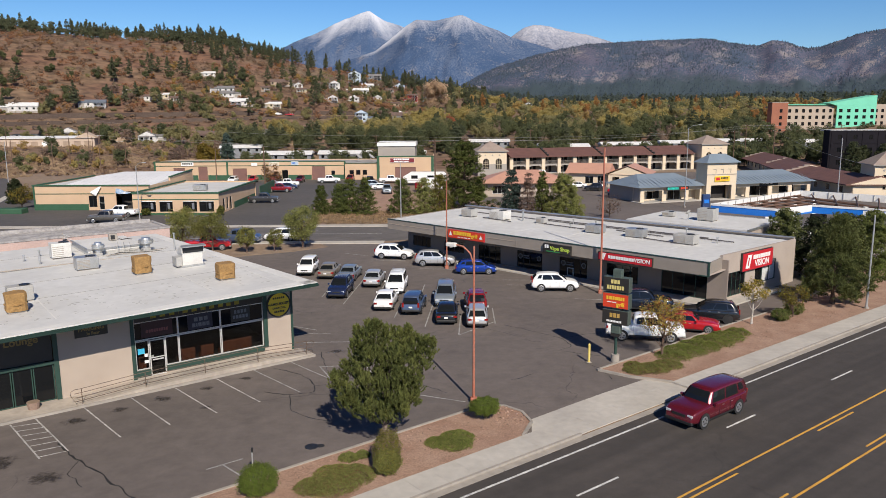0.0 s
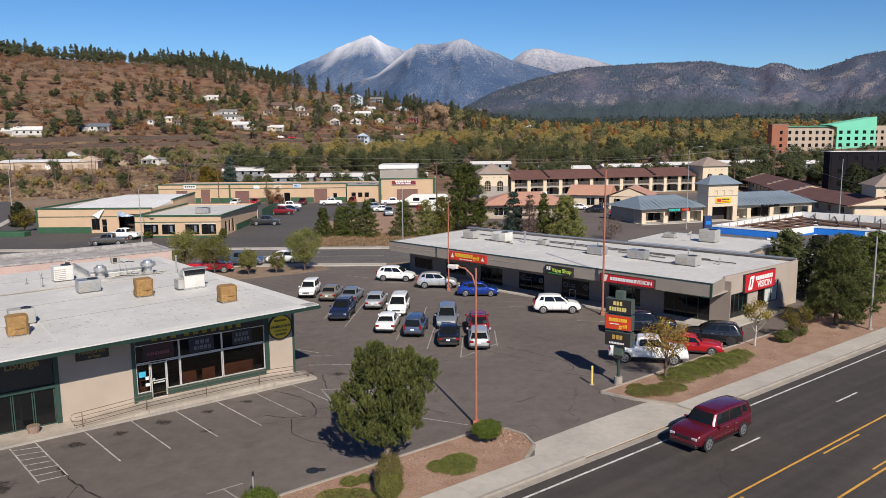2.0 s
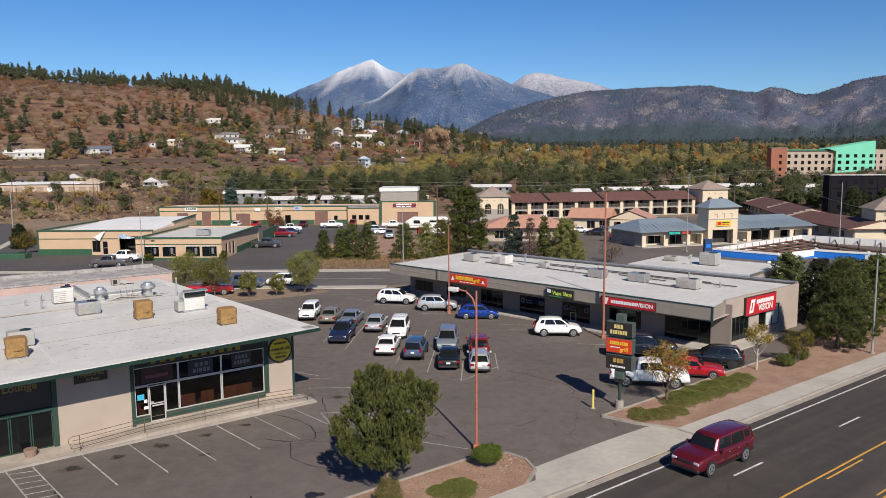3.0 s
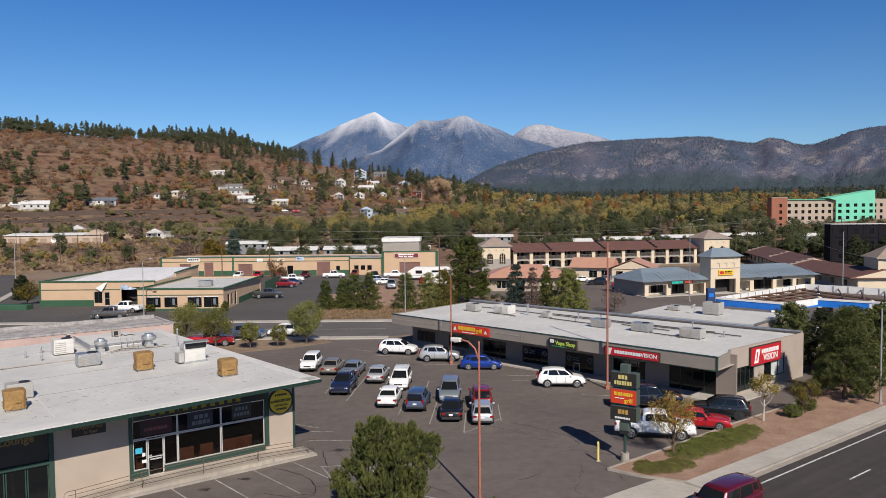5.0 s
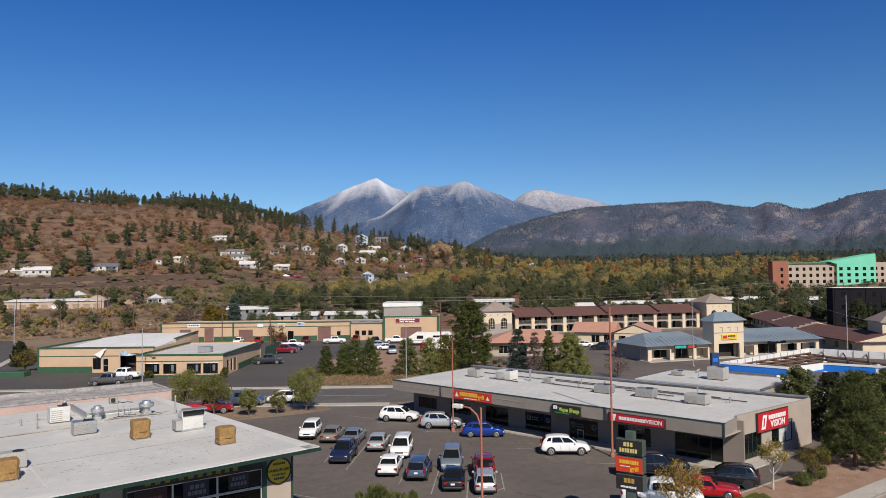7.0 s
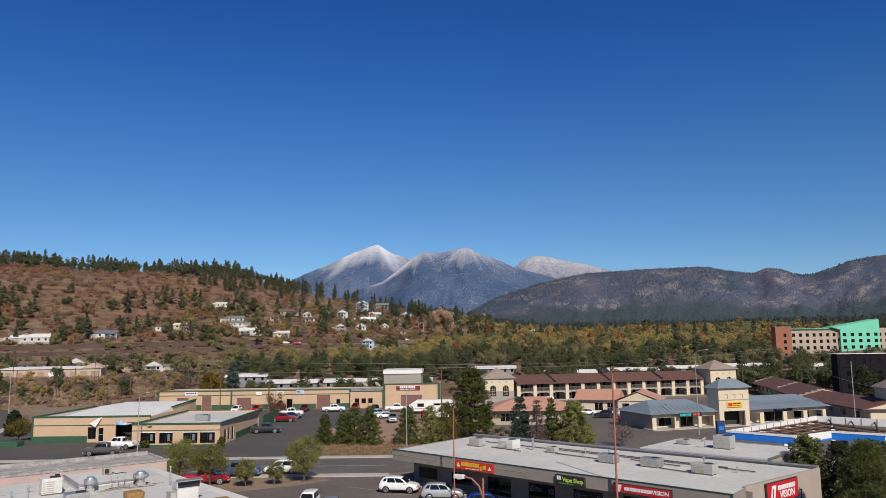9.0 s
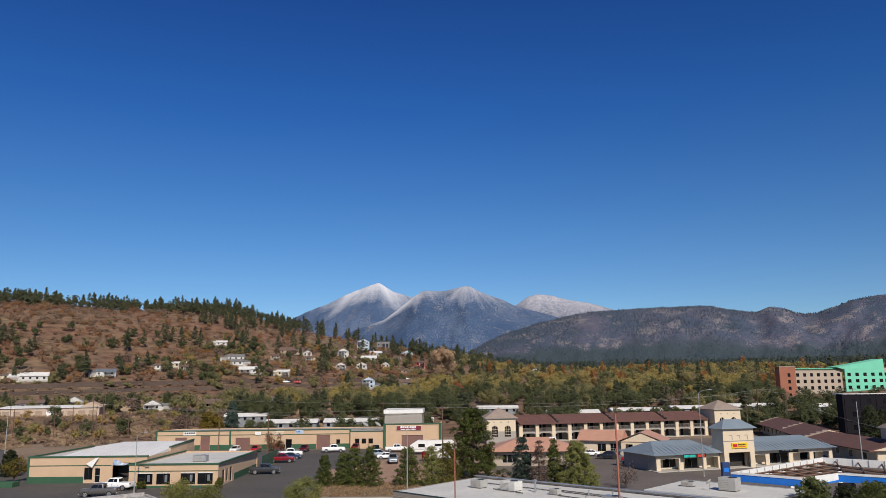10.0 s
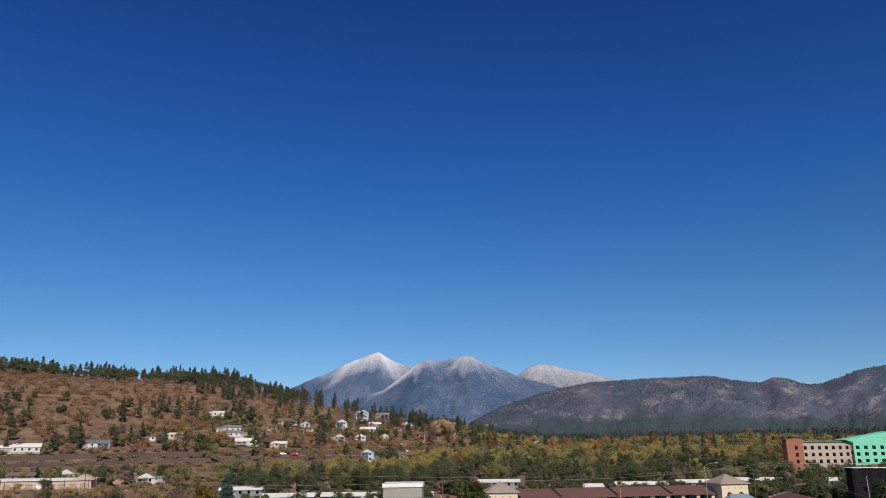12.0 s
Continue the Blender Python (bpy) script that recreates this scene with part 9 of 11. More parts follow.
for (x0, y0, h0), (x1, y1, h1) in (((-1.5, 150, 12.2), (99, 245.8, 13.5)), ((-1.5, 150, 11.4), (-62, 205, 10.8)), ((-62, 205, 10.8), (-120, 285, 12)), ((99, 245.8, 13.5), (140, 265, 12.5)), ((99, 245.8, 13.5), (220, 240, 15)), ((-1.5, 150, 12.2), (-105, 230, 11.8)), ((106.8, 242.5, 11.7), (60, 88, 9)), ((-22, 250, 10.6), (99, 245.8, 12.5)), ((-22, 250, 10.6), (-150, 330, 12))):
    cable((x0, y0, h0 + float(ground_z(x0, y0))), (x1, y1, h1 + float(ground_z(x1, y1))), 1.6)

# ---- roadside sign with three panels ----
M_TANGOLD = mat("gold_letter", (0.48, 0.30, 0.08), (0.42, 0.26, 0.07), rough=0.5, bump=0, vary=0.03)
M_PALEY = mat("pale_yellow_letter", (0.66, 0.56, 0.20), (0.6, 0.5, 0.18), rough=0.5, bump=0, vary=0.03)
ps = thing("pylon_sign", pose(12.0, 50.0, 0, 0, 0, -36), "green post sign with three stacked panels on a concrete foot", "sign")
part("foot", B().tube((0, 0, 0), (0, 0, 0.55), 0.30, 0.28, 12), M_CONC_D, ps)
part("post", B().tube((0, 0, 0.5), (0, 0, 2.2), 0.10, n=10), M_GREEN, ps)
part("column", B().bev(-0.30, -0.2, 2.1, 0.34, 0.2, 6.62, 0.03), mat("grey_green_post", (0.075, 0.100, 0.085), (0.06, 0.085, 0.07), rough=0.6), ps)
part("menu_board", B().box(-0.34, -0.16, 1.85, 0.30, -0.105, 2.66), M_SIGN_BLACK, ps)
for z0, z1, face, rows_, nm in ((5.08, 6.08, M_SIGN_BLACK, None, "yellow"), (3.92, 4.95, M_SIGN_ORANGE, None, "grill"), (2.78, 3.78, M_SIGN_BLACK, None, "tan")):
    c = part("panel", B().bev(-0.94, -0.3, z0, 0.94, 0.3, z1, 0.02), mat("grey_green_case", (0.066, 0.085, 0.072), (0.055, 0.072, 0.06), rough=0.6), ps)
    part("face", B().box(-0.91, -0.316, z0 + 0.03, 0.91, -0.302, z1 - 0.03), face, c)
    zc = (z0 + z1) / 2
    if nm == "yellow":
        bars([0.17, 0.17, 0.17], -0.36, zc + 0.06, 0.27, 0.06, -0.318, M_PALEY, c)
        bars([0.13] * 7, -0.64, zc - 0.34, 0.27, 0.05, -0.318, M_PALEY, c)
    elif nm == "grill":
        bars([0.13, 0.06, 0.16, 0.12, 0.07, 0.12, 0.12, 0.12, 0.12], -0.66, zc + 0.06, 0.24, 0.035, -0.318, M_YELLOW_L, c)
        letters("grill", 0.40, M_YELLOW_L, c, pose(0.36, -0.326, zc - 0.24))
        bars([0.3, 0.3], -0.6, zc - 0.14, 0.06, 0.06, -0.318, M_WHITE_L, c)
    else:
        bars([0.2, 0.2, 0.2], -0.38, zc - 0.02, 0.30, 0.06, -0.318, M_TANGOLD, c)
        bars([0.08] * 10, -0.6, zc - 0.36, 0.13, 0.03, -0.318, M_WHITE_L, c)
bo = thing("bollard", pose(10.15, 49.9, 0), "pale yellow steel bollard on the asphalt", "bollard")
part("post", B().tube((0, 0, 0), (0, 0, 1.28), 0.085, n=12), M_BOLLARD, bo)
part("cap", B().tube((0, 0, 1.28), (0, 0, 1.36), 0.085, 0.03, 12), M_BOLLARD, bo)
part("foot", B().box(-0.16, -0.16, 0, 0.16, 0.16, 0.03), M_CONC_D, bo)
st_ = thing("sign_post", pose(*uv(12.9, 31.4), 0.1), "thin dark sign post at the edge of the bed", "post")
part("post", B().box(-0.03, -0.03, 0, 0.03, 0.03, 1.6), M_POLE, st_)
part("plate", B().box(-0.04, -0.05, 1.45, 0.04, 0.05, 1.65), M_BLACK, st_)
# rubble at the end of the near bed
rk = B()
for _ in range(90):
    u, v, s = rng.uniform(26.6, 28.4), rng.uniform(28.4, 31.3), rng.uniform(0.02, 0.06)
    x, y = uv(u, v)
    m = pose(x, y, 0.10 + s * 0.4, rng.uniform(0, 90), rng.uniform(0, 90), rng.uniform(0, 90))
    rk.box(-s, -s * 0.7, -s * 0.6, s, s * 0.7, s * 0.6, m)
for k in range(1100):
    u, v = (rng.uniform(14.0, 26.8), rng.uniform(28.1, 31.3)) if k < 550 else (rng.uniform(40.5, 66), rng.uniform(28.3, 31.4))
    s = rng.uniform(0.012, 0.038)
    x, y = uv(u, v)
    rk.box(-s, -s * 0.7, -s * 0.6, s, s * 0.7, s * 0.6, pose(x, y, 0.10 + s * 0.3, rng.uniform(0, 90), rng.uniform(0, 90), rng.uniform(0, 90)))
tagged(link("rubble", rk, mat("pale_red_rubble", (0.36, 0.245, 0.185), (0.25, 0.16, 0.12), scale=3, fine=9, rough=0.95, isl=0.5)), "loose reddish stones strewn over the cinder beds", "stones", kind="stuff")

# ---- plants ----
RG = np.random.default_rng(7)


def leaf_mesh(name, P, N, S, aspect=0.6, jitter=0.9):
    """Pointed leaves at places P, facing roughly along N, of sizes S."""
    P, N = np.asarray(P, float), np.asarray(N, float)
    n = len(P)
    S = np.broadcast_to(np.asarray(S, float), (n,))
    # leaves turn outward and towards the light
    d = N + np.array([0.13, -0.42, 0.35]) + RG.normal(size=(n, 3)) * jitter
    d /= np.linalg.norm(d, axis=1, keepdims=True) + 1e-9
    a = np.cross(d, RG.normal(size=(n, 3)))
    a /= np.linalg.norm(a, axis=1, keepdims=True) + 1e-9
    b = np.cross(d, a) * aspect
    S = S[:, None] * 1.2
    return three_cornered(name, P + a * S, P - a * S * 0.55 + b * S, P - a * S * 0.55 - b * S)


def three_cornered(name, A, Bc, C):
    """A mesh of loose triangles, one from each row of the three arrays."""
    n = len(A)
    me = bpy.data.meshes.new(name)
    me.vertices.add(3 * n)
    me.vertices.foreach_set("co", np.stack([A, Bc, C], 1).astype(np.float32).ravel())
    me.loops.add(3 * n)
    me.loops.foreach_set("vertex_index", np.arange(3 * n, dtype=np.int32))
    me.polygons.add(n)
    me.polygons.foreach_set("loop_start", np.arange(0, 3 * n, 3, dtype=np.int32))
    me.update(calc_edges=True)
    return me


def ball(n):
    q = RG.normal(size=(n, 3))
    return q / np.linalg.norm(q, axis=1, keepdims=True)


def leaves(name, P, N, S, material, parent=None, aspect=0.6, jitter=0.9, label=""):
    me = leaf_mesh(name, P, N, S, aspect, jitter)
    me.materials.append(material)
    ob = new(name, me)
    if parent:
        ob.parent = parent
    if label:
        ob["label"] = label
    return ob


def limb(bm, pts, r0, r1, n=7):
    for i, (a, b) in enumerate(zip(pts, pts[1:])):
        t0, t1 = i / (len(pts) - 1), (i + 1) / (len(pts) - 1)
        bm.tube(a, b, r0 + (r1 - r0) * t0, r0 + (r1 - r0) * t1, n)


def broadleaf(x, y, h, r, mats, label, n=2600, size=0.11, clumps=26, bare=0.28, bark=None, name="tree", z=0.0, spread=0.30, group=""):
    """A small leafy tree: trunk, limbs to clumps of leaves, gaps between."""
    e = thing(name, pose(x, y, z, 0, 0, RG.uniform(0, 360)), label, "tree", group)
    tb = B()
    trunk_top = h * 0.62
    pts = [(0, 0, -0.05)]
    for k in range(1, 5):
        pts.append((RG.normal() * 0.04 * h * 0.3, RG.normal() * 0.04 * h * 0.3, trunk_top * k / 4))
    limb(tb, pts, 0.016 * h + 0.03, 0.008 * h + 0.01)
    C = []
    for _ in range(clumps):
        q = ball(1)[0]
        k = RG.uniform(0.45, 1.0) ** 0.6
        c = np.array([q[0] * r * 0.8 * k, q[1] * r * 0.8 * k, h * (bare + (1 - bare) * 0.5) + q[2] * h * (1 - bare) * 0.42 * k])
        C.append(c)
        j = int(np.clip((c[2] / trunk_top) * 4 - RG.uniform(0.8, 1.8), 1, 4))
        s = Vector(pts[j])
        m = s.lerp(Vector(c), 0.5) + Vector((0, 0, -0.05 * h))
        limb(tb, [s, m, Vector(c)], 0.006 * h + 0.008, 0.006, 5)
    part("trunk", tb, bark or M_BARK, e)
    C = np.array(C)
    for i, (mt, share) in enumerate(mats):
        k = int(n * share)
        idx = RG.integers(0, len(C), k)
        off = ball(k) * (RG.uniform(0.2, 1, k) ** 0.5)[:, None] * r * spread * RG.uniform(0.7, 1.25, (k, 1))
        P = C[idx] + off
        N = off / (np.linalg.norm(off, axis=1, keepdims=True) + 1e-6) + (P - np.array([0, 0, h * 0.55])) / r * 0.4 + np.array([0, 0, 0.35])
        leaves("crown", P, N, size * RG.uniform(0.6, 1.3, k), mt, e)
    return e


def conifer(x, y, h, r, mt, label, n=3000, size=0.14, base=0.14, power=0.75, z=0.0, rounded=False, name="pine_tree", group="", levels=13, clump=0.055, aspect=0.34):
    """An evergreen: straight trunk, whorls of branches carrying tufts of needles."""
    e = thing(name, pose(x, y, z, 0, 0, RG.uniform(0, 360)), label, "tree", group)
    tb = B()
    limb(tb, [(0, 0, -0.1), (0.02 * h * RG.normal() * 0.3, 0, h * 0.5), (0, 0, h * 0.96)], 0.018 * h + 0.05, 0.02)
    tuft, out = [], []
    for k in range(levels):
        t = (k + RG.uniform(0, 0.6)) / levels
        zz = h * (base + (1 - base) * t)
        prof = (math.sin(math.pi * (0.24 + 0.76 * t) ** 0.72) ** 0.75 * 1.0 if rounded else (1 - t) ** power) + 0.06
        nb = max(4, int((7 if rounded else 8) * (0.6 + prof * 0.6)))
        for b in range(nb):
            a = 6.28318 * (b + RG.uniform(-0.4, 0.4)) / nb + k * 1.3
            L = r * prof * RG.uniform(0.72, 1.12)
            rise = L * (RG.uniform(0.05, 0.45) if rounded else RG.uniform(-0.25, 0.1))
            tip = Vector((math.cos(a) * L, math.sin(a) * L, zz + rise))
            root = Vector((0, 0, zz - 0.1 * L))
            limb(tb, [root, root.lerp(tip, 0.6) + Vector((0, 0, -0.04 * L)), tip], 0.012 * h * 0.25 + 0.01, 0.006, 4)
            for s in np.linspace(0.42, 1.02, 5):
                p = root.lerp(tip, s)
                w = 0.08 * r * (1.25 - 0.3 * s)
                tuft.append((p.x + RG.normal() * w, p.y + RG.normal() * w, p.z + RG.normal() * w * 0.8))
                out.append((math.cos(a), math.sin(a), 0.6))
    part("trunk", tb, M_BARK, e)
    tuft, out = np.array(tuft), np.array(out)
    idx = RG.integers(0, len(tuft), n)
    spread_ = clump * r + size * 0.5
    q = ball(n)
    off = q * (RG.uniform(0.25, 1, n) ** 0.5)[:, None] * spread_ * 1.6 * np.array([1, 1, 0.75])
    P = tuft[idx] + off
    leaves("crown", P, out[idx] * 0.35 + q * 0.9 + np.array([0, 0, 0.25]), size * RG.uniform(0.6, 1.3, n), mt, e, aspect=aspect, jitter=0.5)
    return e


def needle_mesh(name, P, D, L, W):
    """Thin needles from places P along D, of lengths L and widths W."""
    D = D / (np.linalg.norm(D, axis=1, keepdims=True) + 1e-9)
    n = len(P)
    s = np.cross(D, RG.normal(size=(n, 3)))
    s /= np.linalg.norm(s, axis=1, keepdims=True) + 1e-9
    s *= (W * 1.15)[:, None]
    return three_cornered(name, P - s, P + s, P + D * L[:, None])


def tufted_pine(x, y, h, lobes, mt, label, tufts=1500, per=30, needle=0.16, width=0.011, lift=0.9, bark=None, z=0.0, tight=0.75):
    """A pine whose limbs carry lobes (dx, dy, dz, radius) of upright needle tufts."""
    e = thing("pine_tree", pose(x, y, z), label, "tree")
    tb = B()
    tw = B()
    stem = [(0, 0, -0.1), (0.03, 0.0, h * 0.2), (-0.04, 0.03, h * 0.45), (0.02, 0, h * 0.75)]
    limb(tb, stem[:3], 0.028 * h + 0.03, 0.06, 9)
    limb(tw, stem[2:], 0.06, 0.03, 6)
    T, A = [], []
    W = np.array([q[3] ** 2 for q in lobes])
    for (dx, dy, dz, r), w in zip(lobes, W / W.sum()):
        c = Vector((dx, dy, dz))
        root = Vector((0, 0, max(h * 0.16, dz - math.hypot(dx, dy) * 0.9 - r * 0.4)))
        if r > 0.3:
            limb(tw, [root, root.lerp(c, 0.5) + Vector((0, 0, -0.1 * r)), c], 0.006 * h, 0.015, 6)
        k = max(6, int(tufts * w))
        q = ball(k)
        q[:, 2] = np.where(q[:, 2] < -0.55, -q[:, 2], q[:, 2])
        lump = 1 + 0.16 * np.sin(q[:, 0] * 6 + dx * 9) * np.cos(q[:, 2] * 7 + dz * 5)
        R = r * RG.uniform(0.45, 1.05, k) * lump
        P = np.array(c) + q * R[:, None] * np.array([1, 1, 0.85])
        T.append(P)
        A.append(q * 0.75 + np.array([0, 0, lift]))
        for b in range(k // 14):
            limb(tw, [c, Vector(P[b])], 0.010, 0.004, 3)
    part("trunk", tb, bark or M_BARK, e)
    part("branch", tw, M_TWIG, e)
    T, A = np.concatenate(T), np.concatenate(A)
    A /= np.linalg.norm(A, axis=1, keepdims=True)
    i = np.repeat(np.arange(len(T)), per)
    n = len(i)
    along = RG.uniform(-0.5, 1.0, n) * needle
    D = A[i] * tight + ball(n)
    me = needle_mesh("crown", T[i] + A[i] * along[:, None], D, needle * RG.uniform(0.7, 1.2, n), width * RG.uniform(0.8, 1.2, n))
    me.materials.append(mt)
    ob = new("crown", me)
    ob.parent = e
    return e


def shrub(x, y, rx, ry, h, mats, label, n=1500, size=0.06, z=0.1, turn=37.7, dome=0.6, name="shrub", group="", leg=0.0):
    """A low bush: stems and a lumpy coat of leaves, on bare legs where it is clipped."""
    e = thing(name, pose(x, y, z, 0, 0, turn), label, "shrub", group)
    tb = B()
    for _ in range(9):
        q = ball(1)[0]
        limb(tb, [(q[0] * rx * 0.15, q[1] * ry * 0.15, -0.03), (q[0] * rx * 0.6, q[1] * ry * 0.6, leg + h * 0.55)], 0.025, 0.008, 5)
    part("stem", tb, M_BARK, e)
    lumps = np.stack([RG.uniform(-1, 1, 60), RG.uniform(-1, 1, 60)], 1)
    lumps = lumps[(lumps ** 2).sum(1) < 1][:40]
    for mt, share in mats:
        k = int(n * share)
        q = ball(k)
        q[:, 2] = np.abs(q[:, 2]) if dome >= 0.5 else q[:, 2]
        rad = RG.uniform(0.55, 1.0, k) ** 0.35
        bump = 1 + 0.16 * np.sin(q[:, 0] * 9 + x) * np.cos(q[:, 1] * 8 + y) + 0.10 * RG.normal(size=k)
        if dome < 0.5:
            P = np.stack([q[:, 0] * rx, q[:, 1] * ry, h * 0.5 + q[:, 2] * h * 0.5], 1) * 1.0
            P[:, :2] *= (rad * bump)[:, None]
            P[:, 2] = h * 0.52 + (P[:, 2] - h * 0.5) * rad * bump
        else:
            P = np.stack([q[:, 0] * rx, q[:, 1] * ry, q[:, 2] * h], 1) * (rad * bump)[:, None]
        P[:, 2] += leg
        leaves("foliage", P, q + np.array([0, 0, 0.3]), size * RG.uniform(0.6, 1.3, k), mt, e, aspect=0.55)
    return e


def ground_mat(pts_uv, h, mats, label, n=3000, size=0.06, name="ground_cover"):
    """A spreading low juniper mat over an irregular patch."""
    e = thing(name, label=label, category="shrub")
    C = np.array([uv(u, v) for u, v, r in pts_uv])
    R = np.array([r for *_, r in pts_uv])
    tb = B()
    for c, r in zip(C, R):
        for _ in range(5):
            q = ball(1)[0]
            limb(tb, [(c[0], c[1], 0.08), (c[0] + q[0] * r * 0.7, c[1] + q[1] * r * 0.7, 0.1 + h * 0.5)], 0.03, 0.01, 4)
    part("stem", tb, M_BARK, e)
    for mt, share in mats:
        k = int(n * share)
        i = RG.choice(len(C), k, p=R ** 2 / (R ** 2).sum())
        a = RG.uniform(0, 6.283, k)
        rr = R[i] * np.sqrt(RG.uniform(0, 1, k)) * (1 + 0.08 * RG.normal(size=k))
        P = np.stack([C[i, 0] + rr * np.cos(a), C[i, 1] + rr * np.sin(a), 0.1 + h * (1 - (rr / R[i]) ** 2 * 0.75) * RG.uniform(0.35, 1.0, k) ** 0.5 * (1 + 0.2 * np.sin(a * 5 + i))], 1)
        leaves("foliage", P, np.tile((0, 0, 1.0), (k, 1)), size * RG.uniform(0.6, 1.4, k), mt, e, aspect=0.5, jitter=0.8)
    return e


# near beds
lobes = [(-2.45, 0.1, 3.1, 0.5), (-1.9, -0.3, 2.6, 0.65), (-1.2, -0.6, 2.3, 0.75), (-0.3, -0.8, 2.1, 0.8), (0.6, -0.7, 2.15, 0.8), (1.2, -0.2, 2.4, 0.7), (1.5, 0, 3.0, 0.6), (-1.7, 0.3, 3.6, 0.72), (-0.8, -0.7, 3.3, 0.9)]
lobes += [(0.3, -0.9, 3.3, 0.9), (1.2, -0.4, 3.7, 0.75), (2.0, 0, 4.1, 0.6), (2.2, 0.2, 4.8, 0.52), (-1.2, 0.2, 4.6, 0.72), (-0.4, -0.5, 4.5, 0.85), (0.6, -0.6, 4.6, 0.85), (1.4, 0.1, 4.9, 0.7), (-1.0, 0.1, 5.4, 0.6)]
lobes += [(-0.45, 0, 5.7, 0.6), (0.35, 0.1, 5.4, 0.65), (1.1, 0.1, 5.45, 0.55), (2.3, 0.1, 5.15, 0.34), (-0.5, 0, 6.1, 0.34), (1.2, 0, 5.85, 0.28), (0.2, 1.1, 3.2, 0.95), (-0.8, 1.0, 4.2, 0.85), (0.9, 1.0, 4.2, 0.85), (0.2, 0.8, 2.4, 0.85)]
lobes += [(-1.7, -0.2, 2.05, 0.55), (-0.95, -0.8, 1.75, 0.55), (0.1, -1.0, 1.65, 0.6), (0.9, -0.7, 1.75, 0.55), (1.35, 0.2, 2.05, 0.55)]
lobes = [(x * 1.02, y, z + 0.12, r * 0.92) for x, y, z, r in lobes]
spikes = []
for x, y, z, r in lobes:
    for k in range(4):
        a, up_ = RG.uniform(0, 6.28), RG.uniform(0.45, 0.8)
        for q in range(3):
            spikes.append((x + math.cos(a) * r * 0.66, y + math.sin(a) * r * 0.66, z + r * (up_ + 0.28 * q), r * (0.26 - 0.06 * q)))
tufted_pine(-3.1, 36.9, 6.6, lobes + spikes, L_NEAR, "dense pine with upright needle tufts in the cinder bed", tufts=4000, per=27, needle=0.15, width=0.017, lift=1.1, bark=M_BARK_P, tight=1.6)
shrub(2.35, 40.0, 0.84, 0.78, 0.85, [(L_LIME, 0.8), (L_PINE, 0.2)], "clipped bright green shrub by the lamp post", n=11000, size=0.032, dome=0.3, leg=0.30)
shrub(-8.45, 31.5, 0.85, 0.8, 1.35, [(L_LIME, 0.8), (L_PINE, 0.2)], "clipped bright green shrub at the bed's edge", n=11000, size=0.034, dome=0.3)
shrub(-2.7, 33.4, 0.64, 0.6, 1.25, [(L_MAT, 0.7), (L_OLIVE, 0.3)], "upright olive green shrub at the pine's foot", n=7000, size=0.036, dome=0.3)
shrub(-2.75, 33.9, 0.66, 0.6, 1.95, [(L_OLIVE, 0.55), (L_GREY, 0.25), (L_MAT, 0.2)], "greyish olive upright shrub at the pine's foot", n=8000, size=0.036, dome=0.3)
ground_mat([(22.8, 28.6, 0.9), (23.4, 29.1, 0.9), (22.2, 29.2, 0.7)], 0.32, [(L_MAT, 0.85), (L_LIME, 0.15)], "low spreading juniper mat on red cinder", n=13090, size=0.034)
ground_mat([(15.6, 28.7, 1.2), (16.8, 28.9, 1.1), (16.2, 29.5, 1.0), (14.8, 29.0, 0.9)], 0.35, [(L_MAT, 0.85), (L_BROWN, 0.15)], "low spreading juniper mat on red cinder", n=19040, size=0.034)
ground_mat([(17.6, 30.6, 0.5), (18.3, 30.4, 0.4)], 0.3, [(L_MAT, 1.0)], "small juniper mat beside the upright shrub", n=3570, size=0.034)
ground_mat([(39.5, 29.9, 0.9), (40.7, 29.5, 1.1), (42.1, 29.3, 1.0), (40.1, 30.6, 0.7)], 0.30, [(L_MAT, 0.8), (L_BROWN, 0.2)], "low juniper mat under the autumn tree", n=16660, size=0.034)
ground_mat([(43.9, 30.2, 1.2), (45.6, 30.4, 1.45), (47.4, 30.4, 1.5), (49.2, 30.4, 1.5), (51.0, 30.4, 1.35), (52.7, 30.5, 1.0)], 0.42, [(L_MAT, 0.7), (L_LIME, 0.3)], "long green juniper mat beside the kerb", n=33320, size=0.034)
broadleaf(15.5, 50.7, 4.8, 1.85, [(L_GOLD, 0.60), (L_OLIVE, 0.18), (L_RED, 0.08), (L_ORANGE, 0.14)], "small autumn tree with yellow and red leaves", n=3000, size=0.062, clumps=30, bare=0.32)
broadleaf(25.2, 59.0, 4.0, 1.35, [(L_GOLD, 0.5), (L_OLIVE, 0.5)], "thin birch with sparse yellow-green leaves", n=1700, size=0.07, clumps=22, bare=0.45, bark=M_BIRCH)
broadleaf(29.6, 61.2, 3.0, 1.5, [(L_OLIVE, 0.75), (L_YELLOW, 0.25)], "small sparse olive tree by the shrubs", n=1800, size=0.065, clumps=22, bare=0.35)
shrub(28.1, 60.1, 0.75, 0.7, 0.95, [(L_PINE, 1.0)], "round dark green shrub in the bed", n=3000, size=0.05, dome=0.3)
shrub(30.1, 62.0, 0.8, 0.75, 1.05, [(L_PINE, 1.0)], "round dark green shrub in the bed", n=3000, size=0.05, dome=0.3)
lobes = []
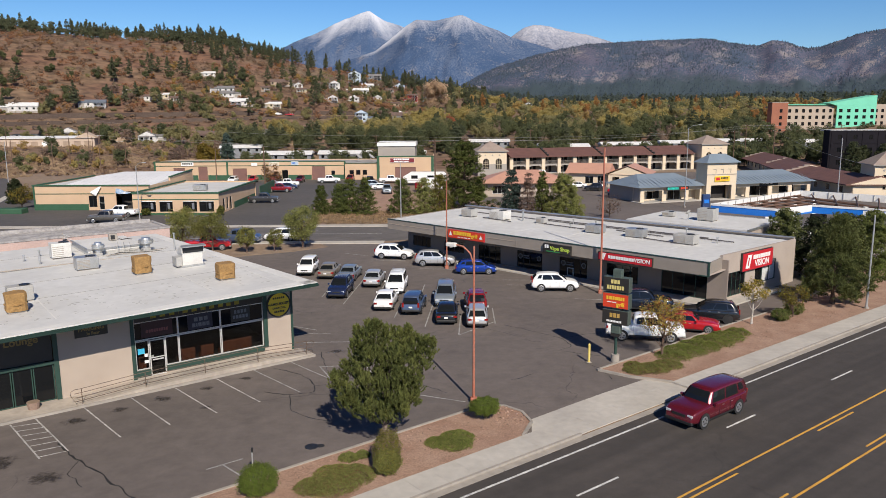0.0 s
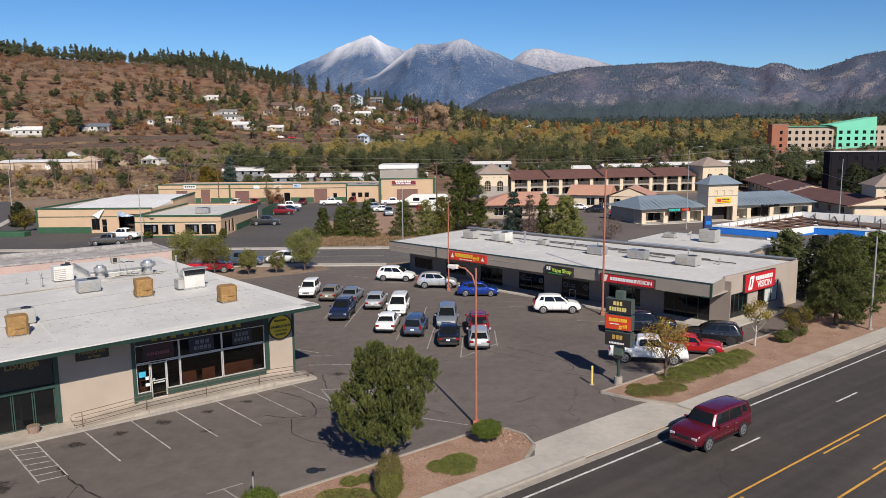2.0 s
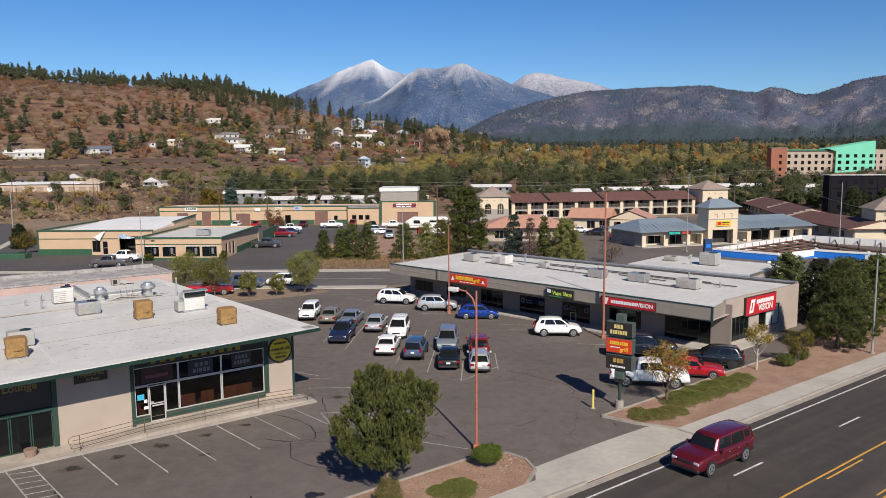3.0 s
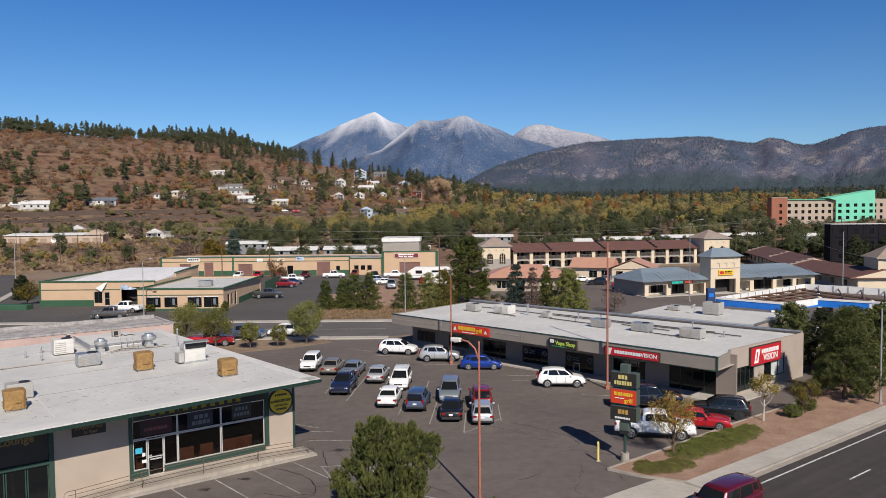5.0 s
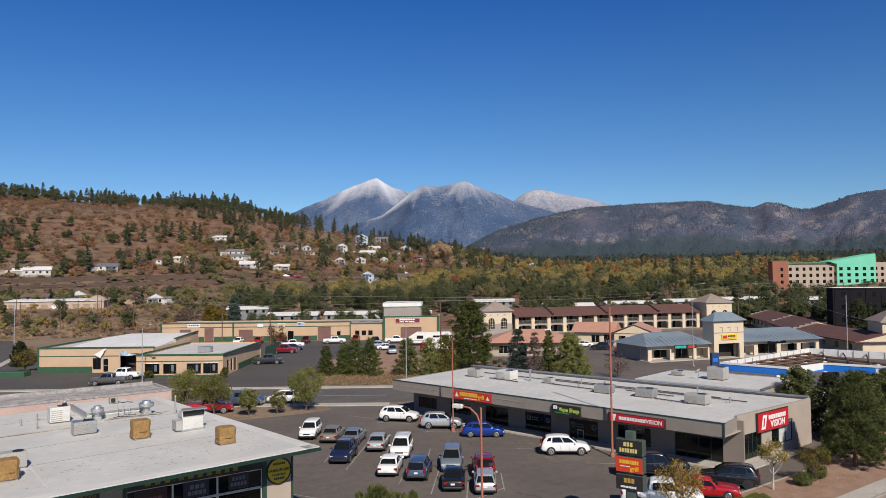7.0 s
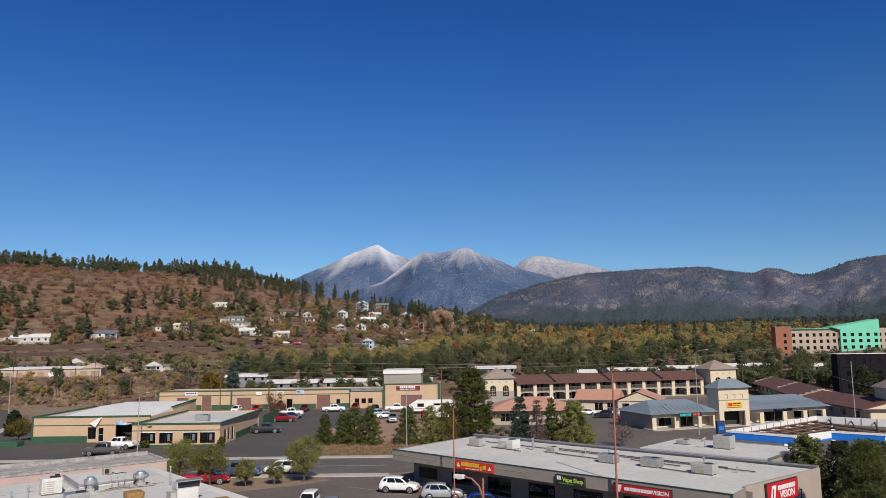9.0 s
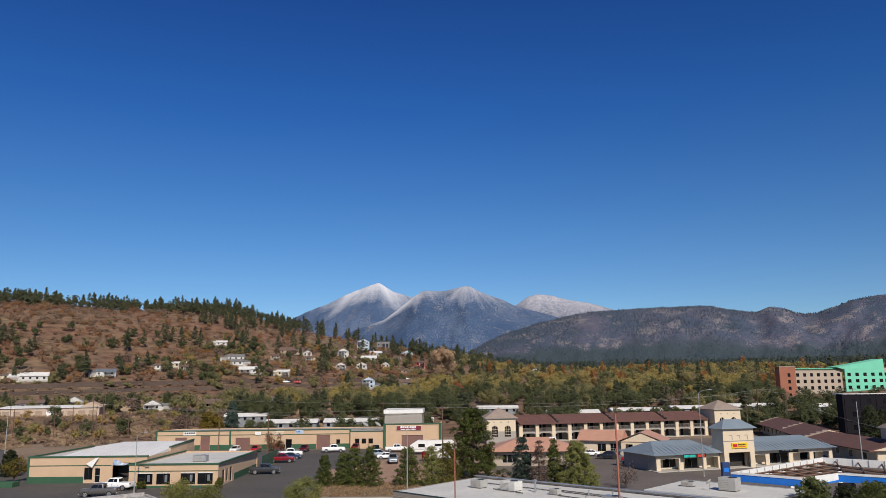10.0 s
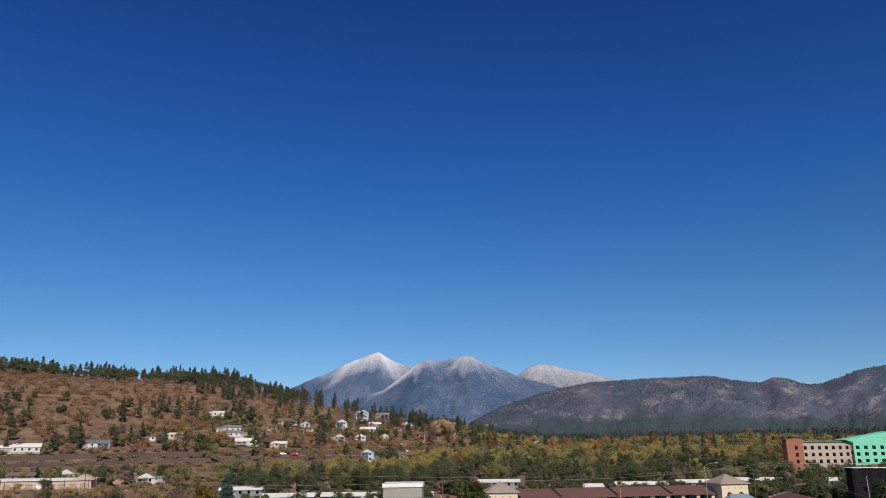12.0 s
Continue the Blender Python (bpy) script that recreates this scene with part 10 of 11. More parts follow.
for k in range(34):
    t = (k / 33) ** 0.9
    a = k * 2.4
    r = (2.6 * (1 - t) ** 0.75 * min(1.0, 0.7 + t * 1.6)) * RG.uniform(0.75, 1.1)
    lobes.append((math.cos(a) * r, math.sin(a) * r, 0.8 + 6.9 * t, RG.uniform(0.65, 1.0) * (1.05 - 0.35 * t)))
tufted_pine(35.2, 65.6, 8.2, lobes, L_FEATHER, "large feathery long-needled pine on the cinder strip", tufts=1500, per=24, needle=0.36, width=0.024, lift=0.35)
conifer(40.5, 74.0, 7.0, 2.8, L_FEATHER, "tall pine behind the bushy pine", n=14000, size=0.17, base=0.06, rounded=True)
conifer(39.2, 77.6, 6.4, 2.0, L_PINE_D, "dark juniper behind the shops", n=8000, size=0.15, base=0.03, rounded=True)
conifer(38.6, 83.2, 6.4, 2.4, L_FEATHER, "bushy twin-topped juniper by the filling station", n=15000, size=0.15, base=0.03, rounded=True)
conifer(46.8, 80.0, 6.6, 2.6, L_PINE, "tall pine by the filling station", n=11000, size=0.17, base=0.05, rounded=True)
broadleaf(52.5, 82.5, 5.6, 2.6, [(L_OLIVE, 0.6), (L_YELLOW, 0.4)], "olive and yellow tree by the filling station", n=5000, size=0.11, clumps=30, bare=0.2)
shrub(37.8, 70.5, 1.6, 1.6, 2.2, [(L_PINE_D, 1.0)], "dark ivy-covered shrub against the wall", n=5000, size=0.07, dome=0.3)
shrub(45.5, 75.5, 1.3, 1.3, 1.4, [(L_LIME, 0.5), (L_PINE, 0.5)], "round green shrub near the pavement", n=2500, size=0.06, dome=0.3)

# trees between the lot and the back street
for x, y, h, r, mats, lb, n in ((-33.6, 95.0, 5.6, 2.9, [(L_WILLOW, 0.65), (L_OLIVE, 0.35)], "leafy green tree by the back street", 7000), (-29.6, 94.4, 5.2, 2.6, [(L_WILLOW, 0.6), (L_OLIVE, 0.4)], "leafy green tree by the back street", 6500), (-24.9, 93.2, 3.4, 1.5, [(L_WILLOW, 0.7), (L_OLIVE, 0.3)], "small olive tree by the back street", 3200), (-21.6, 94.4, 3.1, 1.3, [(L_WILLOW, 0.7), (L_OLIVE, 0.3)], "small olive tree by the back street", 2600), (-18.4, 96.4, 5.7, 2.6, [(L_WILLOW, 0.6), (L_MAT, 0.4)], "yellow-green tree by the lot entrance", 8000)):
    broadleaf(x, y, h, r, mats, lb, n=n, size=0.085, clumps=40, bare=0.2, group="trees by the back street")
flat("tree_strip", [(-38, 91.5), (-27, 89.6), (-19.0, 94.0), (-15.2, 97.2), (-16.5, 99.5), (-40, 99.5)], 0.03, M_DIRT, "bare dirt strip under the street trees", "ground")
# evergreen row across the back street
for x, y, h, r, m_, p in ((-21.4, 130.6, 5.6, 2.1, L_GREEN, 0.55), (-18.4, 131.6, 5.6, 2.3, L_GREEN, 0.5), (-16.4, 131.0, 6.8, 2.7, L_GREEN, 0.5), (-13.6, 130.2, 6.9, 2.8, L_GREEN, 0.5), (-7.2, 130.4, 6.8, 2.9, L_GREEN, 0.45), (-3.2, 129.6, 6.8, 3.0, L_WILLOW, 0.45), (-0.6, 131.0, 7.4, 3.0, L_OLIVE, 0.45)):
    conifer(x, y, h * 0.95, r * 0.84, m_, "bushy green juniper by the back street", n=9500, size=0.13, base=0.02, power=p + 0.12, group="junipers by the back street", name="juniper_tree")
conifer(4.0, 139.5, 12.2, 5.6, L_GREEN, "tall broad pine in front of the motel", n=26000, size=0.19, base=0.06, power=0.68, levels=12, clump=0.045)
conifer(12.0, 129.6, 8.0, 2.3, L_BLUE, "blue-grey spruce by the salmon roof", n=6500, size=0.19, base=0.03, power=0.7)
conifer(14.6, 127.5, 7.4, 2.0, L_GREY, "dead grey-brown conifer by the lot", n=5000, size=0.13, base=0.05, power=0.8, name="dead_tree")
conifer(20.6, 126.0, 7.0, 3.8, L_MAT, "broad green juniper behind the shops", n=12000, size=0.18, base=0.02, power=0.55, name="juniper_tree")
conifer(17.2, 128.5, 7.4, 2.0, L_PINE, "narrow green juniper behind the shops", n=5000, size=0.18, base=0.02, power=0.7, name="juniper_tree")
broadleaf(28.0, 124.5, 4.4, 2.6, [(L_GREY, 1.0)], "bare grey shrub in the motel lot", n=900, size=0.10, clumps=40, bare=0.1, name="bare_tree")
conifer(7.4, 152.0, 4.2, 1.6, L_LIME, "bright green conical shrub by the diner", n=2500, size=0.16, base=0.0, power=0.5, name="shrub")
for x, y, h, r, m_, lb in ((-80.0, 141, 5.0, 2.4, L_YELLOW, "yellow-olive tree by the workshop corner"), (-52.0, 129.8, 1.3, 0.9, L_GREEN, "small round shrub by the workshop wall"), (-38.9, 129.6, 1.6, 1.0, L_GREEN, "small round shrub by the workshop wall")):
    broadleaf(x, y, h, r, [(m_, 0.6), (L_OLIVE, 0.4)], lb, n=1800, size=0.12, clumps=18, bare=0.15)
broadleaf(-41.0, 178, 6.5, 2.8, [(L_ORANGE, 0.7), (L_GREY, 0.3)], "sparse orange-brown tree in the yard", n=1400, size=0.15, clumps=30, bare=0.2)
conifer(-86, 150, 5.0, 1.8, L_PINE_D, "dark evergreen at the street corner", n=6000, size=0.2, base=0.03, rounded=True)
conifer(-70.5, 246, 12.0, 3.2, L_BLUE, "blue spruce behind the workshops", n=5000, size=0.35, base=0.03, power=0.8)
broadleaf(-76.5, 244, 8.6, 4.6, [(L_YELLOW, 1.0)], "bright yellow tree behind the workshops", n=4000, size=0.3, clumps=30, bare=0.1)
broadleaf(-86.0, 246, 8.0, 4.2, [(L_GREY, 1.0)], "bare mauve-grey tree behind the workshops", n=2600, size=0.25, clumps=40, bare=0.1)

for x, y, h in ((117, 214, 8.0), (121, 216, 7.0), (124, 211, 7.5), (128, 216, 6.8), (131, 209, 8.5), (136, 214, 7.2), (140, 208, 8.0), (145, 212, 7.5)):
    conifer(x, y, h * 1.15, h * 0.36, L_PINE_D, "dark pine in front of the charcoal building", n=4500, size=0.3, base=0.05, rounded=True, group="pines by the charcoal building")
# dry grass bank with low rocks across the street
gr = []
for _ in range(5200):
    gr.append((RG.uniform(-22, 3), RG.uniform(118.5, 134), 0.0))
gr = np.array(gr)
leaves("dry_grass", gr + np.array([0, 0, 0.2]), np.tile((0, -0.6, 0.3), (len(gr), 1)), 0.28 * RG.uniform(0.5, 1.3, len(gr)), leaf_mat("dry_grass_blades", (0.30, 0.20, 0.11), (0.24, 0.17, 0.10)), aspect=0.18)
tagged(bpy.data.objects["dry_grass"], "dry tan grass on the bank across the street", "grass", kind="stuff")


# ---- woods, hillside scrub and valley trees ----
def sprays(name, P, N, S, material, aspect=0.75, jitter=0.35):
    """Far foliage: three-cornered sprays at places P, facing roughly along N, of sizes S."""
    n = len(P)
    d = N + np.array([0.13, -0.42, 0.35]) + RG.normal(size=(n, 3)) * jitter
    d /= np.linalg.norm(d, axis=1, keepdims=True) + 1e-9
    a = np.cross(d, RG.normal(size=(n, 3)))
    a /= np.linalg.norm(a, axis=1, keepdims=True) + 1e-9
    b = np.cross(d, a) * aspect
    S = S[:, None] * 1.25
    me = three_cornered(name, P + a * S, P - a * S * 0.5 + b * S, P - a * S * 0.5 - b * S)
    me.materials.append(material)
    return new(name, me)


def wood(name, xyz, hr, n, size, material, kind_, label, aspect=0.75, jitter=0.35):
    """Many tree crowns joined: xyz feet, hr heights and radii, n sprays each."""
    T = len(xyz)
    i = np.repeat(np.arange(T), n)
    k = len(i)
    h, r = hr[i, 0], hr[i, 1]
    if kind_ == "pine":
        # boughs in uneven tiers round a straight stem, widest below the middle
        L = 26
        tier = (np.arange(L) + RG.uniform(0, 1, (T, L))) / L
        foot = RG.uniform(0.10, 0.34, (T, 1))
        prof = np.where(tier < 0.25, 0.75 + tier, np.maximum(1 - ((tier - 0.25) / 0.77) ** 1.5, 0.03))
        az = np.arange(L) * 2.4 + RG.uniform(0, 6.28, (T, 1)) + RG.normal(size=(T, L)) * 0.5
        reach = prof * RG.uniform(0.30, 0.95, (T, L))
        j = np.minimum((RG.uniform(0, 1, k) ** 1.12 * L).astype(int), L - 1)
        w = prof[i, j] * 0.36 + 0.06
        q = ball(k) * RG.uniform(0.3, 1.0, (k, 1))
        x = reach[i, j] * np.cos(az[i, j]) * 0.72 + q[:, 0] * w
        y = reach[i, j] * np.sin(az[i, j]) * 0.72 + q[:, 1] * w
        z = foot[i, 0] + (1 - foot[i, 0]) * (tier[i, j] * 0.97) + q[:, 2] * 0.035 - 0.03 * np.hypot(x, y)
        out = np.stack([x, y, 0.35 + q[:, 2] * 0.8], 1)
        P = xyz[i] + np.stack([x * r, y * r, z * h], 1)
    else:
        L = 15
        c = ball(T * L).reshape(T, L, 3) * RG.uniform(0.25, 0.85, (T, L, 1))
        big = RG.uniform(0.18, 0.44, (T, L))
        j = RG.integers(0, L, k)
        q = ball(k)
        loc = c[i, j] + q * big[i, j][:, None] * RG.uniform(0.45, 1.08, (k, 1))
        out = q * 1.0 + loc * 0.5 + np.array([0, 0, 0.25])
        P = xyz[i] + np.stack([loc[:, 0] * r, loc[:, 1] * r, h * 0.53 + loc[:, 2] * h * 0.45], 1)
    ob = sprays(name, P, out, size * RG.uniform(0.55, 1.35, k), material, aspect, jitter)
    return tagged(ob, label, "trees", kind="stuff")


def stems(name, xyz, hr, share, label):
    """Thin three-sided trunks for a stand of trees."""
    T = len(xyz)
    a = np.array([0.4, 2.5, 4.6])
    ring = np.stack([np.cos(a), np.sin(a)], 1)
    w = hr[:, 0] * 0.018 + 0.06
    lo = np.concatenate([ring[None] * w[:, None, None], np.full((T, 3, 1), -1.0)], 2) + xyz[:, None]
    hi = np.concatenate([ring[None] * w[:, None, None] * 0.5, np.broadcast_to(hr[:, None, :1] * share, (T, 3, 1))], 2) + xyz[:, None]
    V = np.concatenate([lo, hi], 1).reshape(-1, 3)
    o = np.arange(T)[:, None] * 6
    f = np.concatenate([o + np.array(q) for q in ((0, 1, 4, 3), (1, 2, 5, 4), (2, 0, 3, 5))], 0)
    me = bpy.data.meshes.new(name)
    me.from_pydata(V.tolist(), [], f.tolist())
    me.materials.append(M_BARK)
    tagged(new(name, me), label, "trees", kind="stuff")


def scatter(n, r0, r1, t0, t1, power=1.0):
    r = r0 + (r1 - r0) * RG.uniform(0, 1, n) ** power
    a = np.arctan(RG.uniform(t0, t1, n))
    x, y = r * np.sin(a), r * np.cos(a)
    return np.stack([x, y], 1)


HOUSES = np.array([o.matrix_basis.translation[:2] for o in scene.objects if o.name.startswith(("house", "mobile_home", "flat_roofed_hall")) and o.parent is None])
HD = np.hypot(HOUSES[:, 0], HOUSES[:, 1])


def open_view(p, side=9, front=34):
    """Leaves out what would stand on a house or hide it from the lot."""
    keep = np.ones(len(p), bool)
    for (hx, hy), hd in zip(HOUSES, HD):
        along = (p[:, 0] * hx + p[:, 1] * hy) / hd
        across = np.abs(p[:, 0] * hy - p[:, 1] * hx) / hd
        keep &= ~((across < side) & (along < hd + 8) & (along > hd - front))
    # keep the big buildings and the railway clear
    for x0, y0, x1, y1 in ((-205, 318, -150, 352), (-85, 200, 0, 222), (8, 205, 95, 252), (84, 175, 140, 240), (112, 215, 155, 246), (175, 405, 280, 470)):
        keep &= ~((p[:, 0] > x0) & (p[:, 0] < x1) & (p[:, 1] > y0) & (p[:, 1] < y1))
    th, rr = p[:, 0] / np.maximum(p[:, 1], 1), np.hypot(p[:, 0], p[:, 1])
    keep &= ~((th > 0.425) & (th < 0.62) & (rr > 318) & (rr < 470))
    return p[keep]


def feet(p):
    return np.column_stack([p, ground_z(p[:, 0], p[:, 1])])


def sizes(n, h0, h1, ratio):
    h = h0 + (h1 - h0) * RG.beta(2.0, 2.2, n)
    return np.stack([h, h * ratio * RG.uniform(0.75, 1.3, n)], 1)


def stand(name, p, h0, h1, ratio, n, size, material, kind_, label, trunk="", **kw):
    if len(p):
        xyz, hr = feet(p), sizes(len(p), h0, h1, ratio)
        wood(name, xyz, hr, n, size, material, kind_, label, **kw)
        if trunk:
            stems(trunk, xyz, hr, 0.8 if kind_ == "pine" else 0.5, "brown trunks of the " + label)


W_OLIVE = leaf_mat("olive_woodland", (0.272, 0.24, 0.108), (0.212, 0.198, 0.094), 0.14, 0.11, 0.5)
W_YELLOW = leaf_mat("yellow_woodland", (0.395, 0.315, 0.108), (0.325, 0.268, 0.102), 0.14, 0.11, 0.5)
W_GOLD = leaf_mat("golden_woodland", (0.415, 0.275, 0.098), (0.335, 0.235, 0.092), 0.14, 0.11, 0.5)
W_ORANGE = leaf_mat("orange_woodland", (0.37, 0.18, 0.062), (0.29, 0.155, 0.06), 0.14, 0.11, 0.5)
W_DEEP = leaf_mat("deep_green_woodland", (0.088, 0.104, 0.05), (0.132, 0.138, 0.062), 0.16, 0.11, 0.5)
W_PINE = leaf_mat("pine_woodland", (0.088, 0.102, 0.058), (0.128, 0.134, 0.072), 0.16, 0.11, 0.5)
# haze painted into the needle colour of the farthest pines
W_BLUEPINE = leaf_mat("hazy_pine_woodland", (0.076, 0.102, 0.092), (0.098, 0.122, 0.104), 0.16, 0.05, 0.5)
W_BROWN = leaf_mat("brown_scrub", (0.315, 0.212, 0.140), (0.265, 0.185, 0.125), 0.16, 0.08, 0.5)
W_RUST = leaf_mat("rust_scrub", (0.345, 0.180, 0.098), (0.28, 0.152, 0.088), 0.16, 0.08, 0.5)
W_GREY = leaf_mat("leafless_scrub", (0.235, 0.165, 0.122), (0.190, 0.135, 0.102), 0.16, 0.08)


def belt(nm, cnt, r0, r1, t0, t1, mt, kd, h0, h1, ra, n, sz, lb, side, front, power):
    """Trees strewn over a stretch of the valley, between two distances and two bearings."""
    stand(nm, open_view(scatter(cnt, r0, r1, t0, t1, power), side, front), h0, h1, ra, n, sz, mt, kd, lb)


# woods on the far ridge, thick at its foot and along the crest, thin on the open slopes
k_ = 44000
ci, cj = RG.integers(0, RIDGE_V.shape[0] - 17, k_), RG.integers(0, RIDGE_V.shape[1] - 2, k_)
fa, fb = RG.uniform(0, 1, (k_, 1)), RG.uniform(0, 1, (k_, 1))
P_ = (RIDGE_V[ci, cj] * (1 - fa) + RIDGE_V[ci + 1, cj] * fa) * (1 - fb) + (RIDGE_V[ci, cj + 1] * (1 - fa) + RIDGE_V[ci + 1, cj + 1] * fa) * fb
t_, s_2 = RIDGE_T[ci, cj], RIDGE_S[ci, cj]
thick = fbm(t_ * 26 + 3, s_2 * 5, 4) + 1.3 * np.clip(0.42 - s_2, 0, 1) + 0.30 * np.exp(-((s_2 - 1.0) / 0.12) ** 2) - 0.16 * smooth01((t_ - 0.26) / 0.2)
P_ = P_[(thick + RG.uniform(-0.12, 0.12, k_) > 0.50) & (s_2 > 0.04) & (s_2 < 1.03)]
hh = np.hypot(P_[:, 0], P_[:, 1]) * RG.uniform(0.0010, 0.0021, len(P_))
aa = np.array([0.5, 2.6, 4.7])[None] + RG.uniform(0, 6.28, (len(P_), 1))
foot3 = P_[:, None] + np.stack([np.cos(aa), np.sin(aa), 0 * aa], 2) * (hh * 0.38)[:, None, None] + np.array([0, 0, -0.5])
V_ = np.concatenate([foot3, P_[:, None] + np.stack([0 * hh, 0 * hh, hh], 1)[:, None]], 1).reshape(-1, 3)
o_ = np.arange(len(P_))[:, None] * 4
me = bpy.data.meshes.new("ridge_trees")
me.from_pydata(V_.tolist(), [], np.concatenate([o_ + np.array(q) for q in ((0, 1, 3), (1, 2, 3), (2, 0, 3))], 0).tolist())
# needle colour carries the bluish haze over the ridge
me.materials.append(leaf_mat("haze_blue_pine_needles", (0.054, 0.076, 0.104), (0.068, 0.090, 0.116), 0.3, 0.02, 0.2))
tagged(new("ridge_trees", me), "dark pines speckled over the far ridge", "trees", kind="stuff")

# motel side: deep green belt, olive and yellow crowns, mixed woods, dark pines
belt("roadside_green_trees", 26, 262, 300, 0.0, 0.50, W_DEEP, "round", 7.0, 10.0, 0.46, 2070, 0.26, "tall dark green trees behind the motel", 7, 14, 0.9)
belt("hotel_front_trees", 46, 248, 300, 0.38, 0.62, W_DEEP, "round", 6.0, 11.5, 0.44, 1500, 0.27, "dark green trees behind the brown-roofed wings", 4, 4, 0.9)
belt("roadside_olive_trees", 10, 258, 300, 0.0, 0.60, W_OLIVE, "round", 5.0, 8.0, 0.46, 1494, 0.26, "olive trees behind the motel", 7, 14, 0.9)
belt("belt_green_trees", 120, 318, 430, -0.02, 0.62, W_DEEP, "round", 8.5, 15.0, 0.44, 1500, 0.29, "belt of deep green trees in the valley", 5, 9, 0.9)
belt("belt_pines", 40, 318, 430, -0.02, 0.62, W_PINE, "pine", 9.0, 14.0, 0.34, 1609, 0.29, "broad pines in the valley belt", 5, 9, 0.9)
belt("belt_olive_trees", 34, 330, 430, -0.02, 0.66, W_OLIVE, "round", 8.0, 11.5, 0.46, 1609, 0.29, "olive trees in the valley belt", 5, 9, 0.9)
belt("belt_grey_trees", 12, 315, 420, -0.02, 0.66, W_GREY, "round", 7.0, 12.0, 0.30, 965, 0.28, "leafless grey trees in the valley belt", 5, 9, 0.9)
belt("mid_yellow_trees", 62, 425, 580, -0.04, 0.46, W_YELLOW, "round", 9.0, 14.0, 0.60, 1100, 0.43, "wide yellow-olive trees in the valley", 5, 9, 0.9)
belt("mid_gold_trees", 26, 470, 640, 0.02, 0.66, W_GOLD, "round", 8.0, 12.0, 0.56, 1380, 0.38, "golden autumn trees in the valley", 5, 9, 0.9)
belt("mid_olive_trees", 84, 430, 640, 0.0, 0.70, W_OLIVE, "round", 9.0, 13.0, 0.58, 950, 0.43, "wide olive trees in the valley", 5, 9, 0.9)
belt("mid_green_trees", 50, 430, 640, 0.0, 0.70, W_DEEP, "round", 8.0, 12.0, 0.48, 1050, 0.40, "green trees in the valley", 5, 9, 0.9)
belt("plain_olive_trees", 270, 620, 1050, -0.02, 0.85, W_OLIVE, "round", 8.0, 13.0, 0.66, 290, 0.76, "wide olive woodland on the plain", 5, 9, 0.9)
belt("plain_yellow_trees", 170, 620, 1050, -0.02, 0.85, W_YELLOW, "round", 8.0, 13.0, 0.64, 300, 0.76, "yellow autumn trees on the plain", 5, 9, 0.9)
belt("plain_gold_trees", 90, 620, 1050, -0.02, 0.85, W_GOLD, "round", 8.0, 12.0, 0.60, 380, 0.70, "golden autumn trees on the plain", 5, 9, 0.9)
belt("plain_green_trees", 110, 620, 1050, -0.02, 0.85, W_DEEP, "round", 8.0, 12.0, 0.58, 342, 0.70, "green woodland on the plain", 5, 9, 0.9)
belt("plain_orange_trees", 46, 500, 1050, 0.05, 0.80, W_ORANGE, "round", 12.0, 19.0, 0.20, 456, 0.59, "narrow orange poplars on the plain", 5, 9, 0.9)
belt("plain_grey_trees", 80, 480, 1000, 0.0, 0.80, W_GREY, "round", 7.0, 11.0, 0.50, 323, 0.63, "leafless trees on the plain", 5, 9, 0.9)
belt("plain_pines", 60, 560, 1050, -0.02, 0.85, W_PINE, "pine", 13.0, 20.0, 0.20, 494, 0.59, "dark pines on the plain", 5, 9, 0.9)
belt("valley_undergrowth", 420, 300, 640, -0.02, 0.70, W_OLIVE, "round", 1.5, 4.0, 0.9, 138, 0.32, "low olive undergrowth between the valley trees", 4, 6, 0.9)
belt("valley_brush", 260, 300, 640, -0.28, 0.70, W_GREY, "round", 1.5, 3.5, 0.9, 114, 0.32, "bare grey brush between the valley trees", 4, 6, 0.9)
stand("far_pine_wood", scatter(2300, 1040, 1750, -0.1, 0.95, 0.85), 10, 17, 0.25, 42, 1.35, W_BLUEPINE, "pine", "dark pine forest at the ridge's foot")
# workshop side: a tall green row, olive and yellow trees behind it, open ground and the railway
belt("yard_front_trees", 20, 236, 254, -0.25, -0.03, W_DEEP, "round", 4.0, 9.0, 0.42, 1500, 0.24, "green trees behind the workshop row", 0, 0, 1.0)
belt("row_green_trees", 30, 300, 345, -0.285, -0.02, W_DEEP, "round", 8.0, 15.0, 0.40, 2300, 0.26, "tall dense green trees behind the workshops", 6, 22, 1.0)
belt("row_pines", 12, 300, 350, -0.285, -0.02, W_PINE, "pine", 10.0, 15.5, 0.32, 2100, 0.26, "dense pines behind the workshops", 6, 22, 1.0)
belt("row_yellow_trees", 26, 375, 440, -0.24, -0.02, W_YELLOW, "round", 9.0, 13.0, 0.50, 1196, 0.35, "yellow-olive trees behind the green row", 6, 22, 1.0)
belt("row_olive_trees", 40, 345, 440, -0.37, -0.02, W_OLIVE, "round", 8.0, 12.5, 0.46, 1196, 0.35, "olive trees behind the green row", 6, 22, 1.0)
belt("yard_green_trees", 14, 390, 440, -0.62, -0.30, W_DEEP, "round", 7.0, 11.0, 0.42, 1288, 0.32, "green trees by the yards below the railway", 6, 16, 1.0)
belt("yard_olive_trees", 20, 385, 445, -0.65, -0.25, W_OLIVE, "round", 3.5, 8.5, 0.5, 873, 0.32, "olive trees by the yards below the railway", 6, 16, 1.0)
belt("yard_yellow_trees", 8, 385, 445, -0.65, -0.25, W_YELLOW, "round", 3.5, 7.5, 0.5, 873, 0.32, "yellow trees by the yards below the railway", 6, 16, 1.0)
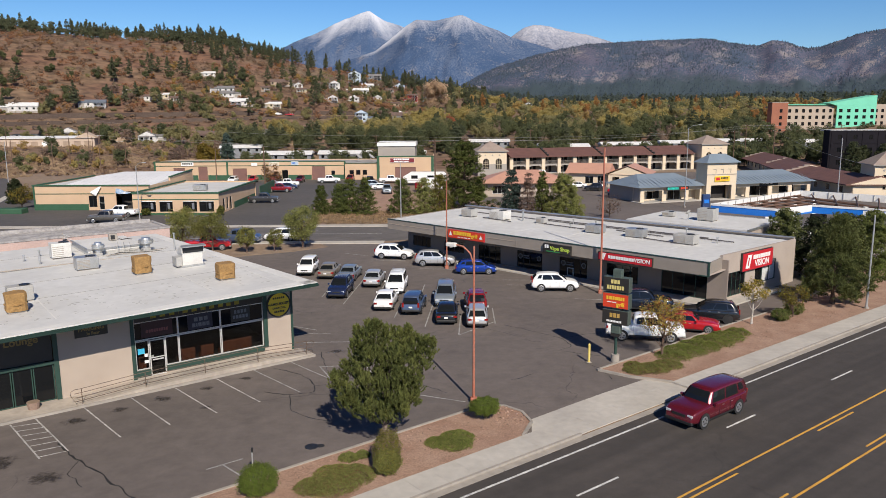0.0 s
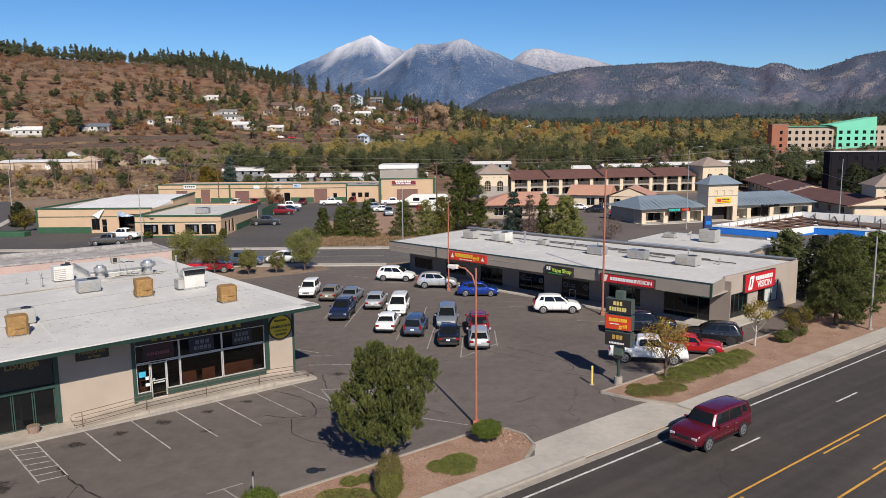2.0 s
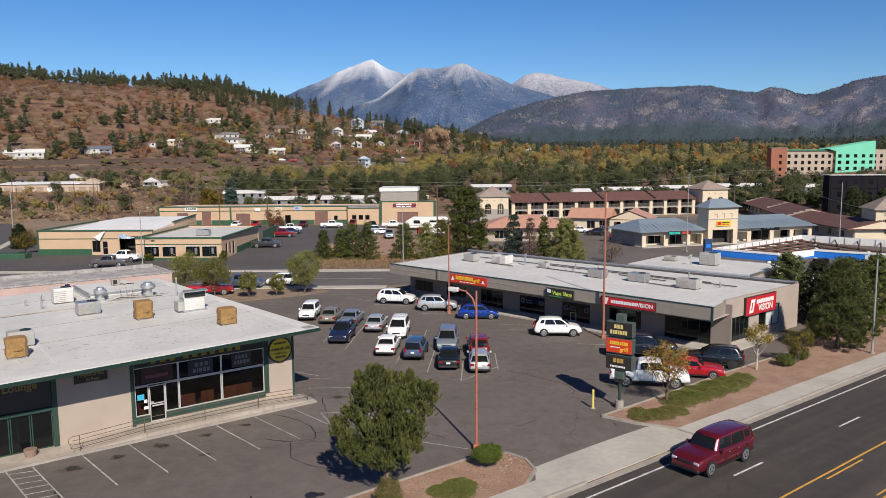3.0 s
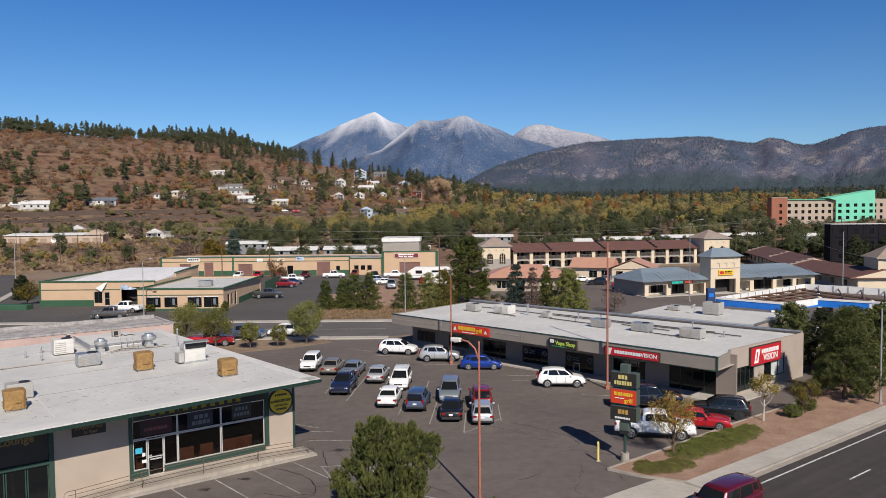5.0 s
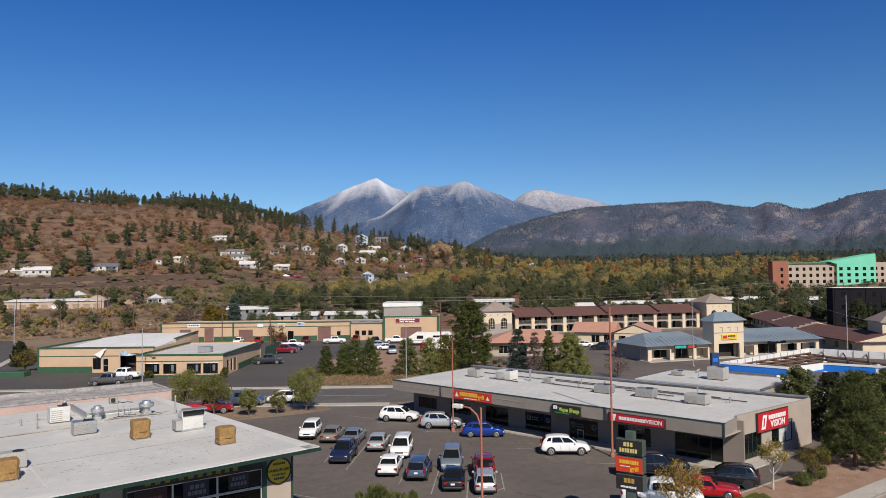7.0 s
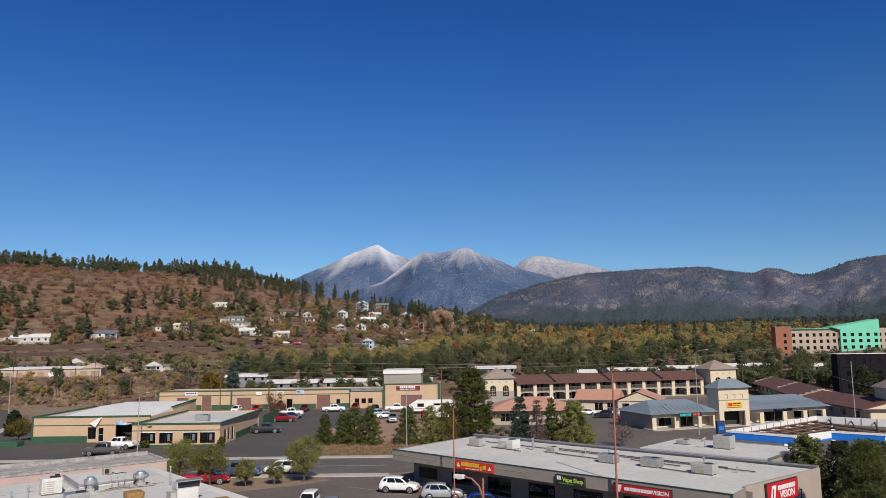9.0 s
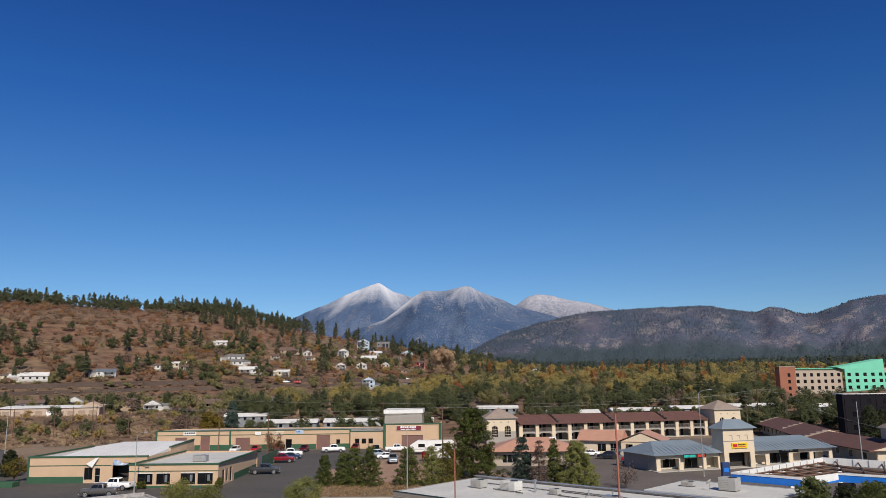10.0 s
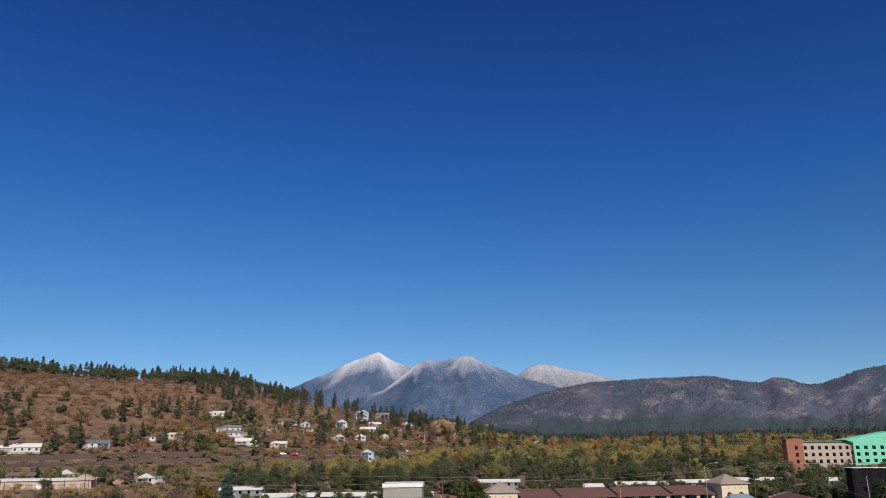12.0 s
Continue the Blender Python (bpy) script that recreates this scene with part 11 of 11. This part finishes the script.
belt("meadow_orange_shrubs", 30, 262, 375, -0.75, -0.24, W_GOLD, "round", 2.0, 5.0, 0.6, 416, 0.24, "orange-brown shrubs on the dry meadow", 6, 22, 1.0)
belt("meadow_grey_trees", 50, 262, 385, -0.75, -0.24, W_GREY, "round", 1.8, 5.5, 0.5, 416, 0.22, "leafless grey trees on the dry meadow", 6, 22, 1.0)
belt("meadow_green_trees", 13, 262, 385, -0.75, -0.24, W_DEEP, "round", 4.0, 9.0, 0.42, 1494, 0.20, "green trees on the dry meadow", 6, 22, 1.0)
belt("meadow_yellow_shrubs", 22, 262, 375, -0.75, -0.28, W_YELLOW, "round", 1.5, 6.0, 0.52, 416, 0.24, "yellow shrubs on the dry meadow", 6, 22, 1.0)
belt("meadow_olive_shrubs", 24, 262, 375, -0.75, -0.28, W_OLIVE, "round", 1.5, 6.5, 0.52, 416, 0.24, "olive shrubs on the dry meadow", 6, 22, 1.0)
belt("meadow_brown_shrubs", 520, 250, 385, -0.75, -0.24, W_BROWN, "round", 0.5, 1.7, 1.4, 91, 0.20, "low brown shrubs on the dry meadow", 6, 22, 1.0)
q_ = scatter(15000, 246, 462, -0.80, -0.04)
q_ = q_[(fbm(q_[:, 0] / 18 + 40, q_[:, 1] / 18 + 40, 3) > 0.44)]
sprays("meadow_grass", feet(q_) + np.array([0, 0, 0.25]), np.tile((0.0, -0.5, 0.6), (len(q_), 1)), RG.uniform(0.5, 1.1, len(q_)), leaf_mat("dry_meadow_grass", (0.285, 0.200, 0.125), (0.235, 0.165, 0.105), 0.3, 0.05), 0.45, 0.25)
tagged(bpy.data.objects["meadow_grass"], "dry tan grass on the meadow below the railway", "grass", kind="stuff")
belt("rail_side_shrubs", 130, 448, 462, -0.75, -0.10, W_OLIVE, "round", 1.0, 2.6, 0.8, 206, 0.28, "low olive scrub below the railway", 6, 22, 1.0)
belt("rail_bank_scrub", 260, 463, 503, -0.85, 0.0, W_BROWN, "round", 0.8, 2.4, 1.1, 114, 0.32, "brown scrub along the railway bank", 6, 22, 1.0)
belt("rail_bank_grass", 200, 463, 503, -0.85, 0.0, W_GREY, "round", 0.6, 1.6, 1.4, 101, 0.32, "pale dry grass along the railway bank", 6, 22, 1.0)
belt("rail_bank_trees", 26, 463, 500, -0.75, 0.0, W_OLIVE, "round", 3.5, 7.5, 0.46, 598, 0.35, "olive trees along the railway bank", 6, 22, 1.0)
belt("rail_side_grass", 80, 448, 462, -0.75, -0.10, W_GREY, "round", 0.8, 2.0, 1.0, 184, 0.28, "pale dry scrub below the railway", 6, 22, 1.0)


# the hill
def clustered(p, cell, cut, seed):
    """Keeps the places that fall into uneven groves."""
    k = [noise.noise((x / cell + seed, y / cell, 0.5)) > cut for x, y in p]
    return p[np.array(k)]


p = open_view(clustered(scatter(360, 505, 800, -0.95, -0.16), 60, 0.0, 3.1), 6, 18)
stand("hill_pines", p, 8, 20, 0.27, 620, 0.42, W_PINE, "pine", "dark pines in groves over the hillside", "hill_pine_trunks")
p = clustered(scatter(560, 765, 860, -0.95, -0.20), 45, -0.40, 8.4)
u_ = RG.uniform(0, 1, len(p)) < 0.55
stand("crest_pines", p[u_], 6, 18, 0.26, 230, 0.7, W_PINE, "pine", "uneven row of dark pines along the hill's crest", "crest_pine_trunks")
stand("crest_round_pines", p[~u_], 6, 15, 0.34, 230, 0.7, W_PINE, "round", "round-topped pines along the hill's crest", "crest_round_pine_trunks")
p = open_view(clustered(scatter(230, 600, 880, -0.34, 0.06, 0.7), 50, -0.15, 5.2), 7, 45)
stand("slope_pines", p, 9, 20, 0.26, 640, 0.46, W_PINE, "pine", "dark pines on the hill's shoulder", "slope_pine_trunks")
for nm, cnt, mt, h0, h1, lb in (("hill_brown_scrub", 1500, W_BROWN, 1.6, 6.0, "brown oak scrub on the hillside"), ("hill_rust_scrub", 1000, W_RUST, 2.0, 7.0, "rust-red oak scrub on the hillside"), ("hill_orange_scrub", 220, W_ORANGE, 3.0, 8.0, "orange oaks on the hillside"), ("hill_olive_scrub", 230, W_OLIVE, 2.0, 7.0, "olive scrub on the hillside"), ("hill_grey_scrub", 520, W_GREY, 1.2, 4.0, "bare grey scrub on the hillside")):
    p = open_view(clustered(scatter(cnt, 502, 850, -0.95, 0.0), 38, -0.12, cnt * 0.37), 4, 5)
    stand(nm, p, h0, h1, 0.85, 92, 0.42, mt, "round", lb)
p = open_view(clustered(scatter(150, 502, 660, -0.85, 0.02), 40, -0.1, 1.7), 7, 26)
stand("hill_green_trees", p, 4, 10, 0.42, 800, 0.36, W_DEEP, "round", "green trees between the hillside houses")
p = open_view(scatter(90, 502, 660, -0.36, 0.03), 7, 26)
stand("hill_olive_trees", p, 4, 9, 0.46, 700, 0.36, W_OLIVE, "round", "olive trees between the hillside houses")
p = open_view(scatter(40, 502, 660, -0.36, 0.03), 7, 26)
stand("hill_gold_trees", p, 4, 9, 0.46, 700, 0.36, W_GOLD, "round", "golden trees between the hillside houses")
p = scatter(34, 330, 400, 0.40, 0.60)
stand("hotel_side_trees", p, 5.0, 11.0, 0.46, 1000, 0.26, W_DEEP, "round", "dark green trees below the hotel")
p = scatter(60, 300, 400, 0.40, 0.62)
stand("hotel_side_brush", p, 1.5, 4.0, 0.7, 200, 0.28, W_OLIVE, "round", "olive brush below the hotel")
# gardens: trees beside and behind each house, low bushes in front of it
p, low = [], []
for hx, hy in HOUSES[HD > 360]:
    d = np.array([hx, hy]) / math.hypot(hx, hy)
    q = np.array([d[1], -d[0]])
    for k in range(4):
        p.append(np.array([hx, hy]) + q * RG.choice((-1, 1)) * RG.uniform(7.5, 15) + d * RG.uniform(-6, 9))
    for k in range(6):
        low.append(np.array([hx, hy]) + q * RG.uniform(-11, 11) - d * RG.uniform(6.0, 9.5))
p, low = np.array(p), np.array(low)
g_ = RG.integers(0, 4, len(p))
for k, (nm, mt, kd, lb) in enumerate((("garden_green_trees", W_DEEP, "round", "green garden trees beside the houses"), ("garden_olive_trees", W_OLIVE, "round", "olive garden trees beside the houses"), ("garden_pines", W_PINE, "pine", "dark pines beside the houses"), ("garden_grey_trees", W_GREY, "round", "leafless garden trees beside the houses"))):
    stand(nm, p[g_ == k], 4.5, 10.5 if kd == "round" else 14, 0.42 if kd == "round" else 0.24, 800, 0.34, mt, kd, lb)
stand("garden_bushes", low, 0.9, 2.4, 0.8, 90, 0.4, W_OLIVE, "round", "low olive bushes in front of the houses")
wood("tawny_tree", feet(np.array([[-6.0, 612.0]])), np.array([[30.0, 13.0]]), 5000, 0.6, leaf_mat("tawny_twigs", (0.46, 0.315, 0.20), (0.39, 0.27, 0.17), 0.2, 0.1), "round", "large tawny cottonwood below the hill")
wood("red_tree", feet(np.array([[5.0, 470.0]])), np.array([[8.5, 4.0]]), 900, 0.6, leaf_mat("rust_red_leaves", (0.34, 0.10, 0.05), (0.28, 0.10, 0.05), 0.2, 0.1), "round", "rust-red tree among the valley trees")
